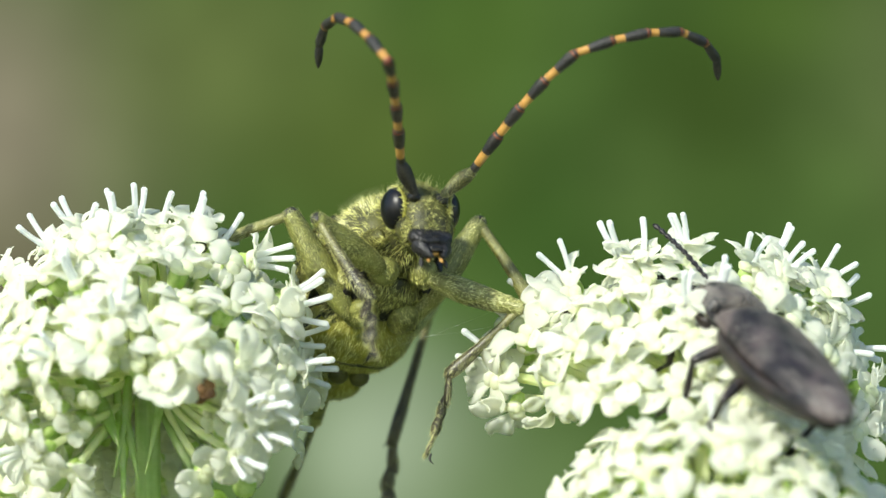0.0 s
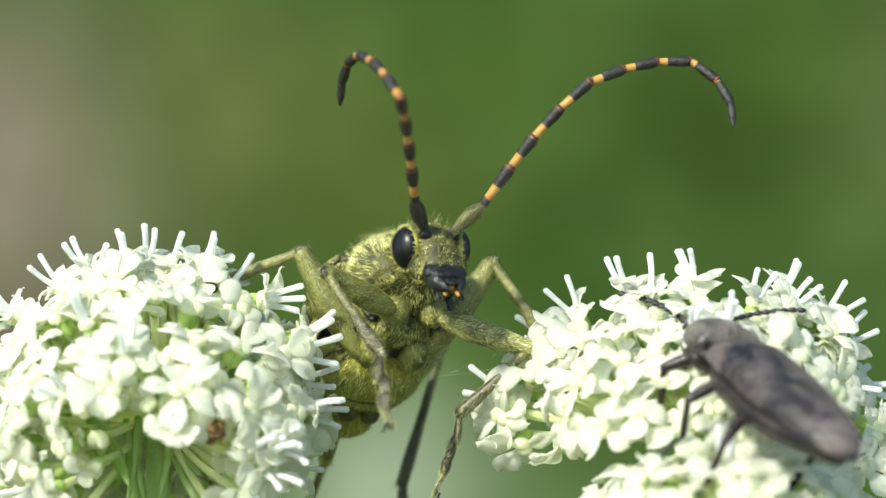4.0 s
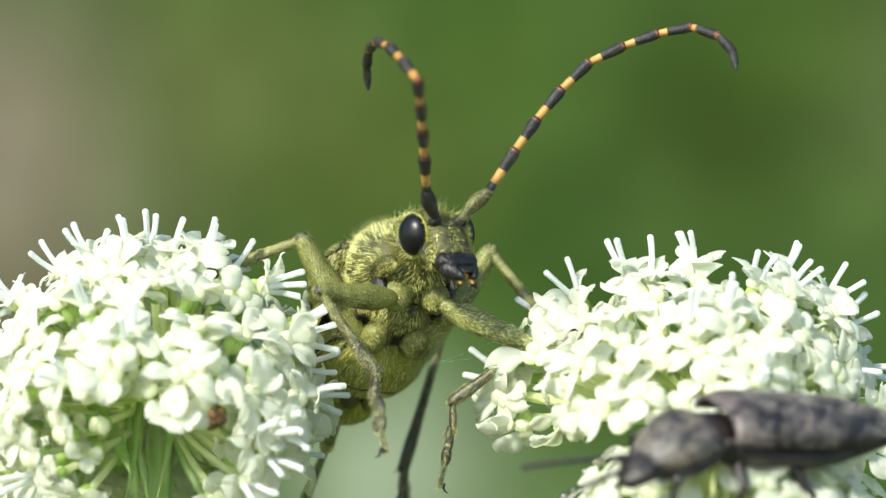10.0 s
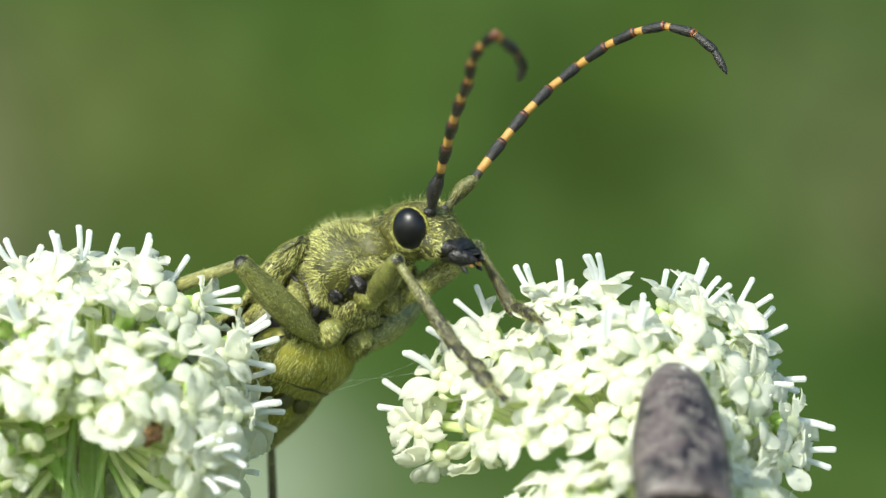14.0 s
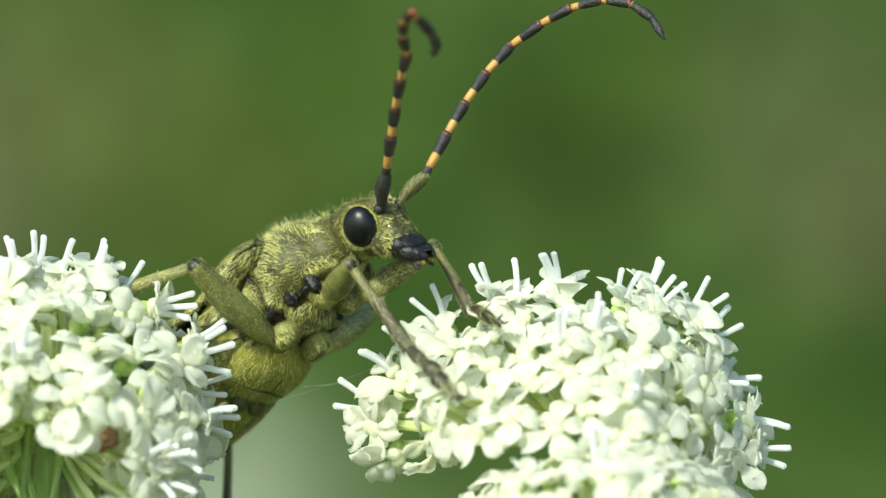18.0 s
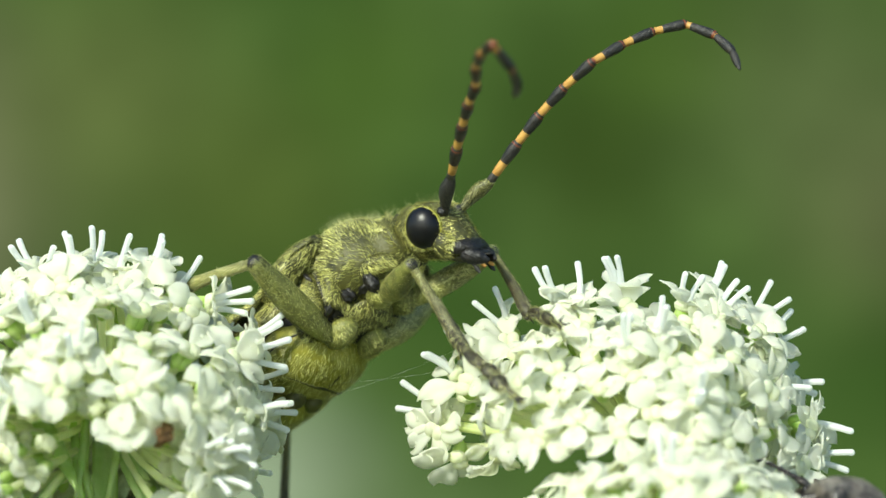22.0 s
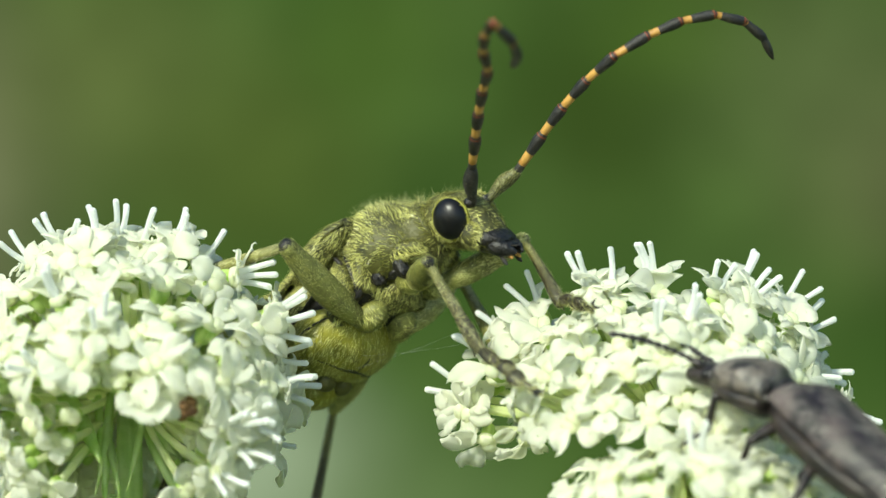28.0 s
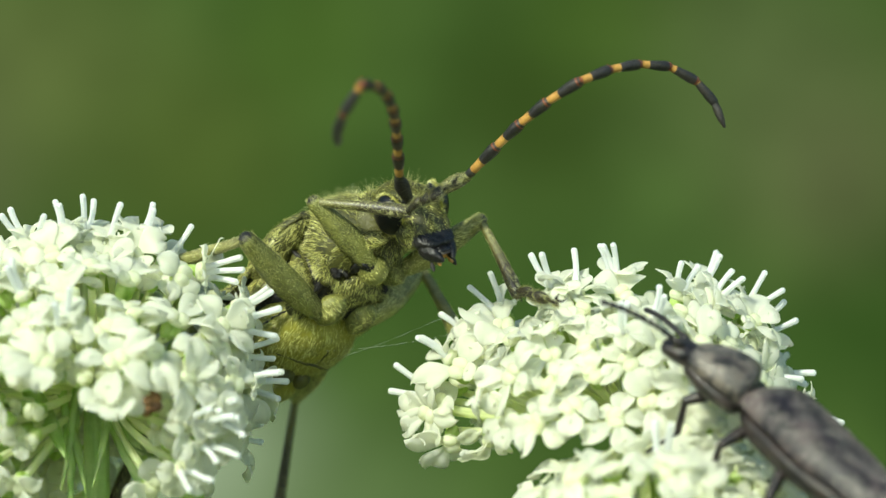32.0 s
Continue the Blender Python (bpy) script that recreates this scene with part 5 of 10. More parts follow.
    walk(limb["scape_right"], [
        (0, pose(0.001049, 0.005732, -0.000144, 24.5, 20.0, -35.8)),
        (1, pose(0.000965, 0.005717, -0.000131, 19.0, 22.4, -33.6)),
        (2, pose(0.001012, 0.005728, -0.00018, 16.3, 24.0, -34.6)),
        (3, pose(0.001033, 0.00567, -0.000147, 17.7, 23.0, -32.3)),
        (6, pose(0.000901, 0.005743, -0.000115, 20.4, 27.8, -33.2)),
        (7, pose(0.000877, 0.005769, -0.000134, 12.6, 31.2, -37.7)),
        (8, pose(0.000368, 0.005914, -0.000166, 18.2, 34.1, -22.3)),
        (9, pose(0.000585, 0.00577, -0.000243, 12.7, 34.0, -29.9)),
        (10, pose(0.000665, 0.00585, -0.000154, 11.5, 32.7, -32.5)),
        (11, pose(0.000585, 0.005764, -0.000167, 14.3, 38.7, -33.3)),
        (11.7, pose(0.000778, 0.005609, -0.000403, 9.5, 32.4, -41.9)),
        (12, pose(0.000301, 0.005639, -0.000774, 14.0, 27.0, -20.8)),
        (12.3, pose(0.000052, 0.005856, -0.000797, 11.0, 29.7, -15.5)),
        (12.6, pose(0.000378, 0.006446, -0.000153, 27.1, 26.0, -8.6)),
        (13, pose(-0.000385, 0.006667, -0.000499, 1.6, 30.2, -23.9)),
        (13.5, pose(0.000134, 0.006529, -0.000359, 17.5, 28.0, -15.9)),
        (14, pose(0.00033, 0.006379, -0.000349, 16.5, 27.3, -19.2)),
        (15, pose(0.000341, 0.006468, -0.000325, 18.2, 25.9, -17.7)),
        (18, pose(0.00054, 0.006385, -0.000194, 20.9, 27.3, -21.0)),
        (19, pose(0.000471, 0.006364, -0.000153, 14.7, 33.0, -25.2)),
        (20, pose(0.000704, 0.006285, -0.00002, 18.7, 33.9, -32.8)),
        (20.5, pose(0.000407, 0.006452, -0.000121, 16.0, 29.0, -18.2)),
        (21, pose(0.00097, 0.006002, -0.000033, 43.6, 34.8, -37.8)),
        (21.5, pose(0.000306, 0.00639, -0.000394, 14.9, 26.8, -22.7)),
        (22, pose(0.000295, 0.006379, -0.000414, 14.2, 29.6, -25.7)),
        (23, pose(0.000308, 0.00627, -0.000497, 15.9, 26.9, -22.4)),
        (24, pose(0.000263, 0.00614, -0.000766, 24.7, 24.1, -21.9)),
        (25, pose(0.000528, 0.006049, -0.000399, 22.5, 28.1, -23.5)),
        (28, pose(0.00036, 0.006117, -0.000623, 22.4, 30.2, -28.3)),
        (29, pose(-0.000091, 0.006349, -0.001051, 17.0, 22.2, -18.3)),
        (29.5, pose(0.000154, 0.006272, -0.0008, 18.1, 23.1, -20.8)),
        (30, pose(0.000466, 0.006062, -0.00064, 28.1, 24.8, -23.0)),
        (30.4, pose(0.000388, 0.00581, -0.000973, 8.4, 25.1, -48.6)),
        (31, pose(0.00068, 0.00629, -0.000041, 41.8, -12.8, -24.0)),
        (31.5, pose(0.000814, 0.005795, -0.00043, 17.3, 25.2, -40.2)),
        (32, pose(0.001165, 0.005453, -0.000734, 7.5, 15.9, -59.7)),
    ])
    walk(limb["scape_left"], [
        (0, pose(-0.000139, 0.005903, -0.000151, 22.2, -25.3, 27.9)),
        (1, pose(-0.000228, 0.00585, -0.000124, 25.4, -23.8, 23.9)),
        (2, pose(-0.000175, 0.005872, -0.000077, 23.1, -20.7, 27.5)),
        (3, pose(-0.000156, 0.005822, -0.000097, 23.8, -24.7, 25.7)),
        (6, pose(-0.00029, 0.005859, -0.000024, 24.6, -23.5, 24.8)),
        (7, pose(-0.000313, 0.005842, 0.000005, 22.2, -21.0, 28.7)),
        (8, pose(-0.000799, 0.005826, 0.0001, 21.6, -14.7, 30.5)),
        (9, pose(-0.000585, 0.005707, 0.000016, 21.1, -13.6, 31.9)),
        (10, pose(-0.000516, 0.005869, 0.00006, 24.1, -15.9, 27.5)),
        (11, pose(-0.000587, 0.005671, 0.000074, 22.4, -14.4, 29.7)),
        (11.7, pose(-0.000408, 0.005678, -0.000239, 20.6, -17.3, 27.4)),
        (12, pose(-0.000859, 0.005646, -0.000465, 16.2, -7.9, 29.4)),
        (12.3, pose(-0.001065, 0.005914, -0.000361, 13.9, -3.2, 24.5)),
        (12.6, pose(-0.000695, 0.006597, 0.000362, 20.6, 14.5, 3.5)),
        (13, pose(-0.001579, 0.006716, -0.000395, -1.1, 33.8, -28.0)),
        (13.5, pose(-0.000997, 0.006625, 0.00003, 12.7, -1.6, 15.2)),
        (14, pose(-0.000795, 0.006544, 0.000035, 14.5, -3.0, 13.7)),
        (15, pose(-0.000782, 0.006638, 0.000064, 13.6, -2.8, 14.4)),
        (18, pose(-0.000568, 0.006598, 0.000214, 14.7, -2.9, 13.9)),
        (19, pose(-0.000645, 0.006524, 0.000258, 14.9, -2.6, 13.9)),
        (20, pose(-0.000425, 0.006474, 0.00034, 14.7, -5.0, 13.4)),
        (20.5, pose(-0.000717, 0.006583, 0.000279, 15.1, -1.7, 13.7)),
        (21, pose(-0.000134, 0.006237, 0.000375, 14.1, -3.1, 14.3)),
        (21.5, pose(-0.000831, 0.006559, -0.00005, 13.9, -3.1, 13.9)),
        (22, pose(-0.000842, 0.006538, -0.000065, 11.4, -5.0, 15.6)),
        (23, pose(-0.000824, 0.006433, -0.000135, 10.5, -3.4, 16.7)),
        (24, pose(-0.000865, 0.006365, -0.000423, 10.0, -6.3, 15.0)),
        (25, pose(-0.00061, 0.006209, -0.000056, 11.5, -4.9, 15.2)),
        (28, pose(-0.000768, 0.006301, -0.000257, 11.6, -3.9, 15.5)),
        (29, pose(-0.001218, 0.006562, -0.000698, 6.3, -6.4, 18.4)),
        (29.5, pose(-0.000972, 0.006511, -0.00046, 8.6, -9.1, 16.6)),
        (30, pose(-0.000647, 0.006311, -0.000266, 11.9, -3.6, 15.0)),
        (30.4, pose(-0.000771, 0.005997, -0.000725, 3.9, -2.9, 20.1)),
        (31, pose(-0.000361, 0.006286, -0.000637, -19.2, -42.5, 47.0)),
        (31.5, pose(-0.000337, 0.006023, -0.000179, 6.3, -6.2, 19.1)),
        (32, pose(0.000156, 0.006089, -0.000608, 0.6, -16.0, 24.0)),
    ])
    walk(limb["flagellum_right"], [
        (0, pose(0.002052, 0.006748, 0.000459, 4.7, 67.5, -23.6)),
        (1, pose(0.001936, 0.006831, 0.000336, 9.7, 73.8, -18.5)),
        (2, pose(0.002002, 0.006853, 0.000217, 9.6, 71.9, -20.1)),
        (3, pose(0.001978, 0.006820, 0.000287, 6.5, 72.1, -22.8)),
        (6, pose(0.001907, 0.006821, 0.000364, 9.4, 72.8, -19.3)),
        (7, pose(0.001939, 0.006860, 0.000154, 18.0, 73.1, -10.2)),
        (8, pose(0.001176, 0.007175, 0.000234, 26.6, 80.3, 3.2)),
        (9, pose(0.001504, 0.006986, 0.000039, 25.7, 80.2, -3.0)),
        (10, pose(0.001621, 0.007042, 0.000105, 19.5, 75.0, -8.1)),
        (11, pose(0.001611, 0.006887, 0.000133, 17.2, 73.8, -12.0)),
        (11.7, pose(0.001901, 0.006656, -0.000187, 15.2, 70.6, -14.8)),
        (12, pose(0.000995, 0.006983, -0.000439, 13.6, 74.9, -11.2)),
        (12.3, pose(0.000599, 0.007283, -0.000540, -66.3, 83.6, -93.0)),
        (12.6, pose(0.000891, 0.007764, 0.000482, -125.1, 79.6, -170.3)),
        (13, pose(0.000264, 0.008074, -0.000460, -114.2, 84.1, -148.7)),
        (13.5, pose(0.000749, 0.007892, 0.000052, -24.4, 78.2, -63.0)),
        (14, pose(0.001010, 0.007716, 0.000042, -19.4, 78.8, -57.0)),
        (15, pose(0.000990, 0.007806, 0.000111, -1.5, 75.0, -37.1)),
        (18, pose(0.001296, 0.007646, 0.000297, 29.5, 75.7, -7.1)),
        (19, pose(0.001303, 0.007629, 0.000177, 35.3, 73.8, -2.0)),
        (20, pose(0.001731, 0.007369, 0.000393, 22.7, 73.4, -20.7)),
        (20.5, pose(0.001069, 0.007803, 0.000254, 23.3, 82.8, -11.9)),
        (21, pose(0.002141, 0.006516, 0.000844, 4.2, 68.4, -56.2)),
        (21.5, pose(0.001049, 0.007703, -0.000038, -23.2, 76.5, -60.9)),
        (22, pose(0.001116, 0.007651, -0.000083, -16.4, 75.6, -55.4)),
        (23, pose(0.001054, 0.007575, -0.000119, -17.8, 75.1, -55.8)),
        (24, pose(0.001034, 0.007348, -0.000175, 0.1, 77.2, -41.8)),
        (25, pose(0.001356, 0.007250, 0.000124, -29.1, 79.4, -74.1)),
        (28, pose(0.001300, 0.007238, -0.000112, -4.5, 80.0, -46.8)),
        (29, pose(0.000537, 0.007702, -0.000630, -25.2, 82.2, -62.4)),
        (29.5, pose(0.000853, 0.007583, -0.000359, 8.5, 78.0, -29.3)),
        (30, pose(0.001283, 0.007200, 0.000024, -4.2, 77.0, -48.5)),
        (30.4, pose(0.001601, 0.006753, -0.000767, -27.2, 56.6, -72.9)),
        (31, pose(0.000939, 0.007439, 0.000967, -8.9, 57.3, -43.2)),
        (31.5, pose(0.001920, 0.006798, -0.000012, -14.1, 60.4, -58.2)),
        (32, pose(0.002520, 0.006180, -0.000540, -15.3, 58.2, -64.6)),
    ])
    walk(limb["flagellum_left"], [
        (0, pose(-0.001031, 0.007054, 0.000379, 169.7, 2.9, -171.2)),
        (1, pose(-0.001041, 0.007021, 0.000483, 169.8, 13.0, -174.9)),
        (2, pose(-0.001026, 0.007036, 0.000492, 161.8, 6.8, -166.3)),
        (3, pose(-0.001007, 0.006987, 0.000472, 152.4, 8.6, -159.2)),
        (6, pose(-0.001116, 0.007029, 0.000567, 160.2, 3.5, -165.4)),
        (7, pose(-0.001186, 0.007000, 0.000551, 149.3, 13.7, -165.6)),
        (8, pose(-0.001655, 0.006994, 0.000653, 148.1, 25.1, -165.9)),
        (9, pose(-0.001461, 0.006864, 0.000559, 142.5, 19.5, -160.8)),
        (10, pose(-0.001323, 0.007045, 0.000668, 145.1, 13.5, -162.9)),
        (11, pose(-0.001424, 0.006844, 0.000645, 149.7, 12.2, -166.4)),
        (11.7, pose(-0.001220, 0.006892, 0.000283, 150.3, 9.3, -164.5)),
        (12, pose(-0.001641, 0.006914, -0.000037, 116.0, 38.5, -175.7)),
        (12.3, pose(-0.001707, 0.007274, 0.000011, 56.8, 29.5, 115.0)),
        (12.6, pose(-0.000647, 0.008053, 0.000891, 104.5, 34.0, 169.5)),
        (13, pose(-0.000867, 0.008092, -0.000420, 108.1, 36.9, -167.4)),
        (13.5, pose(-0.001402, 0.008082, 0.000370, 100.2, 51.0, 151.1)),
        (14, pose(-0.001170, 0.007996, 0.000424, 144.9, 36.5, -178.5)),
        (15, pose(-0.001174, 0.008093, 0.000427, 148.2, 32.0, 179.6)),
        (18, pose(-0.000948, 0.008048, 0.000607, 138.2, 35.4, 167.5)),
        (19, pose(-0.001021, 0.007974, 0.000655, 139.1, 36.8, 168.1)),
        (20, pose(-0.000806, 0.007925, 0.000732, 137.4, 37.2, 164.1)),
        (20.5, pose(-0.001083, 0.008034, 0.000683, 140.9, 35.6, 169.3)),
        (21, pose(-0.000525, 0.007688, 0.000753, 140.7, 30.8, 171.0)),
        (21.5, pose(-0.001212, 0.008014, 0.000323, 120.1, 82.5, 127.0)),
        (22, pose(-0.001275, 0.007995, 0.000240, 114.7, 78.3, 113.8)),
        (23, pose(-0.001278, 0.007888, 0.000146, 148.4, 71.0, 149.3)),
        (24, pose(-0.001288, 0.007832, -0.000155, 147.6, 76.9, 140.2)),
        (25, pose(-0.001033, 0.007668, 0.000251, 168.4, 67.4, 160.1)),
        (28, pose(-0.001193, 0.007759, 0.000054, 160.7, 70.0, 153.3)),
        (29, pose(-0.001722, 0.008018, -0.000528, -156.5, 69.8, -173.9)),
        (29.5, pose(-0.001445, 0.007969, -0.000231, -170.8, 57.5, 168.1)),
        (30, pose(-0.001058, 0.007771, 0.000054, 179.3, 58.7, 163.1)),
        (30.4, pose(-0.001308, 0.007447, -0.000619, -178.1, 34.6, 178.7)),
        (31, pose(-0.001195, 0.007537, -0.001014, -143.1, 45.3, -176.8)),
        (31.5, pose(-0.000859, 0.007473, -0.000009, 177.0, 26.7, 177.1)),
        (32, pose(-0.000478, 0.007504, -0.000593, -173.2, 24.3, 172.1)),
    ])
    walk(limb["antenna_tip_right"], [
        (0, pose(0.005451, 0.012632, 0.000074, 74.5, 12.6, -107.5)),
        (1, pose(0.005272, 0.012755, 0.000038, 78.9, 15.2, -105.9)),
        (2, pose(0.005496, 0.012688, -0.000044, 75.9, 13.9, -109.4)),
        (3, pose(0.005445, 0.012664, -0.000090, 80.8, 14.1, -105.2)),
        (6, pose(0.005299, 0.012714, 0.000075, 78.3, 11.3, -107.4)),
        (7, pose(0.005244, 0.012810, 0.000148, 75.1, 11.3, -110.5)),
        (8, pose(0.003927, 0.013399, 0.000112, 89.9, 13.9, -112.3)),
        (9, pose(0.004818, 0.012929, -0.000097, 82.7, 19.3, -111.0)),
        (10, pose(0.004844, 0.013036, 0.000068, 77.2, 14.1, -115.3)),
        (11, pose(0.005007, 0.012785, 0.000071, 81.2, 13.0, -110.5)),
        (11.7, pose(0.005400, 0.012493, -0.000205, 81.1, 12.8, -111.9)),
        (12, pose(0.003945, 0.013113, -0.000646, -21.8, 41.8, -49.6)),
        (12.3, pose(0.003634, 0.013228, -0.001869, -123.5, 62.7, -169.8)),
        (12.6, pose(0.005494, 0.012504, -0.001149, -180.0, 7.4, 147.3)),
        (13, pose(0.004017, 0.013606, -0.001742, -164.0, 20.4, 161.3)),
        (13.5, pose(0.005054, 0.013024, -0.001151, -154.2, 42.1, 151.4)),
        (14, pose(0.005239, 0.012940, -0.001028, -161.5, 34.8, 141.3)),
        (15, pose(0.005071, 0.013212, -0.000557, -158.6, 43.7, 141.5)),
        (18, pose(0.005393, 0.013077, 0.000493, -158.3, 49.8, 138.1)),
        (19, pose(0.005432, 0.013019, 0.000649, -158.6, 39.4, 134.5)),
        (20, pose(0.006451, 0.012271, 0.000521, -53.5, 79.4, -108.4)),
        (20.5, pose(0.005031, 0.013328, -0.000050, -164.1, 28.7, 136.3)),
        (21, pose(0.008142, 0.009699, 0.000425, -9.4, -18.1, -65.3)),
        (21.5, pose(0.005298, 0.012870, -0.001290, -150.7, 45.6, 154.5)),
        (22, pose(0.005509, 0.012732, -0.001182, -154.2, 55.4, 148.6)),
        (23, pose(0.005355, 0.012721, -0.001277, -149.5, 56.3, 154.1)),
        (24, pose(0.005669, 0.012292, -0.000801, -158.8, 52.5, 140.2)),
        (25, pose(0.006197, 0.011872, -0.001115, -168.6, 35.2, 131.5)),
        (28, pose(0.005935, 0.012168, -0.000840, -166.1, 44.7, 131.0)),
        (29, pose(0.004689, 0.012996, -0.001661, -156.5, 46.9, 147.2)),
        (29.5, pose(0.005104, 0.012881, -0.000781, -153.5, 54.4, 145.0)),
        (30, pose(0.006120, 0.011930, -0.000717, -164.1, 57.5, 134.0)),
        (30.4, pose(0.006705, 0.010656, -0.003012, -19.5, 45.5, -64.8)),
        (31, pose(0.005129, 0.012687, -0.000141, -162.8, -36.4, 117.8)),
        (31.5, pose(0.006919, 0.011207, -0.001388, -16.5, 43.4, -62.5)),
        (32, pose(0.007921, 0.010045, -0.002028, -16.8, 17.7, -67.5)),
    ])
    walk(limb["antenna_tip_left"], [
        (0, pose(-0.002753, 0.013533, 0.001558, 173.4, 6.6, -126.1)),
        (1, pose(-0.002532, 0.013582, 0.001510, 170.6, 12.7, -128.4)),
        (2, pose(-0.003420, 0.013075, 0.002522, 170.9, 10.3, -122.8)),
        (3, pose(-0.004178, 0.012204, 0.003479, 57.9, 70.1, 125.3)),
        (6, pose(-0.003479, 0.013000, 0.002823, 168.6, 9.0, -126.7)),
        (7, pose(-0.004034, 0.012283, 0.003761, 57.0, 69.3, 120.1)),
        (8, pose(-0.005096, 0.012062, 0.003619, 81.3, 74.2, 133.5)),
        (9, pose(-0.005101, 0.011291, 0.004230, -173.2, 13.8, -151.5)),
        (10, pose(-0.004419, 0.011908, 0.004285, 55.2, 77.3, 103.0)),
        (11, pose(-0.004112, 0.012213, 0.003850, 86.8, 68.1, 147.7)),
        (11.7, pose(-0.003925, 0.012253, 0.003486, 76.2, 70.7, 135.0)),
        (12, pose(-0.006144, 0.009558, 0.004327, -146.0, 57.8, -145.2)),
        (12.3, pose(-0.006482, 0.008750, 0.004631, 177.8, 75.3, -161.3)),
        (12.6, pose(-0.004471, 0.010485, 0.005969, -153.9, 61.6, -174.7)),
        (13, pose(-0.005601, 0.009192, 0.004344, -109.7, 57.5, -150.6)),
        (13.5, pose(-0.005712, 0.011835, 0.004065, 89.2, 84.0, 110.7)),
        (14, pose(-0.004144, 0.013467, 0.003173, -150.5, 67.4, -152.7)),
        (15, pose(-0.003569, 0.013870, 0.003112, -138.8, 70.8, -143.5)),
        (18, pose(-0.002925, 0.013659, 0.003914, -155.9, 77.6, -149.1)),
        (19, pose(-0.003067, 0.013643, 0.003818, -150.8, 83.0, -144.5)),
        (20, pose(-0.002597, 0.013623, 0.003995, -155.0, 75.5, -150.2)),
        (20.5, pose(-0.003067, 0.013758, 0.003784, -128.9, 73.2, -137.6)),
        (21, pose(-0.002417, 0.013301, 0.004104, 168.7, 76.8, -178.9)),
        (21.5, pose(-0.002055, 0.014767, 0.000450, 65.5, 72.2, 129.6)),
        (22, pose(-0.001169, 0.014772, 0.000855, 70.9, 74.6, 114.0)),
        (23, pose(-0.001396, 0.014672, 0.000691, 54.9, 72.4, 98.3)),
        (24, pose(-0.000455, 0.014584, 0.000040, 49.5, 79.1, 88.5)),
        (25, pose(-0.000196, 0.014422, 0.000182, 175.6, 27.7, -155.4)),
        (28, pose(-0.000394, 0.014516, 0.000215, 177.8, 26.6, -156.4)),
        (29, pose(-0.000085, 0.014442, -0.002068, 151.7, 58.4, -152.7)),
        (29.5, pose(0.000484, 0.014398, -0.001355, -178.7, 37.2, -164.7)),
        (30, pose(0.000527, 0.014370, -0.000453, 167.4, 47.1, -161.9)),
        (30.4, pose(-0.001557, 0.014226, -0.001173, 164.6, 75.2, -144.7)),
        (31, pose(0.000936, 0.013083, -0.004333, -179.8, 69.8, -129.6)),
        (31.5, pose(-0.001248, 0.014267, 0.000019, 99.4, 83.0, 149.9)),
        (32, pose(0.000188, 0.014204, -0.001585, 159.5, 56.9, -143.0)),
    ])
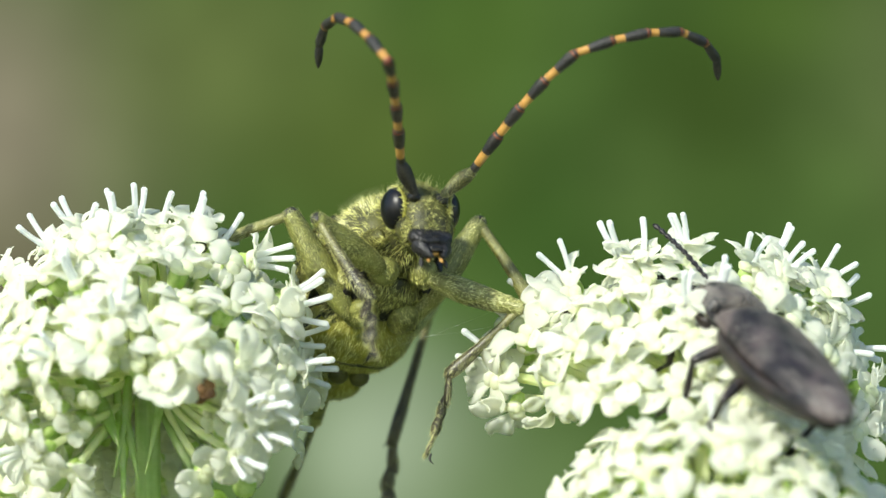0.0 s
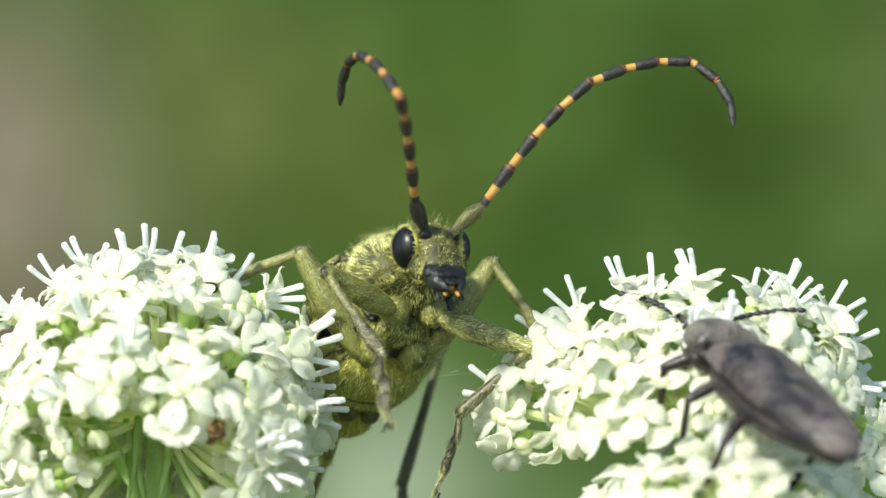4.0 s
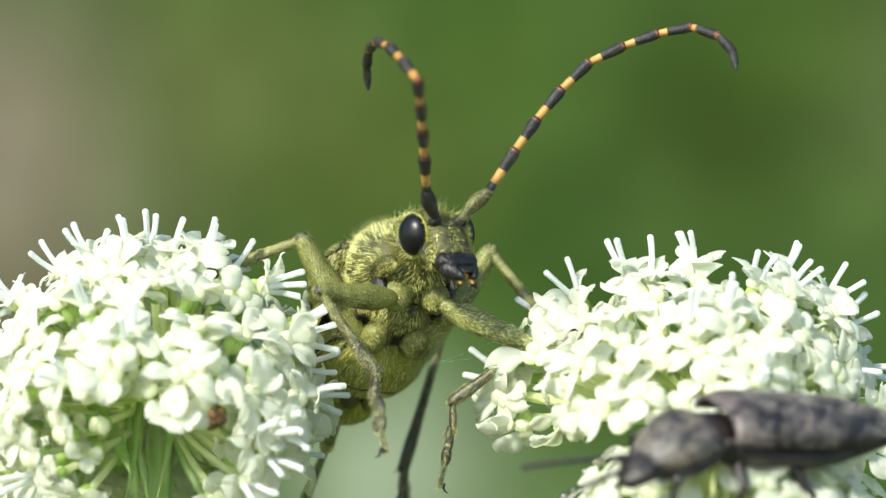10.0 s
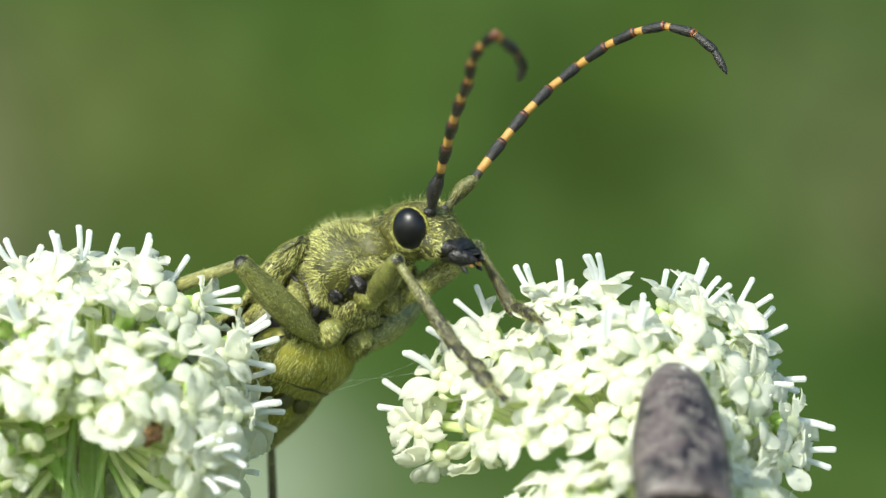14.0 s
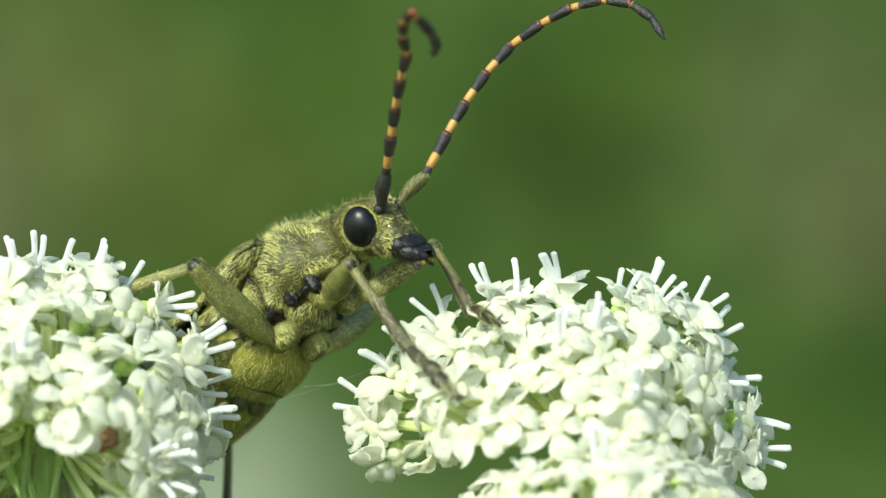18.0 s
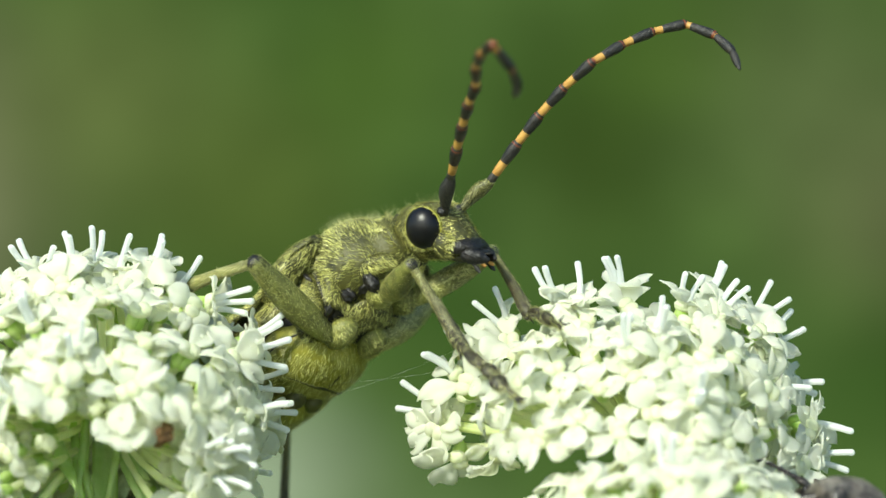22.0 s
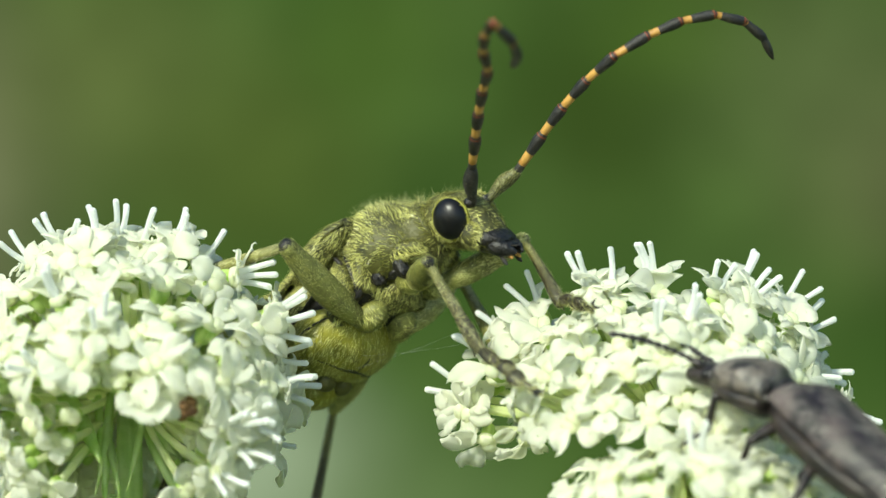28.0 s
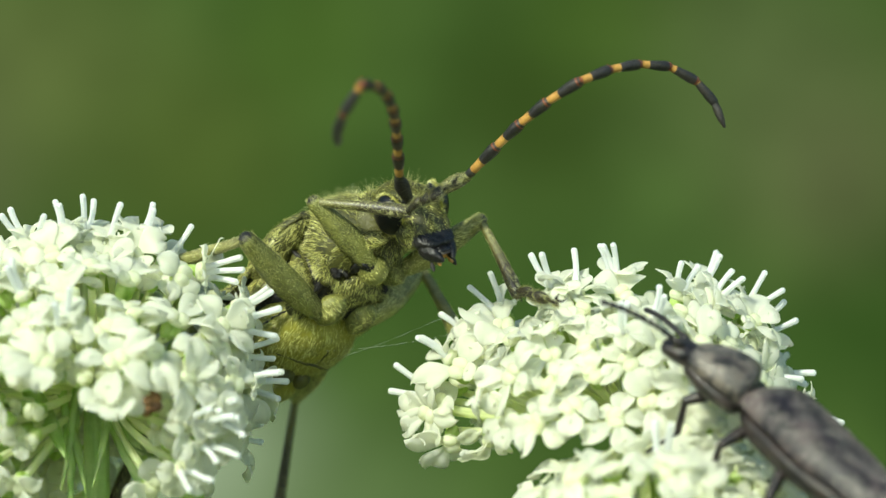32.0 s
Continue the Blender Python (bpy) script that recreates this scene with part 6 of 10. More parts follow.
    walk(limb["antenna_end_right"], [
        (0, pose(0.006064, 0.010688, 0.004023, 61.3, 57.2, -128.8)),
        (1, pose(0.005571, 0.010728, 0.003982, 68.9, 59.0, -121.3)),
        (2, pose(0.005913, 0.010671, 0.003894, 65.2, 55.8, -126.8)),
        (3, pose(0.005648, 0.010749, 0.003915, 71.5, 60.8, -119.3)),
        (6, pose(0.005673, 0.010931, 0.004129, 68.9, 56.4, -122.9)),
        (7, pose(0.005747, 0.010937, 0.004147, 63.8, 55.2, -129.5)),
        (8, pose(0.003252, 0.011735, 0.004178, 89.9, 58.2, -112.4)),
        (9, pose(0.004561, 0.010711, 0.003746, 76.6, 58.9, -120.2)),
        (10, pose(0.004959, 0.011010, 0.004022, 67.1, 56.5, -131.5)),
        (11, pose(0.005030, 0.010942, 0.004115, 73.6, 58.3, -122.6)),
        (11.7, pose(0.005393, 0.010656, 0.003842, 73.8, 57.1, -123.6)),
        (12, pose(0.006706, 0.016139, -0.002371, -1.0, -46.2, 162.8)),
        (12.3, pose(0.006055, 0.016118, -0.004223, -119.4, -59.0, -113.6)),
        (12.6, pose(0.007222, 0.016597, -0.001251, -173.9, -4.2, -88.8)),
        (13, pose(0.005082, 0.017689, -0.003139, -163.5, -19.9, -99.1)),
        (13.5, pose(0.007562, 0.016146, -0.003077, -152.7, -41.2, -102.4)),
        (14, pose(0.007961, 0.016079, -0.002606, -167.2, -37.0, -89.8)),
        (15, pose(0.008038, 0.016058, -0.002244, -162.2, -45.0, -92.5)),
        (18, pose(0.008661, 0.015609, -0.001139, -164.8, -51.6, -88.5)),
        (19, pose(0.008634, 0.015577, -0.001072, -174.5, -43.7, -85.1)),
        (20, pose(0.009969, 0.014598, -0.000879, -59.1, -77.7, -174.8)),
        (20.5, pose(0.007867, 0.016443, -0.001468, -170.3, -31.1, -92.5)),
        (21, pose(0.012462, 0.010645, -0.000017, 7.5, -9.0, 166.4)),
        (21.5, pose(0.007841, 0.015886, -0.003337, -150.0, -45.3, -102.8)),
        (22, pose(0.008530, 0.015505, -0.002895, -147.9, -52.9, -100.0)),
        (23, pose(0.008281, 0.015496, -0.003146, -144.4, -54.0, -102.6)),
        (24, pose(0.008887, 0.014924, -0.002371, -155.8, -51.5, -95.7)),
        (25, pose(0.009328, 0.014809, -0.002266, -168.0, -35.0, -88.2)),
        (28, pose(0.009271, 0.014807, -0.002127, -166.1, -44.7, -87.8)),
        (29, pose(0.007495, 0.015964, -0.003412, -149.0, -43.0, -104.9)),
        (29.5, pose(0.008284, 0.015437, -0.002542, -148.9, -52.5, -103.7)),
        (30, pose(0.009562, 0.014428, -0.002007, -155.8, -55.4, -93.2)),
        (30.4, pose(0.010225, 0.012869, -0.004582, -13.6, -47.2, 159.8)),
        (31, pose(0.008180, 0.015865, -0.000728, 140.7, -6.5, -132.5)),
        (31.5, pose(0.010503, 0.013411, -0.002820, -10.1, -45.0, 155.0)),
        (32, pose(0.011925, 0.011328, -0.003468, -5.4, -23.6, 170.7)),
    ])
    walk(limb["antenna_end_left"], [
        (0, pose(-0.006750, 0.015433, 0.001971, -179.5, 9.3, -77.5)),
        (1, pose(-0.006479, 0.015557, 0.002037, -177.1, 15.5, -80.7)),
        (2, pose(-0.007530, 0.014676, 0.003062, -179.2, 13.7, -77.8)),
        (3, pose(-0.008242, 0.013920, 0.004022, -77.7, 32.1, -17.6)),
        (6, pose(-0.007455, 0.014847, 0.003555, 178.6, 14.4, -79.9)),
        (7, pose(-0.007956, 0.014292, 0.004339, -76.3, 35.9, -20.4)),
        (8, pose(-0.008587, 0.014777, 0.004060, -86.9, 39.6, -36.2)),
        (9, pose(-0.007725, 0.014812, 0.003545, -164.7, -0.7, -85.6)),
        (10, pose(-0.007676, 0.014932, 0.004325, -80.5, 40.9, -36.7)),
        (11, pose(-0.007913, 0.014325, 0.004770, -88.3, 45.1, -28.1)),
        (11.7, pose(-0.007680, 0.014531, 0.004167, -84.0, 40.9, -28.0)),
        (12, pose(-0.006854, 0.013486, 0.002373, -119.5, 26.2, -107.7)),
        (12.3, pose(-0.008226, 0.012778, 0.003932, -109.1, 39.3, -81.4)),
        (12.6, pose(-0.003516, 0.014524, 0.004380, -119.0, 28.3, -128.5)),
        (13, pose(-0.003656, 0.011982, 0.001483, -100.6, 9.3, -135.5)),
        (13.5, pose(-0.007341, 0.015959, 0.003758, -89.9, 40.2, -68.4)),
        (14, pose(-0.004388, 0.017630, 0.001635, -113.0, 30.8, -106.4)),
        (15, pose(-0.003538, 0.017988, 0.001440, -107.2, 33.3, -106.0)),
        (18, pose(-0.003617, 0.017900, 0.002780, -105.0, 40.7, -93.7)),
        (19, pose(-0.003641, 0.017930, 0.002795, -98.3, 42.0, -89.4)),
        (20, pose(-0.003182, 0.017860, 0.002789, -107.3, 40.2, -97.3)),
        (20.5, pose(-0.002676, 0.017838, 0.002064, -102.9, 35.5, -107.5)),
        (21, pose(-0.003512, 0.017573, 0.003553, -107.5, 41.9, -89.2)),
        (21.5, pose(-0.006021, 0.016711, 0.000940, -82.3, 18.2, -24.5)),
        (22, pose(-0.004184, 0.018017, 0.001214, -84.0, 34.5, -44.1)),
        (23, pose(-0.004414, 0.017916, 0.001040, -78.3, 31.1, -41.7)),
        (24, pose(-0.003210, 0.018069, -0.000084, -81.5, 34.2, -46.7)),
        (25, pose(-0.002772, 0.018043, 0.000125, -162.0, 21.8, -104.8)),
        (28, pose(-0.002843, 0.018220, 0.000025, -161.5, 19.6, -106.4)),
        (29, pose(-0.003779, 0.016874, -0.001633, -136.6, 50.5, -69.7)),
        (29.5, pose(-0.001199, 0.018475, -0.001900, -149.0, 21.7, -108.6)),
        (30, pose(-0.001961, 0.018052, -0.000365, -147.9, 38.3, -99.6)),
        (30.4, pose(-0.005070, 0.016911, -0.001619, -109.1, 41.3, -51.7)),
        (31, pose(-0.002597, 0.015680, -0.005059, -118.5, 43.6, -60.4)),
        (31.5, pose(-0.004680, 0.017081, -0.000216, -91.4, 35.1, -40.2)),
        (32, pose(-0.003640, 0.016453, -0.001391, -138.3, 46.8, -68.3)),
    ])
    walk(limb["femur_front_right"], [
        (0, pose(0.00092, 0.002052, -0.001346, 169.1, -9.0, 116.6)),
        (1, pose(0.000925, 0.002013, -0.001376, 167.5, -10.0, 116.5)),
        (2, pose(0.000934, 0.002046, -0.001344, 171.8, -9.7, 115.4)),
        (3, pose(0.000933, 0.001987, -0.001393, 176.0, -8.0, 113.9)),
        (6, pose(0.000893, 0.001989, -0.001413, -175.6, -5.0, 112.2)),
        (7, pose(0.000942, 0.002016, -0.001364, -172.9, -0.5, 114.2)),
        (8, pose(0.000834, 0.002011, -0.001424, -168.6, 2.1, 108.3)),
        (9, pose(0.000967, 0.001993, -0.00137, -166.3, 7.1, 104.4)),
        (10, pose(0.000878, 0.002038, -0.00138, -167.3, 7.2, 102.4)),
        (11, pose(0.000984, 0.001946, -0.001397, -167.1, 7.0, 103.9)),
        (11.7, pose(0.000893, 0.001933, -0.001455, -166.9, 11.5, 97.8)),
        (12, pose(0.000712, 0.001892, -0.001562, -170.4, 13.7, 68.8)),
        (12.3, pose(0.000468, 0.001881, -0.001643, -146.3, -4.2, 125.9)),
        (12.6, pose(0.000444, 0.002134, -0.001462, -158.4, 4.0, 102.8)),
        (13, pose(0.000416, 0.001849, -0.001675, 161.1, -28.9, 137.9)),
        (13.5, pose(0.000445, 0.002036, -0.00154, -158.6, -12.0, 139.3)),
        (14, pose(0.000449, 0.002048, -0.00153, -159.4, -14.5, 136.7)),
        (15, pose(0.000453, 0.002076, -0.001507, -157.0, -15.4, 134.7)),
        (18, pose(0.000488, 0.002137, -0.001448, -156.3, -14.6, 134.2)),
        (19, pose(0.000505, 0.002111, -0.001465, -155.1, -18.0, 131.1)),
        (20, pose(0.000604, 0.002159, -0.001393, -155.1, -13.8, 134.1)),
        (20.5, pose(0.000514, 0.002119, -0.001456, -156.4, -15.1, 132.4)),
        (21, pose(0.000715, 0.002183, -0.001328, -154.4, -14.0, 132.5)),
        (21.5, pose(0.000454, 0.002067, -0.001514, -155.9, -14.9, 134.3)),
        (22, pose(0.000456, 0.00204, -0.001534, -156.0, -15.2, 135.4)),
        (23, pose(0.000467, 0.002045, -0.001528, -157.0, -16.7, 134.2)),
        (24, pose(0.000375, 0.0019, -0.00165, -155.8, -10.3, 133.8)),
        (25, pose(0.00057, 0.002018, -0.00152, -158.2, -9.8, 134.1)),
        (28, pose(0.000462, 0.001961, -0.001591, -153.1, -8.7, 127.0)),
        (29, pose(0.000269, 0.001823, -0.001715, -153.6, -7.8, 127.2)),
        (29.5, pose(0.000318, 0.001881, -0.001673, -151.6, -6.6, 124.5)),
        (30, pose(0.00044, 0.001998, -0.001569, -154.0, -6.9, 120.8)),
        (30.4, pose(0.000539, 0.001983, -0.001555, 136.3, -43.7, 144.5)),
        (31, pose(0.00097, 0.002115, -0.001261, -177.8, -54.1, 123.8)),
        (31.5, pose(0.000703, 0.002137, -0.001375, 155.3, -31.7, 113.1)),
        (32, pose(0.000305, 0.002099, -0.001519, 119.9, -49.4, 154.4)),
    ])
    walk(limb["tibia_front_right"], [
        (0, pose(0.004664, 0.003787, -0.000563, -64.9, -9.0, 116.6)),
        (1, pose(0.004666, 0.003699, -0.00048, -64.1, -10.0, 116.5)),
        (2, pose(0.004733, 0.003736, -0.000757, -64.4, -9.7, 115.4)),
        (3, pose(0.00478, 0.003647, -0.001104, -62.2, -8.0, 113.9)),
        (6, pose(0.004758, 0.003599, -0.001736, -55.1, -5.0, 112.2)),
        (7, pose(0.00474, 0.003732, -0.001886, -48.8, -0.5, 114.2)),
        (8, pose(0.004753, 0.003273, -0.002253, -53.4, 2.1, 108.3)),
        (9, pose(0.004949, 0.002892, -0.002354, -49.4, 7.1, 104.4)),
        (10, pose(0.004904, 0.002809, -0.002295, -51.3, 7.2, 102.4)),
        (11, pose(0.004984, 0.002821, -0.002331, -49.4, 7.0, 103.9)),
        (11.7, pose(0.004971, 0.002303, -0.00239, -51.9, 11.5, 97.8)),
        (12, pose(0.004512, 0.000236, -0.002244, -65.4, 13.7, 68.8)),
        (12.3, pose(0.003198, 0.004067, -0.003969, -66.0, -4.2, 125.9)),
        (12.6, pose(0.004278, 0.002893, -0.003001, -56.9, 4.0, 102.8)),
        (13, pose(0.00357, 0.004354, -0.000484, -94.3, -28.9, 137.9)),
        (13.5, pose(0.00275, 0.005211, -0.003039, -76.6, -12.0, 139.3)),
        (14, pose(0.002877, 0.005162, -0.002962, -70.0, -14.5, 136.7)),
        (15, pose(0.002895, 0.005104, -0.003091, -67.4, -15.4, 134.7)),
        (18, pose(0.002949, 0.005123, -0.003082, -69.3, -14.6, 134.2)),
        (19, pose(0.003016, 0.005028, -0.003146, -60.8, -18.0, 131.1)),
        (20, pose(0.003044, 0.005114, -0.003112, -67.3, -13.8, 134.1)),
        (20.5, pose(0.003061, 0.005037, -0.003081, -69.1, -15.1, 132.4)),
        (21, pose(0.003208, 0.005067, -0.003091, -66.8, -14.0, 132.5)),
        (21.5, pose(0.002887, 0.005061, -0.003173, -66.6, -14.9, 134.3)),
        (22, pose(0.002831, 0.005087, -0.003182, -61.0, -15.2, 135.4)),
        (23, pose(0.002909, 0.005079, -0.003099, -61.5, -16.7, 134.2)),
        (24, pose(0.002927, 0.004773, -0.003346, -69.8, -10.3, 133.8)),
        (25, pose(0.003188, 0.004922, -0.003055, -69.8, -9.8, 134.1)),
        (28, pose(0.003279, 0.004446, -0.003469, -59.6, -8.7, 127.0)),
        (29, pose(0.003113, 0.004297, -0.003567, -60.1, -7.8, 127.2)),
        (29.5, pose(0.003233, 0.004162, -0.003658, -59.5, -6.6, 124.5)),
        (30, pose(0.003569, 0.004122, -0.003397, -59.1, -6.9, 120.8)),
        (30.4, pose(0.003934, 0.003289, 0.000546, -81.2, -43.7, 144.5)),
        (31, pose(0.004384, 0.00456, -0.001356, -89.5, -54.1, 123.8)),
        (31.5, pose(0.004575, 0.002791, 0.000115, -85.4, -31.7, 113.1)),
        (32, pose(0.003702, 0.002792, 0.000851, -114.2, -49.4, 154.4)),
    ])
    walk(limb["tarsus_front_right"], [
        (0, pose(0.002892, 0.003532, -0.00414, -106.2, -3.8, 115.1)),
        (1, pose(0.002822, 0.003481, -0.004023, -105.3, -4.5, 115.0)),
        (2, pose(0.002911, 0.003545, -0.004313, -100.4, -3.0, 114.1)),
        (3, pose(0.002876, 0.003344, -0.004608, -96.2, 2.1, 112.8)),
        (6, pose(0.00253, 0.002996, -0.005003, -91.0, 3.6, 112.1)),
        (7, pose(0.002328, 0.002677, -0.004898, -89.0, 4.9, 114.3)),
        (8, pose(0.002524, 0.002411, -0.00546, -89.7, 6.2, 108.3)),
        (9, pose(0.002522, 0.001879, -0.005368, -87.8, 9.6, 104.5)),
        (10, pose(0.002548, 0.00189, -0.005393, -90.8, 8.3, 102.4)),
        (11, pose(0.002546, 0.001835, -0.005345, -87.0, 9.8, 104.1)),
        (11.7, pose(0.002613, 0.001346, -0.005477, -86.9, 13.9, 98.0)),
        (12, pose(0.002647, 0.000034, -0.005777, -98.6, 12.5, 69.0)),
        (12.3, pose(0.00172, 0.003331, -0.007613, -87.9, 4.7, 126.2)),
        (12.6, pose(0.002201, 0.00218, -0.006345, -79.4, 14.1, 104.7)),
        (13, pose(0.00234, 0.005868, -0.003976, -130.0, -16.2, 125.3)),
        (13.5, pose(0.001532, 0.005038, -0.006845, -98.8, -10.9, 139.2)),
        (14, pose(0.001254, 0.004815, -0.006601, -95.0, -11.7, 136.4)),
        (15, pose(0.001116, 0.00472, -0.006653, -100.3, -9.0, 133.5)),
        (18, pose(0.001276, 0.004812, -0.006702, -97.4, -13.3, 134.0)),
        (19, pose(0.000837, 0.004559, -0.006468, -95.6, -15.3, 130.8)),
        (20, pose(0.001324, 0.004673, -0.006696, -99.9, -15.8, 134.5)),
        (20.5, pose(0.001348, 0.004796, -0.006687, -95.9, -16.9, 132.5)),
        (21, pose(0.001446, 0.004659, -0.006659, -92.4, -19.0, 132.7)),
        (21.5, pose(0.00109, 0.004629, -0.006721, -98.8, -15.1, 134.3)),
        (22, pose(0.000815, 0.004352, -0.006558, -98.5, -14.6, 135.3)),
        (23, pose(0.000837, 0.004468, -0.006465, -98.3, -14.3, 133.9)),
        (24, pose(0.001468, 0.004301, -0.007041, -103.0, -11.8, 134.2)),
        (25, pose(0.00175, 0.004419, -0.006753, -93.8, -17.0, 134.6)),
        (28, pose(0.00135, 0.003643, -0.006879, -100.3, -19.0, 128.9)),
        (29, pose(0.001242, 0.003466, -0.007003, -105.5, -20.1, 130.6)),
        (29.5, pose(0.001337, 0.003337, -0.007082, -106.8, -21.4, 129.0)),
        (30, pose(0.001594, 0.003429, -0.006806, -97.0, -25.9, 123.1)),
        (30.4, pose(0.001356, 0.004374, -0.002314, -129.4, -25.3, 121.8)),
        (31, pose(0.002549, 0.007232, -0.0037, -117.7, -45.0, 115.4)),
        (31.5, pose(0.003454, 0.004592, -0.003276, -131.8, -30.1, 111.5)),
        (32, pose(0.001909, 0.005465, -0.001523, -147.2, -43.1, 136.1)),
    ])
    walk(limb["femur_front_left"], [
        (0, pose(-0.000876, 0.002143, -0.001288, -147.9, -32.9, -123.9)),
        (1, pose(-0.000872, 0.002097, -0.001333, -148.5, -33.0, -123.8)),
        (2, pose(-0.00086, 0.002174, -0.001267, -145.2, -33.1, -123.8)),
        (3, pose(-0.000862, 0.002104, -0.001331, -147.7, -32.9, -123.8)),
        (6, pose(-0.000904, 0.00207, -0.001339, -146.9, -33.0, -123.7)),
        (7, pose(-0.000852, 0.00214, -0.001304, -143.0, -33.1, -123.6)),
        (8, pose(-0.000964, 0.002028, -0.001342, -146.8, -33.1, -123.8)),
        (9, pose(-0.000828, 0.002124, -0.001331, -143.4, -32.3, -122.9)),
        (10, pose(-0.000918, 0.002111, -0.001295, -142.6, -33.0, -123.5)),
        (11, pose(-0.00081, 0.002088, -0.001371, -143.4, -32.7, -123.9)),
        (11.7, pose(-0.000903, 0.002027, -0.001377, -139.1, -32.6, -127.4)),
        (12, pose(-0.001081, 0.00185, -0.001411, -177.4, -34.9, 178.7)),
        (12.3, pose(-0.0013, 0.001712, -0.001354, -170.3, -29.6, -168.2)),
        (12.6, pose(-0.001315, 0.002016, -0.001099, -176.2, -6.5, -149.4)),
        (13, pose(-0.001323, 0.001423, -0.001495, -178.3, 23.9, -152.9)),
        (13.5, pose(-0.00132, 0.001843, -0.001245, 176.7, 7.8, -157.1)),
        (14, pose(-0.001315, 0.001888, -0.001213, 175.5, 8.3, -157.6)),
        (15, pose(-0.001312, 0.001923, -0.001186, 176.4, 8.3, -157.1)),
        (18, pose(-0.001278, 0.002036, -0.001112, 176.4, 5.5, -156.4)),
        (19, pose(-0.001265, 0.002004, -0.001154, 175.7, 7.0, -157.0)),
        (20, pose(-0.001174, 0.002121, -0.001113, 176.0, 4.7, -156.6)),
        (20.5, pose(-0.001258, 0.002002, -0.001161, 175.0, 7.3, -157.8)),
        (21, pose(-0.00106, 0.002265, -0.001042, 177.2, 7.3, -156.0)),
        (21.5, pose(-0.001312, 0.001896, -0.001209, 176.6, 7.5, -157.0)),
        (22, pose(-0.00131, 0.001869, -0.001233, 178.6, 7.8, -155.4)),
        (23, pose(-0.001301, 0.001892, -0.001222, 177.5, 7.3, -156.2)),
        (24, pose(-0.001379, 0.001692, -0.001305, -176.6, 9.8, -153.2)),
        (25, pose(-0.001208, 0.001944, -0.001252, -179.7, 10.0, -154.7)),
        (28, pose(-0.001305, 0.001819, -0.001276, -179.5, 8.7, -154.3)),
        (29, pose(-0.001465, 0.001519, -0.001336, -175.4, 16.7, -151.6)),
        (29.5, pose(-0.001426, 0.001624, -0.001309, -178.6, 11.6, -154.1)),
        (30, pose(-0.001322, 0.001873, -0.00122, 180.0, 7.6, -155.1)),
        (30.4, pose(-0.001237, 0.001871, -0.001289, -178.2, 10.6, -155.0)),
        (31, pose(-0.000816, 0.001989, -0.00145, -177.1, 8.4, -153.0)),
        (31.5, pose(-0.001082, 0.002161, -0.001142, -172.4, 4.6, -163.7)),
        (32, pose(-0.001417, 0.002014, -0.001001, 179.7, -1.7, -160.2)),
    ])
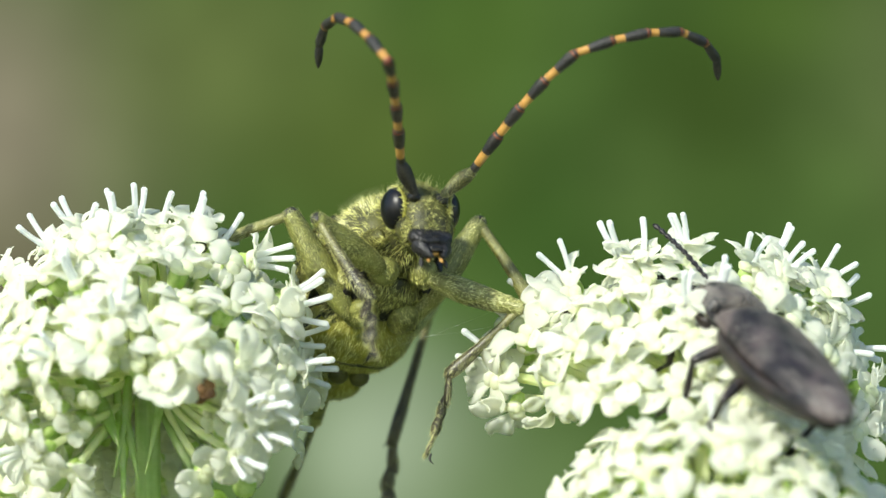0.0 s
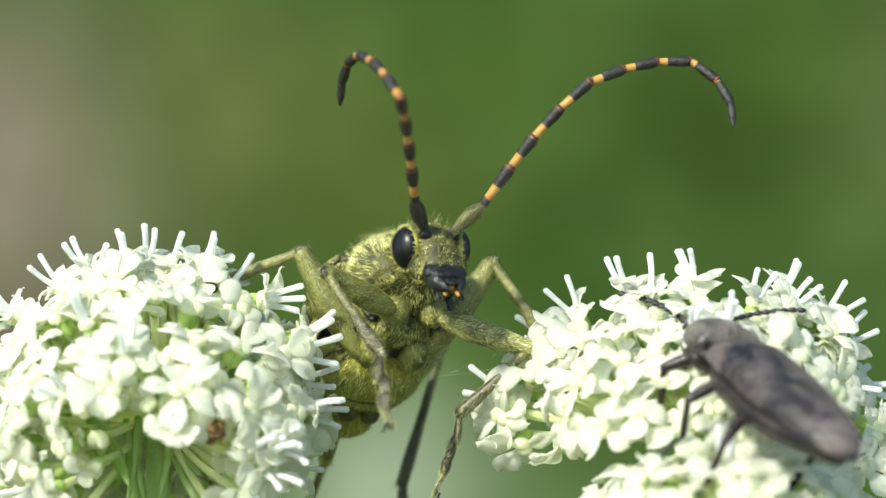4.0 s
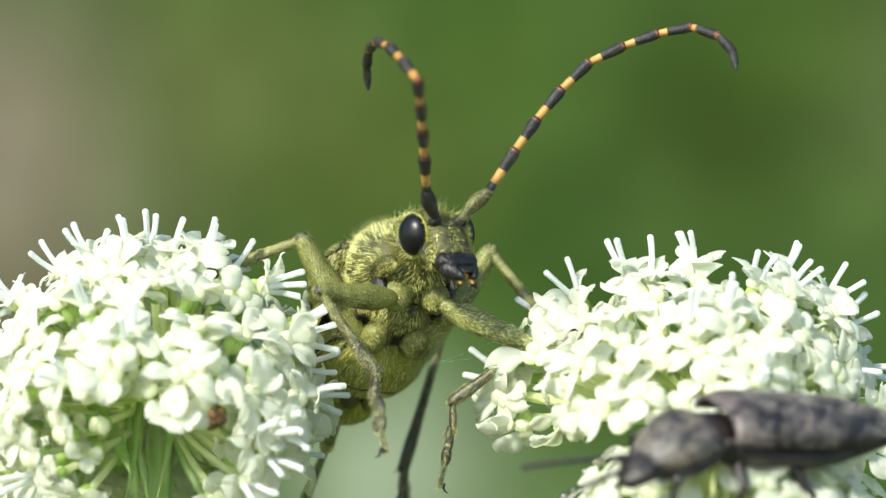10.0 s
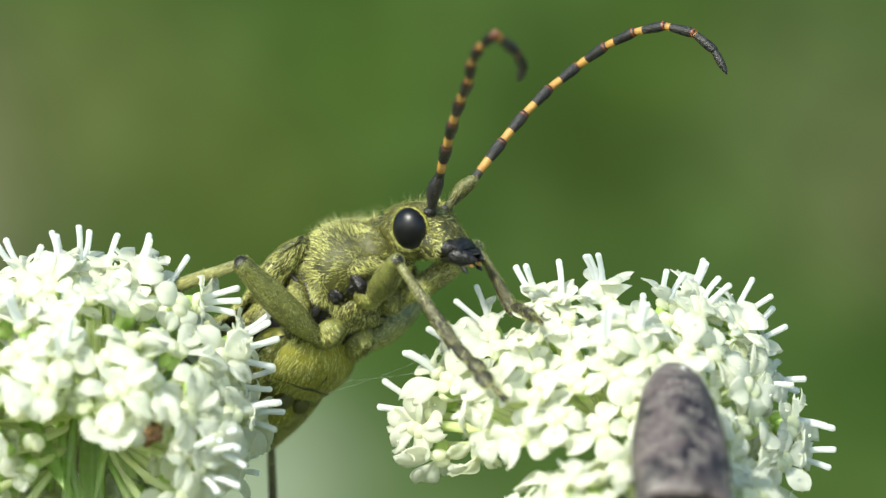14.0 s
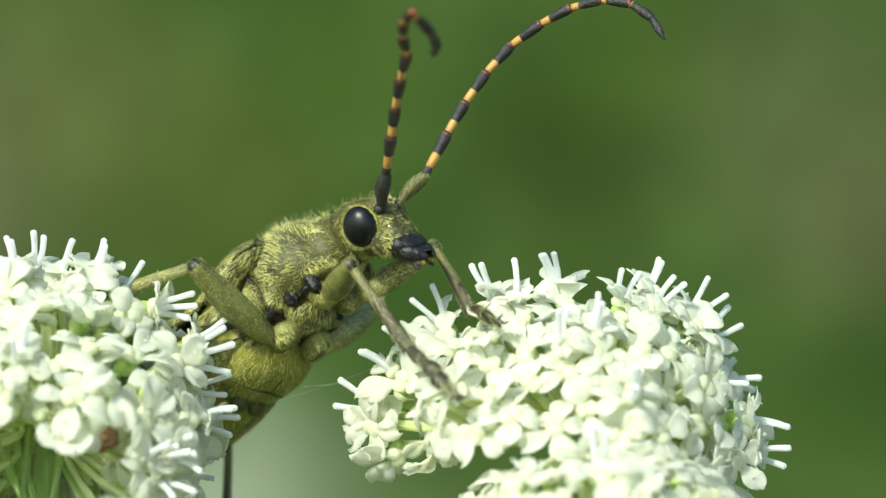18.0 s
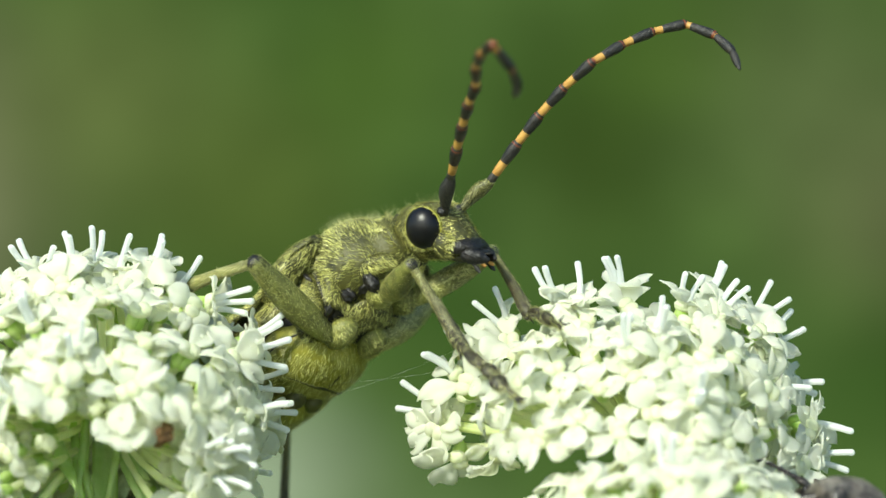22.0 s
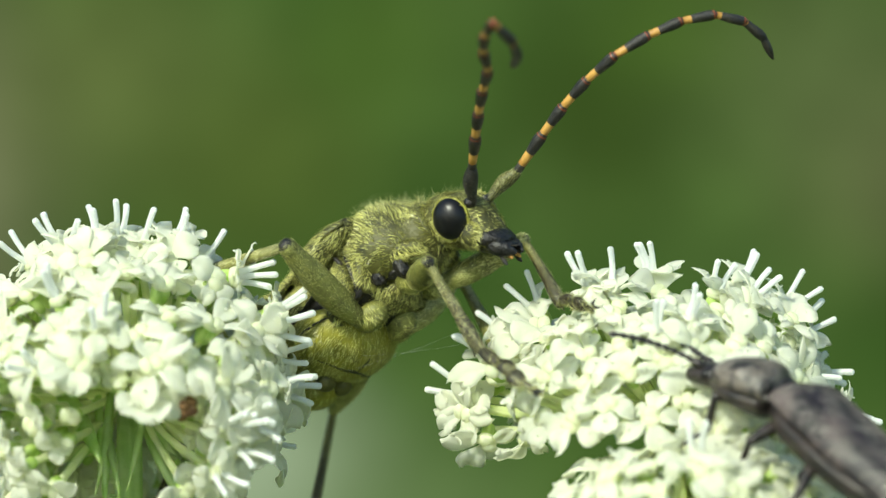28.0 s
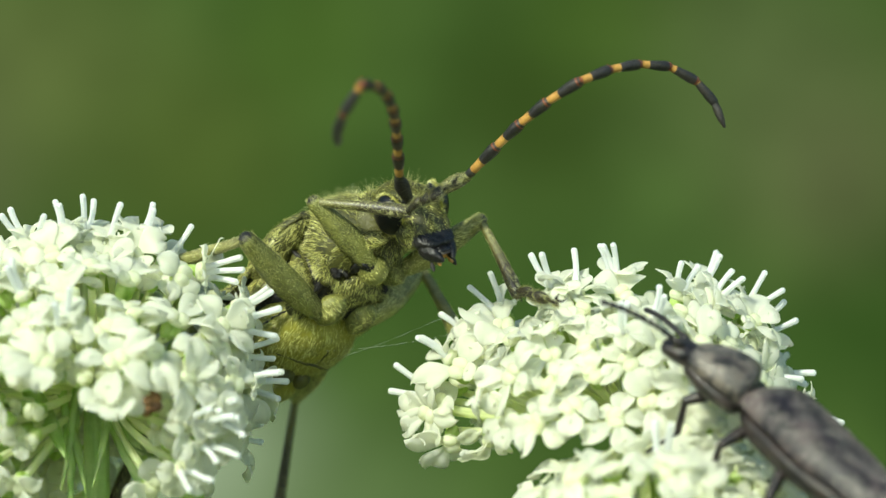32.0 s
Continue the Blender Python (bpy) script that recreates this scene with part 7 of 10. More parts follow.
    walk(limb["tibia_front_left"], [
        (0, pose(-0.004506, 0.003124, -0.003161, -30.0, -32.9, -123.9)),
        (1, pose(-0.004513, 0.003097, -0.003172, -28.0, -33.0, -123.8)),
        (2, pose(-0.004454, 0.003008, -0.003274, -29.4, -33.1, -123.8)),
        (3, pose(-0.004491, 0.003067, -0.003213, -30.6, -32.9, -123.8)),
        (6, pose(-0.004525, 0.002984, -0.003261, -28.1, -33.0, -123.7)),
        (7, pose(-0.00441, 0.002848, -0.003421, -28.0, -33.1, -123.6)),
        (8, pose(-0.004582, 0.002943, -0.003269, -30.6, -33.1, -123.8)),
        (9, pose(-0.004386, 0.00283, -0.003448, -28.4, -32.3, -122.9)),
        (10, pose(-0.004466, 0.002793, -0.003437, -24.9, -33.0, -123.5)),
        (11, pose(-0.004364, 0.002845, -0.003477, -28.1, -32.7, -123.9)),
        (11.7, pose(-0.004323, 0.002775, -0.003696, -26.3, -32.6, -127.4)),
        (12, pose(-0.001095, 0.006047, -0.001566, -126.4, -34.9, 178.7)),
        (12.3, pose(-0.002488, 0.005694, -0.001969, -112.2, -29.6, -168.2)),
        (12.6, pose(-0.003474, 0.005608, -0.001377, -101.1, -6.5, -149.4)),
        (13, pose(-0.003186, 0.005186, -0.001612, -99.5, 23.9, -152.9)),
        (13.5, pose(-0.002979, 0.005694, -0.001002, -93.5, 7.8, -157.1)),
        (14, pose(-0.002953, 0.005742, -0.000889, -90.8, 8.3, -157.6)),
        (15, pose(-0.002977, 0.00577, -0.000922, -92.6, 8.3, -157.1)),
        (18, pose(-0.002978, 0.005867, -0.000848, -90.7, 5.5, -156.4)),
        (19, pose(-0.002935, 0.005845, -0.000839, -91.0, 7.0, -157.0)),
        (20, pose(-0.00286, 0.005956, -0.000822, -89.8, 4.7, -156.6)),
        (20.5, pose(-0.002883, 0.005858, -0.000798, -91.2, 7.3, -157.8)),
        (21, pose(-0.002789, 0.006087, -0.000839, -86.9, 7.3, -156.0)),
        (21.5, pose(-0.002977, 0.005745, -0.000964, -90.3, 7.5, -157.0)),
        (22, pose(-0.003073, 0.00568, -0.001133, -91.0, 7.8, -155.4)),
        (23, pose(-0.003016, 0.005722, -0.001041, -88.6, 7.3, -156.2)),
        (24, pose(-0.003229, 0.005454, -0.001553, -91.3, 9.8, -153.2)),
        (25, pose(-0.003, 0.005743, -0.001274, -87.2, 10.0, -154.7)),
        (28, pose(-0.003124, 0.005605, -0.00131, -90.7, 8.7, -154.3)),
        (29, pose(-0.003369, 0.005248, -0.001661, -96.4, 16.7, -151.6)),
        (29.5, pose(-0.003244, 0.005408, -0.001406, -93.8, 11.6, -154.1)),
        (30, pose(-0.003091, 0.005682, -0.001216, -90.3, 7.6, -155.1)),
        (30.4, pose(-0.002991, 0.005685, -0.00142, -91.3, 10.6, -155.0)),
        (31, pose(-0.002694, 0.005739, -0.001658, -94.3, 8.4, -153.0)),
        (31.5, pose(-0.002205, 0.00617, -0.001697, -89.8, 4.6, -163.7)),
        (32, pose(-0.00284, 0.005965, -0.000977, -87.3, -1.7, -160.2)),
    ])
    walk(limb["tarsus_front_left"], [
        (0, pose(-0.002235, 0.000291, -0.004839, -64.3, -31.8, -123.3)),
        (1, pose(-0.002147, 0.000284, -0.004748, -66.1, -31.9, -123.2)),
        (2, pose(-0.002155, 0.000179, -0.00492, -66.8, -31.9, -123.2)),
        (3, pose(-0.002248, 0.000231, -0.004923, -62.6, -31.9, -123.2)),
        (6, pose(-0.002162, 0.000171, -0.004843, -67.9, -32.0, -123.2)),
        (7, pose(-0.002038, 0.000038, -0.004997, -72.7, -18.7, -118.3)),
        (8, pose(-0.002342, 0.000103, -0.004977, -72.3, -25.4, -120.9)),
        (9, pose(-0.001985, 0.000065, -0.005058, -70.2, -32.0, -122.8)),
        (10, pose(-0.001944, 0.000027, -0.004849, -72.0, -31.9, -123.1)),
        (11, pose(-0.002, 0.000034, -0.005061, -66.5, -31.8, -123.4)),
        (11.7, pose(-0.002053, -0.00016, -0.00519, -62.5, -31.5, -126.7)),
        (12, pose(-0.002883, 0.008463, -0.004205, -127.4, -27.3, 171.5)),
        (12.3, pose(-0.004589, 0.006801, -0.005188, -137.9, 6.3, 146.5)),
        (12.6, pose(-0.004247, 0.006043, -0.005278, -111.5, 39.4, -165.4)),
        (13, pose(-0.002063, 0.006503, -0.005218, -103.8, 41.3, -157.5)),
        (13.5, pose(-0.002577, 0.006132, -0.004958, -114.1, 39.8, -170.5)),
        (14, pose(-0.002438, 0.006013, -0.004846, -117.2, 37.1, -171.6)),
        (15, pose(-0.002517, 0.006163, -0.004877, -115.7, 37.8, -170.5)),
        (18, pose(-0.002646, 0.006062, -0.004829, -116.3, 37.2, -171.0)),
        (19, pose(-0.002513, 0.006103, -0.004809, -116.8, 35.1, -170.5)),
        (20, pose(-0.002552, 0.006071, -0.004808, -118.1, 37.3, -172.6)),
        (20.5, pose(-0.002447, 0.006129, -0.004765, -117.2, 34.9, -171.2)),
        (21, pose(-0.002238, 0.006098, -0.004801, -116.5, 35.2, -169.2)),
        (21.5, pose(-0.002507, 0.00597, -0.00493, -119.8, 35.9, -172.3)),
        (22, pose(-0.002604, 0.005969, -0.005095, -116.8, 37.6, -169.5)),
        (23, pose(-0.002508, 0.005838, -0.005007, -121.3, 36.1, -172.5)),
        (24, pose(-0.002659, 0.005841, -0.005493, -111.8, 42.5, -165.5)),
        (25, pose(-0.00229, 0.005865, -0.005209, -115.8, 39.4, -168.1)),
        (28, pose(-0.002595, 0.00591, -0.005263, -120.0, 39.7, -170.8)),
        (29, pose(-0.002575, 0.006183, -0.005469, -109.4, 41.6, -160.4)),
        (29.5, pose(-0.002636, 0.005998, -0.005315, -118.0, 39.4, -168.1)),
        (30, pose(-0.002616, 0.005923, -0.005181, -121.6, 38.3, -172.5)),
        (30.4, pose(-0.002362, 0.006077, -0.00535, -115.3, 39.9, -168.1)),
        (31, pose(-0.002312, 0.006275, -0.005604, -116.4, 39.8, -167.5)),
        (31.5, pose(-0.001893, 0.006249, -0.005684, -127.1, 30.5, 178.1)),
        (32, pose(-0.002885, 0.005747, -0.004971, -126.9, 28.8, 178.9)),
    ])
    walk(limb["femur_middle_right"], [
        (0, pose(0.00125, -0.00075, -0.00175, 103.8, 40.6, 50.7)),
        (1, pose(0.00125, -0.00075, -0.00175, 104.1, 40.6, 51.1)),
        (2, pose(0.00125, -0.00075, -0.00175, 103.8, 40.7, 50.6)),
        (3, pose(0.00125, -0.00075, -0.00175, 103.8, 40.8, 50.5)),
        (6, pose(0.00125, -0.00075, -0.00175, 104.0, 40.7, 50.9)),
        (7, pose(0.00125, -0.00075, -0.00175, 104.1, 40.7, 51.0)),
        (8, pose(0.00125, -0.00075, -0.00175, 103.8, 40.8, 50.6)),
        (9, pose(0.00125, -0.00075, -0.00175, 104.1, 40.7, 51.1)),
        (10, pose(0.00125, -0.00075, -0.00175, 104.1, 40.7, 51.0)),
        (11, pose(0.00125, -0.00075, -0.00175, 103.5, 40.5, 50.5)),
        (11.7, pose(0.00125, -0.00075, -0.00175, 99.5, 52.4, 45.2)),
        (12, pose(0.00125, -0.00075, -0.00175, 96.8, 58.1, 38.8)),
        (12.3, pose(0.00125, -0.00075, -0.00175, 94.6, 63.0, 29.3)),
        (12.6, pose(0.00125, -0.00075, -0.00175, 95.5, 65.5, 22.2)),
        (13, pose(0.00125, -0.00075, -0.00175, 96.1, 66.2, 20.3)),
        (13.5, pose(0.00125, -0.00075, -0.00175, 93.3, 66.1, 16.9)),
        (14, pose(0.00125, -0.00075, -0.00175, 91.7, 65.8, 14.6)),
        (15, pose(0.00125, -0.00075, -0.00175, 90.7, 65.8, 13.4)),
        (18, pose(0.00125, -0.00075, -0.00175, 90.6, 65.5, 12.9)),
        (19, pose(0.00125, -0.00075, -0.00175, 90.6, 65.5, 12.8)),
        (20, pose(0.00125, -0.00075, -0.00175, 91.2, 65.4, 13.5)),
        (20.5, pose(0.00125, -0.00075, -0.00175, 91.4, 65.5, 13.8)),
        (21, pose(0.00125, -0.00075, -0.00175, 91.5, 65.6, 14.1)),
        (21.5, pose(0.00125, -0.00075, -0.00175, 91.1, 66.0, 14.1)),
        (22, pose(0.00125, -0.00075, -0.00175, 91.5, 66.0, 14.5)),
        (23, pose(0.00125, -0.00075, -0.00175, 91.7, 65.9, 14.9)),
        (24, pose(0.00125, -0.00075, -0.00175, 91.2, 66.9, 15.4)),
        (25, pose(0.00125, -0.00075, -0.00175, 92.1, 66.3, 15.8)),
        (28, pose(0.00125, -0.00075, -0.00175, 91.9, 66.2, 15.4)),
        (29, pose(0.00125, -0.00075, -0.00175, 89.9, 66.8, 14.0)),
        (29.5, pose(0.00125, -0.00075, -0.00175, 89.7, 66.5, 13.4)),
        (30, pose(0.00125, -0.00075, -0.00175, 89.2, 66.5, 12.8)),
        (30.4, pose(0.00125, -0.00075, -0.00175, 87.9, 67.3, 12.2)),
        (31, pose(0.00125, -0.00075, -0.00175, 88.0, 66.7, 11.4)),
        (31.5, pose(0.00125, -0.00075, -0.00175, 87.3, 66.7, 10.8)),
        (32, pose(0.00125, -0.00075, -0.00175, 86.7, 66.7, 10.1)),
    ])
    walk(limb["tibia_middle_right"], [
        (0, pose(0.004234, 0.000968, 0.002013, -174.50, 40.60, 50.70)),
        (1, pose(0.004240, 0.000974, 0.002005, -174.30, 40.60, 51.10)),
        (2, pose(0.004241, 0.000974, 0.002004, -174.60, 40.70, 50.60)),
        (3, pose(0.004244, 0.000976, 0.002000, -174.70, 40.80, 50.50)),
        (6, pose(0.004245, 0.000979, 0.001998, -174.50, 40.70, 50.90)),
        (7, pose(0.004245, 0.000979, 0.001998, -174.50, 40.70, 51.00)),
        (8, pose(0.004244, 0.000977, 0.002000, -174.70, 40.80, 50.60)),
        (9, pose(0.004243, 0.000978, 0.002001, -174.40, 40.70, 51.10)),
        (10, pose(0.004241, 0.000975, 0.002003, -174.40, 40.70, 51.00)),
        (11, pose(0.004213, 0.000981, 0.002023, -174.50, 40.50, 50.50)),
        (11.7, pose(0.004655, 0.001481, 0.001322, 170.22, 51.61, 26.18)),
        (12, pose(0.004977, 0.001474, 0.000929, 158.67, 54.42, 7.65)),
        (12.3, pose(0.005400, 0.001113, 0.000556, 146.25, 53.65, -14.18)),
        (12.6, pose(0.005709, 0.000548, 0.000358, 139.75, 50.54, -28.96)),
        (13, pose(0.005788, 0.000352, 0.000300, 138.29, 49.21, -33.28)),
        (13.5, pose(0.005789, 0.000323, 0.000312, 138.09, 49.57, -33.31)),
        (14, pose(0.005787, 0.000276, 0.000342, 138.24, 49.95, -32.78)),
        (15, pose(0.005789, 0.000268, 0.000342, 138.11, 50.09, -32.92)),
        (18, pose(0.005786, 0.000229, 0.000365, 138.36, 50.18, -32.24)),
        (19, pose(0.005786, 0.000226, 0.000366, 138.39, 50.24, -32.23)),
        (20, pose(0.005784, 0.000226, 0.000372, 138.52, 50.09, -31.95)),
        (20.5, pose(0.005785, 0.000237, 0.000365, 138.46, 50.06, -32.14)),
        (21, pose(0.005786, 0.000250, 0.000357, 138.39, 50.03, -32.36)),
        (21.5, pose(0.005791, 0.000293, 0.000324, 137.96, 49.96, -33.34)),
        (22, pose(0.005790, 0.000291, 0.000327, 138.03, 49.96, -33.24)),
        (23, pose(0.005788, 0.000295, 0.000329, 138.10, 49.81, -33.06)),
        (24, pose(0.005798, 0.000397, 0.000252, 137.17, 49.70, -35.35)),
        (25, pose(0.005790, 0.000344, 0.000299, 137.82, 49.72, -33.91)),
        (28, pose(0.005789, 0.000328, 0.000310, 137.92, 49.83, -33.67)),
        (29, pose(0.005797, 0.000387, 0.000260, 137.09, 49.80, -35.30)),
        (29.5, pose(0.005795, 0.000356, 0.000281, 137.34, 49.90, -34.71)),
        (30, pose(0.005796, 0.000354, 0.000280, 137.27, 49.96, -34.81)),
        (30.4, pose(0.005804, 0.000431, 0.000220, 136.45, 50.00, -36.75)),
        (31, pose(0.005801, 0.000357, 0.000269, 136.97, 50.20, -35.39)),
        (31.5, pose(0.005803, 0.000356, 0.000265, 136.84, 50.18, -35.52)),
        (32, pose(0.005804, 0.000355, 0.000262, 136.78, 50.28, -35.67)),
    ])
    walk(limb["tarsus_middle_right"], [
        (0, pose(0.007739, -0.002293, 0.001661, 151.40, 30.10, 1.60)),
        (1, pose(0.007764, -0.002264, 0.001646, 151.30, 30.10, 1.70)),
        (2, pose(0.007750, -0.002284, 0.001663, 151.20, 30.20, 1.50)),
        (3, pose(0.007750, -0.002285, 0.001666, 151.20, 30.20, 1.40)),
        (6, pose(0.007767, -0.002264, 0.001651, 151.20, 30.20, 1.50)),
        (7, pose(0.007769, -0.002261, 0.001649, 151.20, 30.20, 1.60)),
        (8, pose(0.007754, -0.002280, 0.001662, 151.20, 30.20, 1.40)),
        (9, pose(0.007769, -0.002260, 0.001645, 151.30, 30.20, 1.60)),
        (10, pose(0.007763, -0.002267, 0.001650, 151.30, 30.10, 1.60)),
        (11, pose(0.007711, -0.002287, 0.001673, 151.30, 29.90, 1.40)),
        (11.7, pose(0.007313, -0.002483, 0.001827, 139.50, 35.29, -25.02)),
        (12, pose(0.006981, -0.002767, 0.001946, 134.45, 34.93, -41.61)),
        (12.3, pose(0.006509, -0.003281, 0.002139, 132.44, 31.98, -59.97)),
        (12.6, pose(0.006037, -0.003815, 0.002332, 134.46, 28.80, -74.31)),
        (13, pose(0.005840, -0.003971, 0.002386, 135.93, 27.91, -79.61)),
        (13.5, pose(0.005861, -0.004004, 0.002390, 135.45, 28.56, -77.98)),
        (14, pose(0.005907, -0.004060, 0.002400, 134.87, 28.94, -76.07)),
        (15, pose(0.005910, -0.004067, 0.002399, 134.71, 29.14, -75.78)),
        (18, pose(0.005943, -0.004112, 0.002407, 134.49, 29.17, -74.51)),
        (19, pose(0.005950, -0.004116, 0.002406, 134.38, 29.21, -74.39)),
        (20, pose(0.005948, -0.004116, 0.002410, 134.47, 29.08, -74.45)),
        (20.5, pose(0.005939, -0.004104, 0.002408, 134.57, 29.04, -74.87)),
        (21, pose(0.005928, -0.004088, 0.002405, 134.68, 29.00, -75.32)),
        (21.5, pose(0.005888, -0.004038, 0.002391, 134.90, 29.02, -76.69)),
        (22, pose(0.005891, -0.004040, 0.002393, 135.02, 28.96, -76.78)),
        (23, pose(0.005886, -0.004037, 0.002395, 135.09, 28.87, -76.79)),
        (24, pose(0.005791, -0.003914, 0.002363, 135.92, 28.97, -80.77)),
        (25, pose(0.005848, -0.003980, 0.002384, 135.56, 28.87, -78.68)),
        (28, pose(0.005863, -0.003999, 0.002388, 135.45, 29.02, -77.96)),
        (29, pose(0.005796, -0.003926, 0.002367, 135.75, 29.27, -79.80)),
        (29.5, pose(0.005829, -0.003964, 0.002374, 135.44, 29.36, -78.58)),
        (30, pose(0.005829, -0.003965, 0.002373, 135.35, 29.49, -78.41)),
        (30.4, pose(0.005755, -0.003871, 0.002347, 135.80, 29.70, -80.96)),
        (31, pose(0.005824, -0.003960, 0.002367, 135.14, 29.80, -78.32)),
        (31.5, pose(0.005815, -0.003960, 0.002366, 135.17, 29.90, -78.25)),
        (32, pose(0.005820, -0.003961, 0.002362, 135.05, 29.96, -78.17)),
    ])
    walk(limb["femur_middle_left"], [
        (0, pose(-0.0013, -0.0005, -0.0017, 139.2, -11.4, -131.4)),
        (1, pose(-0.0013, -0.0005, -0.0017, 136.9, -8.9, -129.1)),
        (2, pose(-0.0013, -0.0005, -0.0017, 135.9, -10.0, -124.0)),
        (3, pose(-0.0013, -0.0005, -0.0017, 142.9, -8.4, -135.5)),
        (6, pose(-0.0013, -0.0005, -0.0017, 136.1, -5.6, -128.3)),
        (7, pose(-0.0013, -0.0005, -0.0017, 138.8, -8.2, -131.3)),
        (8, pose(-0.0013, -0.0005, -0.0017, 140.3, -5.6, -135.1)),
        (9, pose(-0.0013, -0.0005, -0.0017, 135.7, -7.8, -126.6)),
        (10, pose(-0.0013, -0.0005, -0.0017, 137.5, -6.1, -129.6)),
        (11, pose(-0.0013, -0.0005, -0.0017, 144.9, -6.9, -136.8)),
        (11.7, pose(-0.0013, -0.0005, -0.0017, 140.3, -4.7, -124.2)),
        (12, pose(-0.0013, -0.0005, -0.0017, 146.1, 7.4, -130.3)),
        (12.3, pose(-0.0013, -0.0005, -0.0017, 163.2, 16.4, -141.3)),
        (12.6, pose(-0.0013, -0.0005, -0.0017, 159.3, 27.0, -141.0)),
        (13, pose(-0.0013, -0.0005, -0.0017, 147.5, 10.2, -116.4)),
        (13.5, pose(-0.0013, -0.0005, -0.0017, 147.0, 10.1, -115.7)),
        (14, pose(-0.0013, -0.0005, -0.0017, 146.0, 9.9, -114.7)),
        (15, pose(-0.0013, -0.0005, -0.0017, 146.1, 9.9, -114.5)),
        (18, pose(-0.0013, -0.0005, -0.0017, 146.7, 9.6, -112.4)),
        (19, pose(-0.0013, -0.0005, -0.0017, 147.2, 9.5, -111.9)),
        (20, pose(-0.0013, -0.0005, -0.0017, 146.3, 9.5, -111.9)),
        (20.5, pose(-0.0013, -0.0005, -0.0017, 146.1, 9.5, -112.2)),
        (21, pose(-0.0013, -0.0005, -0.0017, 146.0, 9.6, -112.5)),
        (21.5, pose(-0.0013, -0.0005, -0.0017, 146.7, 9.7, -113.6)),
        (22, pose(-0.0013, -0.0005, -0.0017, 146.2, 9.7, -113.6)),
        (23, pose(-0.0013, -0.0005, -0.0017, 145.6, 9.9, -115.1)),
        (24, pose(-0.0013, -0.0005, -0.0017, 144.3, 10.0, -116.1)),
        (25, pose(-0.0013, -0.0005, -0.0017, 142.6, 10.3, -117.5)),
        (28, pose(-0.0013, -0.0005, -0.0017, 141.6, 10.4, -118.5)),
        (29, pose(-0.0013, -0.0005, -0.0017, 143.8, 10.8, -121.1)),
        (29.5, pose(-0.0013, -0.0005, -0.0017, 143.0, 10.7, -120.6)),
        (30, pose(-0.0013, -0.0005, -0.0017, 143.2, 10.8, -120.9)),
        (30.4, pose(-0.0013, -0.0005, -0.0017, 146.0, 11.1, -122.8)),
        (31, pose(-0.0013, -0.0005, -0.0017, 144.2, 10.7, -120.0)),
        (31.5, pose(-0.0013, -0.0005, -0.0017, 144.6, 10.6, -119.5)),
        (32, pose(-0.0013, -0.0005, -0.0017, 145.1, 10.6, -119.1)),
    ])
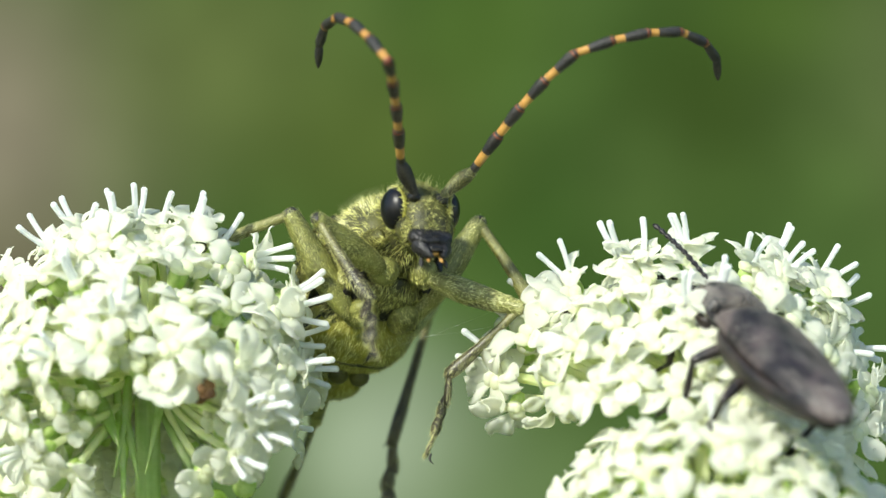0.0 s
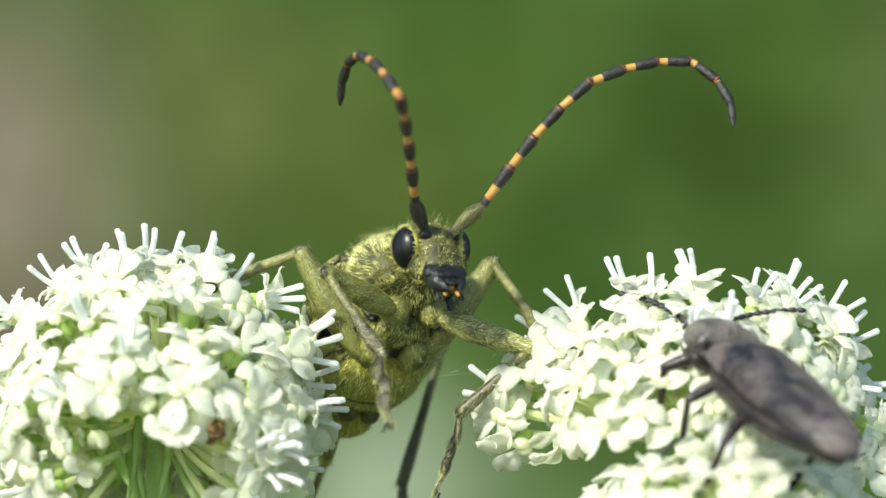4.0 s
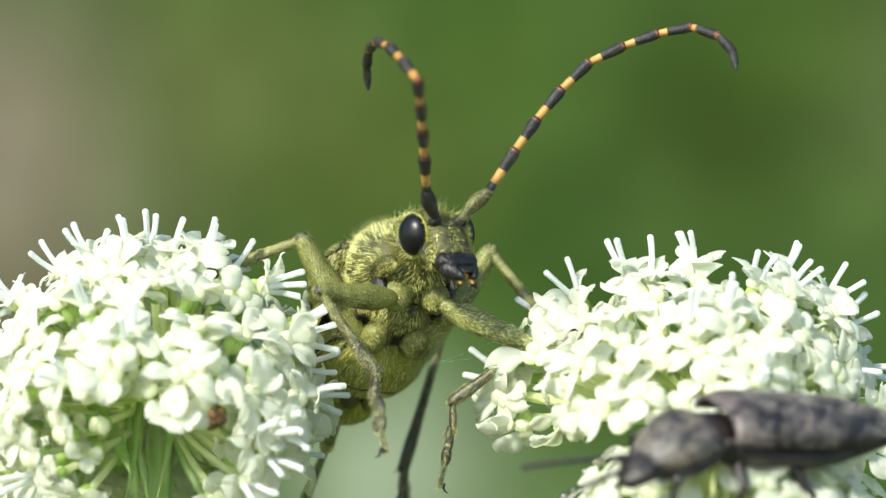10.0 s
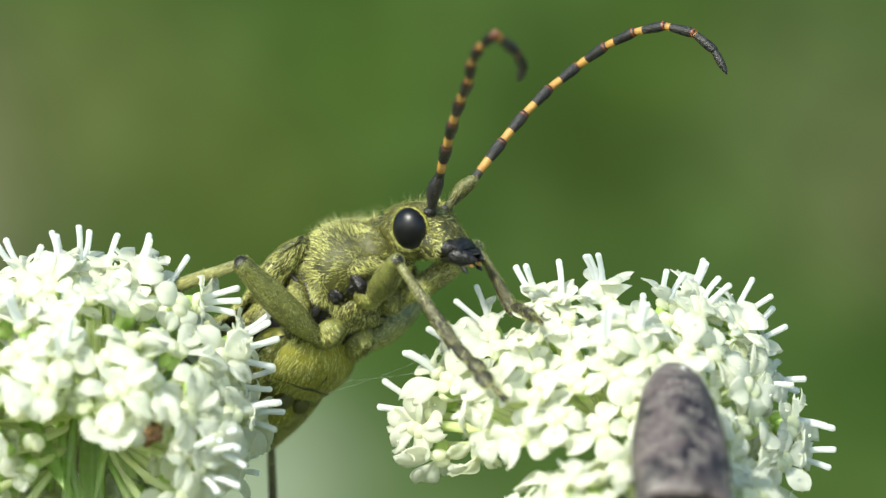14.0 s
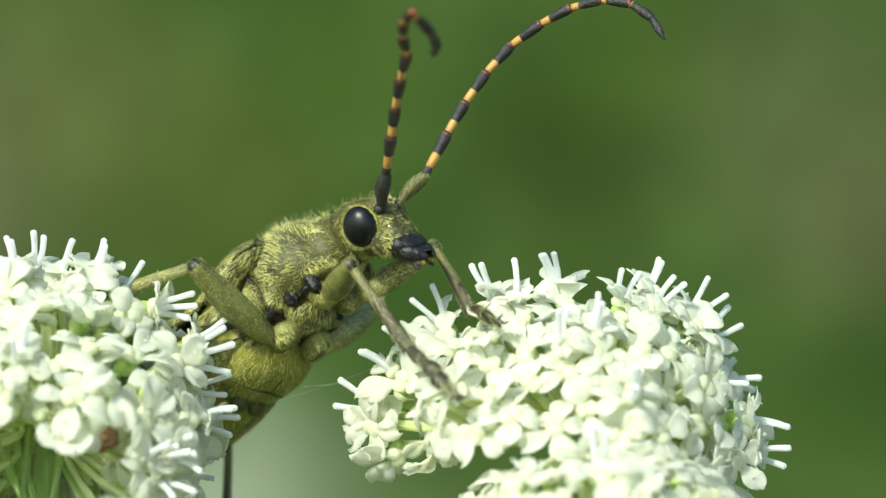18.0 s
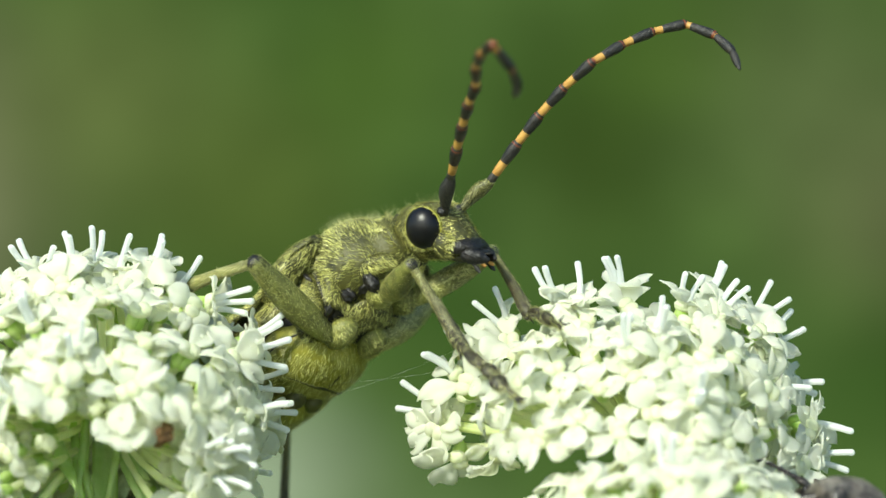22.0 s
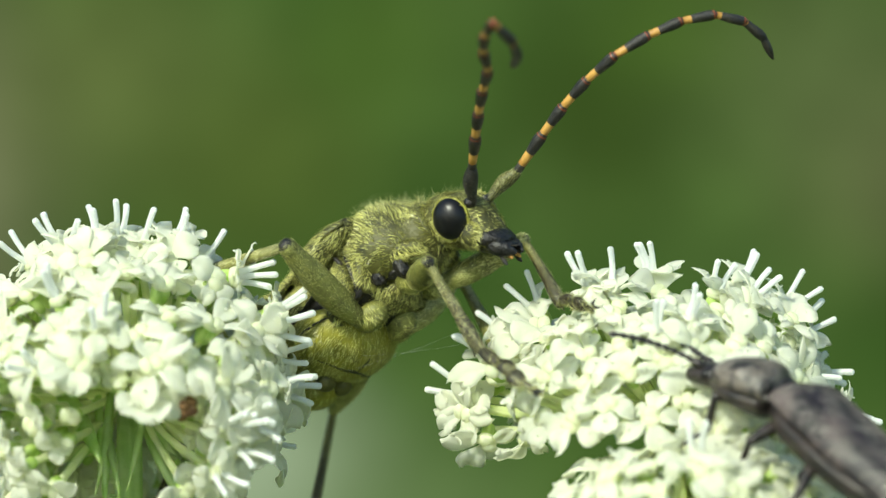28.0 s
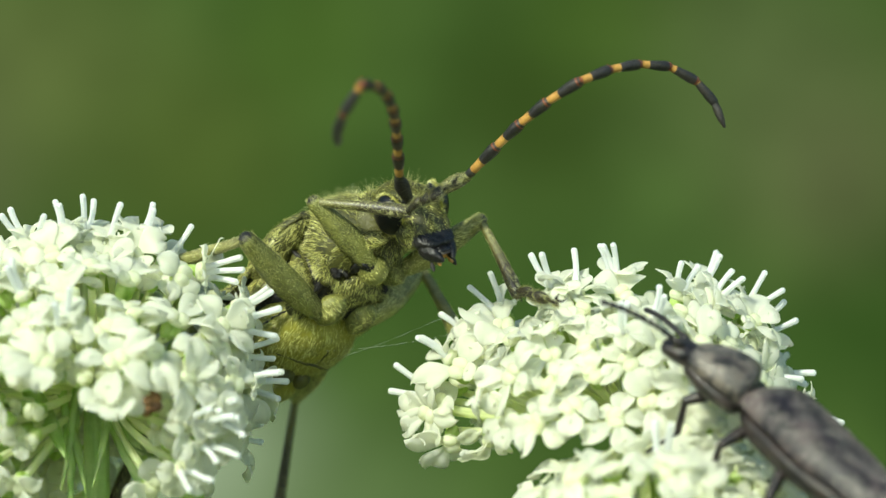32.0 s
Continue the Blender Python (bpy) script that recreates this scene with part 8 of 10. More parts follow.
    walk(limb["tibia_middle_left"], [
        (0, pose(-0.003856, 0.002667, 0.001695, -105.9, -11.4, -131.4)),
        (1, pose(-0.003949, 0.002375, 0.001878, -108.5, -8.9, -129.1)),
        (2, pose(-0.004096, 0.002161, 0.001932, -109.6, -10.0, -124.0)),
        (3, pose(-0.003925, 0.002846, 0.001462, -106.1, -8.4, -135.5)),
        (6, pose(-0.004073, 0.002151, 0.001957, -107.5, -5.6, -128.3)),
        (7, pose(-0.003965, 0.002505, 0.001759, -107.7, -8.2, -131.3)),
        (8, pose(-0.003947, 0.002618, 0.001671, -105.5, -5.6, -135.1)),
        (9, pose(-0.004045, 0.002161, 0.00197, -108.9, -7.8, -126.6)),
        (10, pose(-0.004073, 0.002283, 0.001857, -108.6, -6.1, -129.6)),
        (11, pose(-0.004003, 0.002908, 0.001327, -106.3, -6.9, -136.8)),
        (11.7, pose(-0.004517, 0.00202, 0.001675, -107.8, -4.7, -124.2)),
        (12, pose(-0.0049, 0.002055, 0.001233, -98.8, 7.4, -130.3)),
        (12.3, pose(-0.004813, 0.003187, -0.000232, -89.0, 16.4, -141.3)),
        (12.6, pose(-0.00508, 0.00282, -0.000034, -99.4, 27.0, -141.0)),
        (13, pose(-0.00553, 0.001032, 0.001101, -82.9, 10.2, -116.4)),
        (13.5, pose(-0.005526, 0.000971, 0.001141, -83.0, 10.1, -115.7)),
        (14, pose(-0.005506, 0.000876, 0.001217, -83.2, 9.9, -114.7)),
        (15, pose(-0.005512, 0.000865, 0.001213, -83.2, 9.9, -114.5)),
        (18, pose(-0.005579, 0.00074, 0.001171, -83.2, 9.6, -112.4)),
        (19, pose(-0.00561, 0.000723, 0.001131, -83.2, 9.5, -111.9)),
        (20, pose(-0.005571, 0.000696, 0.001201, -83.2, 9.5, -111.9)),
        (20.5, pose(-0.005559, 0.000708, 0.001214, -83.2, 9.5, -112.2)),
        (21, pose(-0.005548, 0.000724, 0.001224, -83.1, 9.6, -112.5)),
        (21.5, pose(-0.005555, 0.000825, 0.001169, -82.8, 9.7, -113.6)),
        (22, pose(-0.005535, 0.000803, 0.001208, -82.8, 9.7, -113.6)),
        (23, pose(-0.005481, 0.000888, 0.001247, -83.1, 9.9, -115.1)),
        (24, pose(-0.005404, 0.00091, 0.001343, -81.9, 10.0, -116.1)),
        (25, pose(-0.005299, 0.000939, 0.001467, -82.9, 10.3, -117.5)),
        (28, pose(-0.005233, 0.00096, 0.001539, -83.3, 10.4, -118.5)),
        (29, pose(-0.005265, 0.001203, 0.001376, -83.0, 10.8, -121.1)),
        (29.5, pose(-0.005248, 0.001142, 0.001432, -83.2, 10.7, -120.6)),
        (30, pose(-0.005246, 0.001167, 0.001421, -83.3, 10.8, -120.9)),
        (30.4, pose(-0.005301, 0.001401, 0.00121, -82.7, 11.1, -122.8)),
        (31, pose(-0.005309, 0.001152, 0.001348, -83.1, 10.7, -120.0)),
        (31.5, pose(-0.005339, 0.001138, 0.001316, -83.0, 10.6, -119.5)),
        (32, pose(-0.005368, 0.00113, 0.001281, -82.9, 10.6, -119.1)),
    ])
    walk(limb["tarsus_middle_left"], [
        (0, pose(-0.005477, 0.00286, -0.002925, -156.6, -7.4, -141.0)),
        (1, pose(-0.005606, 0.002797, -0.002714, -156.2, -3.7, -141.3)),
        (2, pose(-0.005908, 0.002419, -0.002613, -155.4, -0.9, -144.5)),
        (3, pose(-0.005371, 0.003332, -0.003194, -153.6, -3.2, -146.4)),
        (6, pose(-0.005515, 0.002705, -0.002694, -159.7, -2.9, -135.8)),
        (7, pose(-0.005521, 0.002985, -0.002863, -157.3, -3.8, -142.3)),
        (8, pose(-0.005196, 0.003221, -0.003029, -160.0, -4.6, -137.9)),
        (9, pose(-0.005696, 0.002606, -0.002622, -160.5, -4.4, -136.3)),
        (10, pose(-0.005592, 0.002903, -0.00276, -159.3, -2.7, -138.7)),
        (11, pose(-0.005354, 0.003526, -0.003342, -154.7, -2.0, -147.2)),
        (11.7, pose(-0.005965, 0.002547, -0.002976, -154.3, 5.6, -145.2)),
        (12, pose(-0.005071, 0.003013, -0.003569, -159.6, 7.8, -131.6)),
        (12.3, pose(-0.00368, 0.003988, -0.004931, -145.1, 20.2, -146.7)),
        (12.6, pose(-0.003874, 0.004821, -0.004341, -81.7, 40.3, -138.9)),
        (13, pose(-0.004603, 0.001537, -0.003684, -89.6, 39.4, -116.2)),
        (13.5, pose(-0.00462, 0.00148, -0.003647, -89.5, 39.3, -115.4)),
        (14, pose(-0.004631, 0.001393, -0.003577, -89.2, 39.2, -114.3)),
        (15, pose(-0.004639, 0.001382, -0.003581, -89.1, 39.2, -114.0)),
        (18, pose(-0.004738, 0.001269, -0.003627, -87.8, 39.1, -111.3)),
        (19, pose(-0.004771, 0.001254, -0.003667, -87.5, 39.0, -110.7)),
        (20, pose(-0.004735, 0.001226, -0.003598, -87.5, 39.0, -110.7)),
        (20.5, pose(-0.004715, 0.001235, -0.003584, -87.6, 39.1, -111.0)),
        (21, pose(-0.004694, 0.001247, -0.003573, -87.6, 39.1, -111.3)),
        (21.5, pose(-0.004664, 0.001332, -0.003623, -87.8, 39.2, -112.5)),
        (22, pose(-0.004648, 0.001311, -0.003585, -87.8, 39.2, -112.5)),
        (23, pose(-0.00459, 0.001397, -0.003545, -89.2, 39.2, -114.7)),
        (24, pose(-0.004415, 0.001367, -0.003435, -87.7, 39.4, -114.9)),
        (25, pose(-0.004362, 0.001428, -0.003318, -90.4, 39.4, -117.7)),
        (28, pose(-0.00431, 0.001461, -0.003247, -91.7, 39.3, -119.4)),
        (29, pose(-0.00428, 0.001675, -0.0034, -92.6, 39.4, -122.3)),
        (29.5, pose(-0.004291, 0.001628, -0.003349, -92.8, 39.3, -121.9)),
        (30, pose(-0.004288, 0.001654, -0.003359, -93.1, 39.3, -122.4)),
        (30.4, pose(-0.004268, 0.001849, -0.003559, -93.0, 39.5, -124.3)),
        (31, pose(-0.004347, 0.001636, -0.003432, -92.2, 39.4, -121.1)),
        (31.5, pose(-0.004376, 0.001622, -0.003464, -91.7, 39.4, -120.4)),
        (32, pose(-0.004403, 0.001613, -0.003499, -91.3, 39.4, -119.8)),
    ])
    walk(limb["femur_hind_right"], [
        (0, pose(0.0012, -0.0026, -0.0016, 4.0, -77.3, 160.7)),
        (1, pose(0.0012, -0.0026, -0.0016, 2.3, -73.6, 162.5)),
        (2, pose(0.0012, -0.0026, -0.0016, 0.8, -68.7, 164.0)),
        (3, pose(0.0012, -0.0026, -0.0016, -0.1, -64.2, 164.9)),
        (6, pose(0.0012, -0.0026, -0.0016, -0.7, -61.6, 165.5)),
        (7, pose(0.0012, -0.0026, -0.0016, -0.5, -62.6, 165.3)),
        (8, pose(0.0012, -0.0026, -0.0016, -0.4, -63.3, 165.1)),
        (9, pose(0.0012, -0.0026, -0.0016, -0.3, -64.2, 165.1)),
        (10, pose(0.0012, -0.0026, -0.0016, 1.6, -71.3, 163.2)),
        (11, pose(0.0012, -0.0026, -0.0016, 6.2, -79.2, 157.8)),
        (11.7, pose(0.0012, -0.0026, -0.0016, 128.6, -87.8, 31.9)),
        (12, pose(0.0012, -0.0026, -0.0016, 174.9, -64.7, -19.1)),
        (12.3, pose(0.0012, -0.0026, -0.0016, 177.5, -10.3, -29.1)),
        (12.6, pose(0.0012, -0.0026, -0.0016, 177.6, 13.7, -35.3)),
        (13, pose(0.001200, -0.002600, -0.001600, 129.7, -52.5, 56.5)),
        (13.5, pose(0.001200, -0.002600, -0.001600, 135.7, -53.6, 51.0)),
        (14, pose(0.001200, -0.002600, -0.001600, 141.3, -54.4, 45.9)),
        (15, pose(0.001200, -0.002600, -0.001600, 136.9, -53.9, 49.6)),
        (18, pose(0.001200, -0.002600, -0.001600, 137.0, -53.7, 50.3)),
        (19, pose(0.001200, -0.002600, -0.001600, 140.4, -54.4, 46.1)),
        (20, pose(0.001200, -0.002600, -0.001600, 139.1, -54.1, 48.1)),
        (20.5, pose(0.001200, -0.002600, -0.001600, 135.0, -53.3, 52.9)),
        (21, pose(0.001200, -0.002600, -0.001600, 131.1, -52.2, 57.7)),
        (21.5, pose(0.001200, -0.002600, -0.001600, 131.6, -52.7, 55.5)),
        (22, pose(0.001200, -0.002600, -0.001600, 130.9, -52.4, 57.1)),
        (23, pose(0.001200, -0.002600, -0.001600, 132.0, -52.9, 54.9)),
        (24, pose(0.001200, -0.002600, -0.001600, 135.3, -54.0, 48.8)),
        (25, pose(0.001200, -0.002600, -0.001600, 133.6, -53.6, 51.3)),
        (28, pose(0.001200, -0.002600, -0.001600, 129.5, -53.0, 54.3)),
        (29, pose(0.001200, -0.002600, -0.001600, 127.9, -52.6, 55.9)),
        (29.5, pose(0.001200, -0.002600, -0.001600, 127.1, -52.5, 56.7)),
        (30, pose(0.001200, -0.002600, -0.001600, 126.3, -52.3, 57.6)),
        (30.4, pose(0.001200, -0.002600, -0.001600, 126.3, -52.3, 57.5)),
        (31, pose(0.001200, -0.002600, -0.001600, 126.2, -52.3, 57.4)),
        (31.5, pose(0.001200, -0.002600, -0.001600, 126.1, -52.3, 57.3)),
        (32, pose(0.001200, -0.002600, -0.001600, 126.0, -52.3, 57.3)),
    ])
    walk(limb["tibia_hind_right"], [
        (0, pose(-0.000395, -0.008383, -0.001509, 9.3, -77.3, 160.7)),
        (1, pose(-0.000382, -0.008387, -0.001531, 7.6, -73.6, 162.5)),
        (2, pose(-0.000384, -0.008387, -0.00157, 6.2, -68.7, 164.0)),
        (3, pose(-0.000379, -0.008389, -0.001605, 5.4, -64.2, 164.9)),
        (6, pose(-0.000367, -0.008392, -0.001634, 4.9, -61.6, 165.5)),
        (7, pose(-0.000368, -0.008391, -0.001624, 5.0, -62.6, 165.3)),
        (8, pose(-0.000376, -0.008389, -0.001617, 5.1, -63.3, 165.1)),
        (9, pose(-0.000369, -0.008391, -0.001616, 5.1, -64.2, 165.1)),
        (10, pose(-0.000381, -0.008388, -0.001547, 6.9, -71.3, 163.2)),
        (11, pose(-0.000465, -0.008363, -0.001479, 11.9, -79.2, 157.8)),
        (11.7, pose(-0.000798, -0.008255, -0.001417, 133.5, -87.8, 31.9)),
        (12, pose(-0.00121, -0.00809, -0.00137, 178.8, -64.7, -19.1)),
        (12.3, pose(-0.001757, -0.007814, -0.001346, -177.9, -10.3, -29.1)),
        (12.6, pose(-0.002215, -0.007527, -0.001356, -174.3, 13.7, -35.3)),
        (13, pose(0.002374, -0.007768, 0.001212, -137.0, -39.0, -25.2)),
        (13.5, pose(0.002413, -0.007925, 0.000885, -137.0, -38.9, -25.3)),
        (14, pose(0.002444, -0.008049, 0.000582, -136.9, -38.9, -25.3)),
        (15, pose(0.002389, -0.007961, 0.000818, -136.9, -38.9, -25.3)),
        (18, pose(0.002466, -0.007942, 0.000821, -136.9, -38.8, -25.4)),
        (19, pose(0.002380, -0.008045, 0.000627, -136.9, -38.8, -25.4)),
        (20, pose(0.002450, -0.007998, 0.000702, -136.9, -38.8, -25.4)),
        (20.5, pose(0.002536, -0.007870, 0.000938, -136.9, -38.9, -25.4)),
        (21, pose(0.002620, -0.007729, 0.001171, -136.9, -38.9, -25.4)),
        (21.5, pose(0.002461, -0.007798, 0.001119, -136.9, -38.9, -25.3)),
        (22, pose(0.002544, -0.007750, 0.001169, -136.9, -38.9, -25.3)),
        (23, pose(0.002435, -0.007818, 0.001092, -136.9, -38.9, -25.3)),
        (24, pose(0.002159, -0.007978, 0.000882, -137.0, -38.9, -25.2)),
        (25, pose(0.002243, -0.007916, 0.000979, -137.0, -38.9, -25.3)),
        (28, pose(0.002147, -0.007829, 0.001185, -137.0, -38.9, -25.2)),
        (29, pose(0.002147, -0.007782, 0.001272, -137.0, -38.9, -25.2)),
        (29.5, pose(0.002147, -0.007758, 0.001316, -137.0, -38.9, -25.3)),
        (30, pose(0.002146, -0.007733, 0.001360, -137.0, -38.9, -25.3)),
        (30.4, pose(0.002136, -0.007734, 0.001360, -137.0, -38.9, -25.3)),
        (31, pose(0.002121, -0.007736, 0.001362, -137.0, -38.9, -25.3)),
        (31.5, pose(0.002108, -0.007737, 0.001363, -137.0, -38.9, -25.3)),
        (32, pose(0.002096, -0.007739, 0.001365, -137.0, -38.9, -25.3)),
    ])
    walk(limb["tarsus_hind_right"], [
        (0, pose(-0.001548, -0.014776, -0.001278, -104.1, -27.9, 66.2)),
        (1, pose(-0.001533, -0.01478, -0.001286, -108.2, -25.4, 75.4)),
        (2, pose(-0.001544, -0.014778, -0.001316, -112.9, -21.4, 87.2)),
        (3, pose(-0.001543, -0.014778, -0.001342, -116.3, -16.9, 97.4)),
        (6, pose(-0.001525, -0.014782, -0.001373, -117.8, -14.1, 103.1)),
        (7, pose(-0.001525, -0.014782, -0.001362, -117.3, -15.2, 101.1)),
        (8, pose(-0.001537, -0.014779, -0.001356, -116.9, -15.9, 99.6)),
        (9, pose(-0.001522, -0.014783, -0.001362, -116.3, -16.8, 97.6)),
        (10, pose(-0.001535, -0.01478, -0.001296, -110.5, -23.7, 80.9)),
        (11, pose(-0.001652, -0.014749, -0.001229, -102.0, -28.8, 61.2)),
        (11.7, pose(-0.002427, -0.014545, -0.001233, -90.0, -30.6, 32.2)),
        (12, pose(-0.003451, -0.014191, -0.00131, -77.5, -27.5, -0.5)),
        (12.3, pose(-0.004881, -0.01351, -0.00158, -69.1, -20.9, -33.2)),
        (12.6, pose(-0.006078, -0.012717, -0.001984, -68.1, -19.2, -48.1)),
        (13, pose(0.002864, -0.013172, -0.002182, -147.3, -47.5, -10.3)),
        (13.5, pose(0.002898, -0.013326, -0.002513, -147.2, -47.5, -10.3)),
        (14, pose(0.002924, -0.013448, -0.002820, -147.2, -47.4, -10.4)),
        (15, pose(0.002868, -0.013360, -0.002586, -147.2, -47.4, -10.4)),
        (18, pose(0.002941, -0.013339, -0.002585, -147.2, -47.4, -10.5)),
        (19, pose(0.002856, -0.013442, -0.002779, -147.2, -47.4, -10.5)),
        (20, pose(0.002926, -0.013395, -0.002704, -147.2, -47.4, -10.4)),
        (20.5, pose(0.003013, -0.013268, -0.002468, -147.2, -47.4, -10.4)),
        (21, pose(0.003098, -0.013127, -0.002234, -147.2, -47.4, -10.4)),
        (21.5, pose(0.002942, -0.013197, -0.002284, -147.2, -47.4, -10.4)),
        (22, pose(0.003025, -0.013150, -0.002233, -147.2, -47.4, -10.4)),
        (23, pose(0.002917, -0.013218, -0.002309, -147.2, -47.4, -10.4)),
        (24, pose(0.002647, -0.013381, -0.002514, -147.3, -47.5, -10.3)),
        (25, pose(0.002730, -0.013319, -0.002419, -147.3, -47.5, -10.3)),
        (28, pose(0.002635, -0.013232, -0.002211, -147.3, -47.5, -10.3)),
        (29, pose(0.002634, -0.013185, -0.002125, -147.3, -47.5, -10.3)),
        (29.5, pose(0.002634, -0.013160, -0.002081, -147.3, -47.5, -10.3)),
        (30, pose(0.002633, -0.013135, -0.002037, -147.3, -47.5, -10.3)),
        (30.4, pose(0.002622, -0.013136, -0.002037, -147.3, -47.5, -10.3)),
        (31, pose(0.002607, -0.013138, -0.002035, -147.3, -47.5, -10.3)),
        (31.5, pose(0.002594, -0.013139, -0.002034, -147.3, -47.5, -10.3)),
        (32, pose(0.002581, -0.013140, -0.002033, -147.2, -47.5, -10.3)),
    ])
    walk(limb["femur_hind_left"], [
        (0, pose(-0.0012, -0.0026, -0.0016, 124.0, -31.3, -29.6)),
        (1, pose(-0.0012, -0.0026, -0.0016, 124.2, -31.3, -29.4)),
        (2, pose(-0.0012, -0.0026, -0.0016, 124.6, -31.3, -29.5)),
        (3, pose(-0.0012, -0.0026, -0.0016, 124.9, -31.4, -29.6)),
        (6, pose(-0.0012, -0.0026, -0.0016, 125.1, -31.3, -29.5)),
        (7, pose(-0.0012, -0.0026, -0.0016, 125.0, -31.3, -29.5)),
        (8, pose(-0.0012, -0.0026, -0.0016, 125.0, -31.4, -29.6)),
        (9, pose(-0.0012, -0.0026, -0.0016, 125.0, -31.3, -29.5)),
        (10, pose(-0.0012, -0.0026, -0.0016, 124.3, -31.3, -29.5)),
        (11, pose(-0.0012, -0.0026, -0.0016, 123.9, -31.7, -30.3)),
        (11.7, pose(-0.0012, -0.0026, -0.0016, 125.9, -32.0, -30.6)),
        (12, pose(-0.0012, -0.0026, -0.0016, 129.0, -32.1, -30.7)),
        (12.3, pose(-0.0012, -0.0026, -0.0016, 134.4, -31.6, -30.5)),
        (12.6, pose(-0.0012, -0.0026, -0.0016, 139.8, -30.7, -30.4)),
        (13, pose(-0.001200, -0.002600, -0.001600, 151.8, -48.5, -7.9)),
        (13.5, pose(-0.001200, -0.002600, -0.001600, 157.8, -48.4, -8.0)),
        (14, pose(-0.001200, -0.002600, -0.001600, 163.6, -48.4, -8.0)),
        (15, pose(-0.001200, -0.002600, -0.001600, 158.9, -48.2, -8.5)),
        (18, pose(-0.001200, -0.002600, -0.001600, 157.9, -49.5, -5.3)),
        (19, pose(-0.001200, -0.002600, -0.001600, 162.7, -48.0, -9.1)),
        (20, pose(-0.001200, -0.002600, -0.001600, 160.6, -49.0, -6.5)),
        (20.5, pose(-0.001200, -0.002600, -0.001600, 154.7, -50.5, -2.1)),
        (21, pose(-0.001200, -0.002600, -0.001600, 148.2, -52.0, 3.2)),
        (21.5, pose(-0.001200, -0.002600, -0.001600, 151.9, -49.8, -4.3)),
        (22, pose(-0.001200, -0.002600, -0.001600, 149.6, -51.0, -0.7)),
        (23, pose(-0.001200, -0.002600, -0.001600, 153.0, -49.3, -5.6)),
        (24, pose(-0.001200, -0.002600, -0.001600, 161.0, -43.5, -18.3)),
        (25, pose(-0.001200, -0.002600, -0.001600, 158.2, -45.6, -14.3)),
        (28, pose(-0.001200, -0.002600, -0.001600, 156.1, -44.4, -16.5)),
        (29, pose(-0.001200, -0.002600, -0.001600, 154.9, -44.5, -16.3)),
        (29.5, pose(-0.001200, -0.002600, -0.001600, 154.3, -44.6, -16.3)),
        (30, pose(-0.001200, -0.002600, -0.001600, 153.7, -44.6, -16.2)),
        (30.4, pose(-0.001200, -0.002600, -0.001600, 153.9, -44.4, -16.6)),
        (31, pose(-0.001200, -0.002600, -0.001600, 154.1, -44.1, -17.2)),
        (31.5, pose(-0.001200, -0.002600, -0.001600, 154.2, -43.8, -17.7)),
        (32, pose(-0.001200, -0.002600, -0.001600, 154.4, -43.5, -18.2)),
    ])
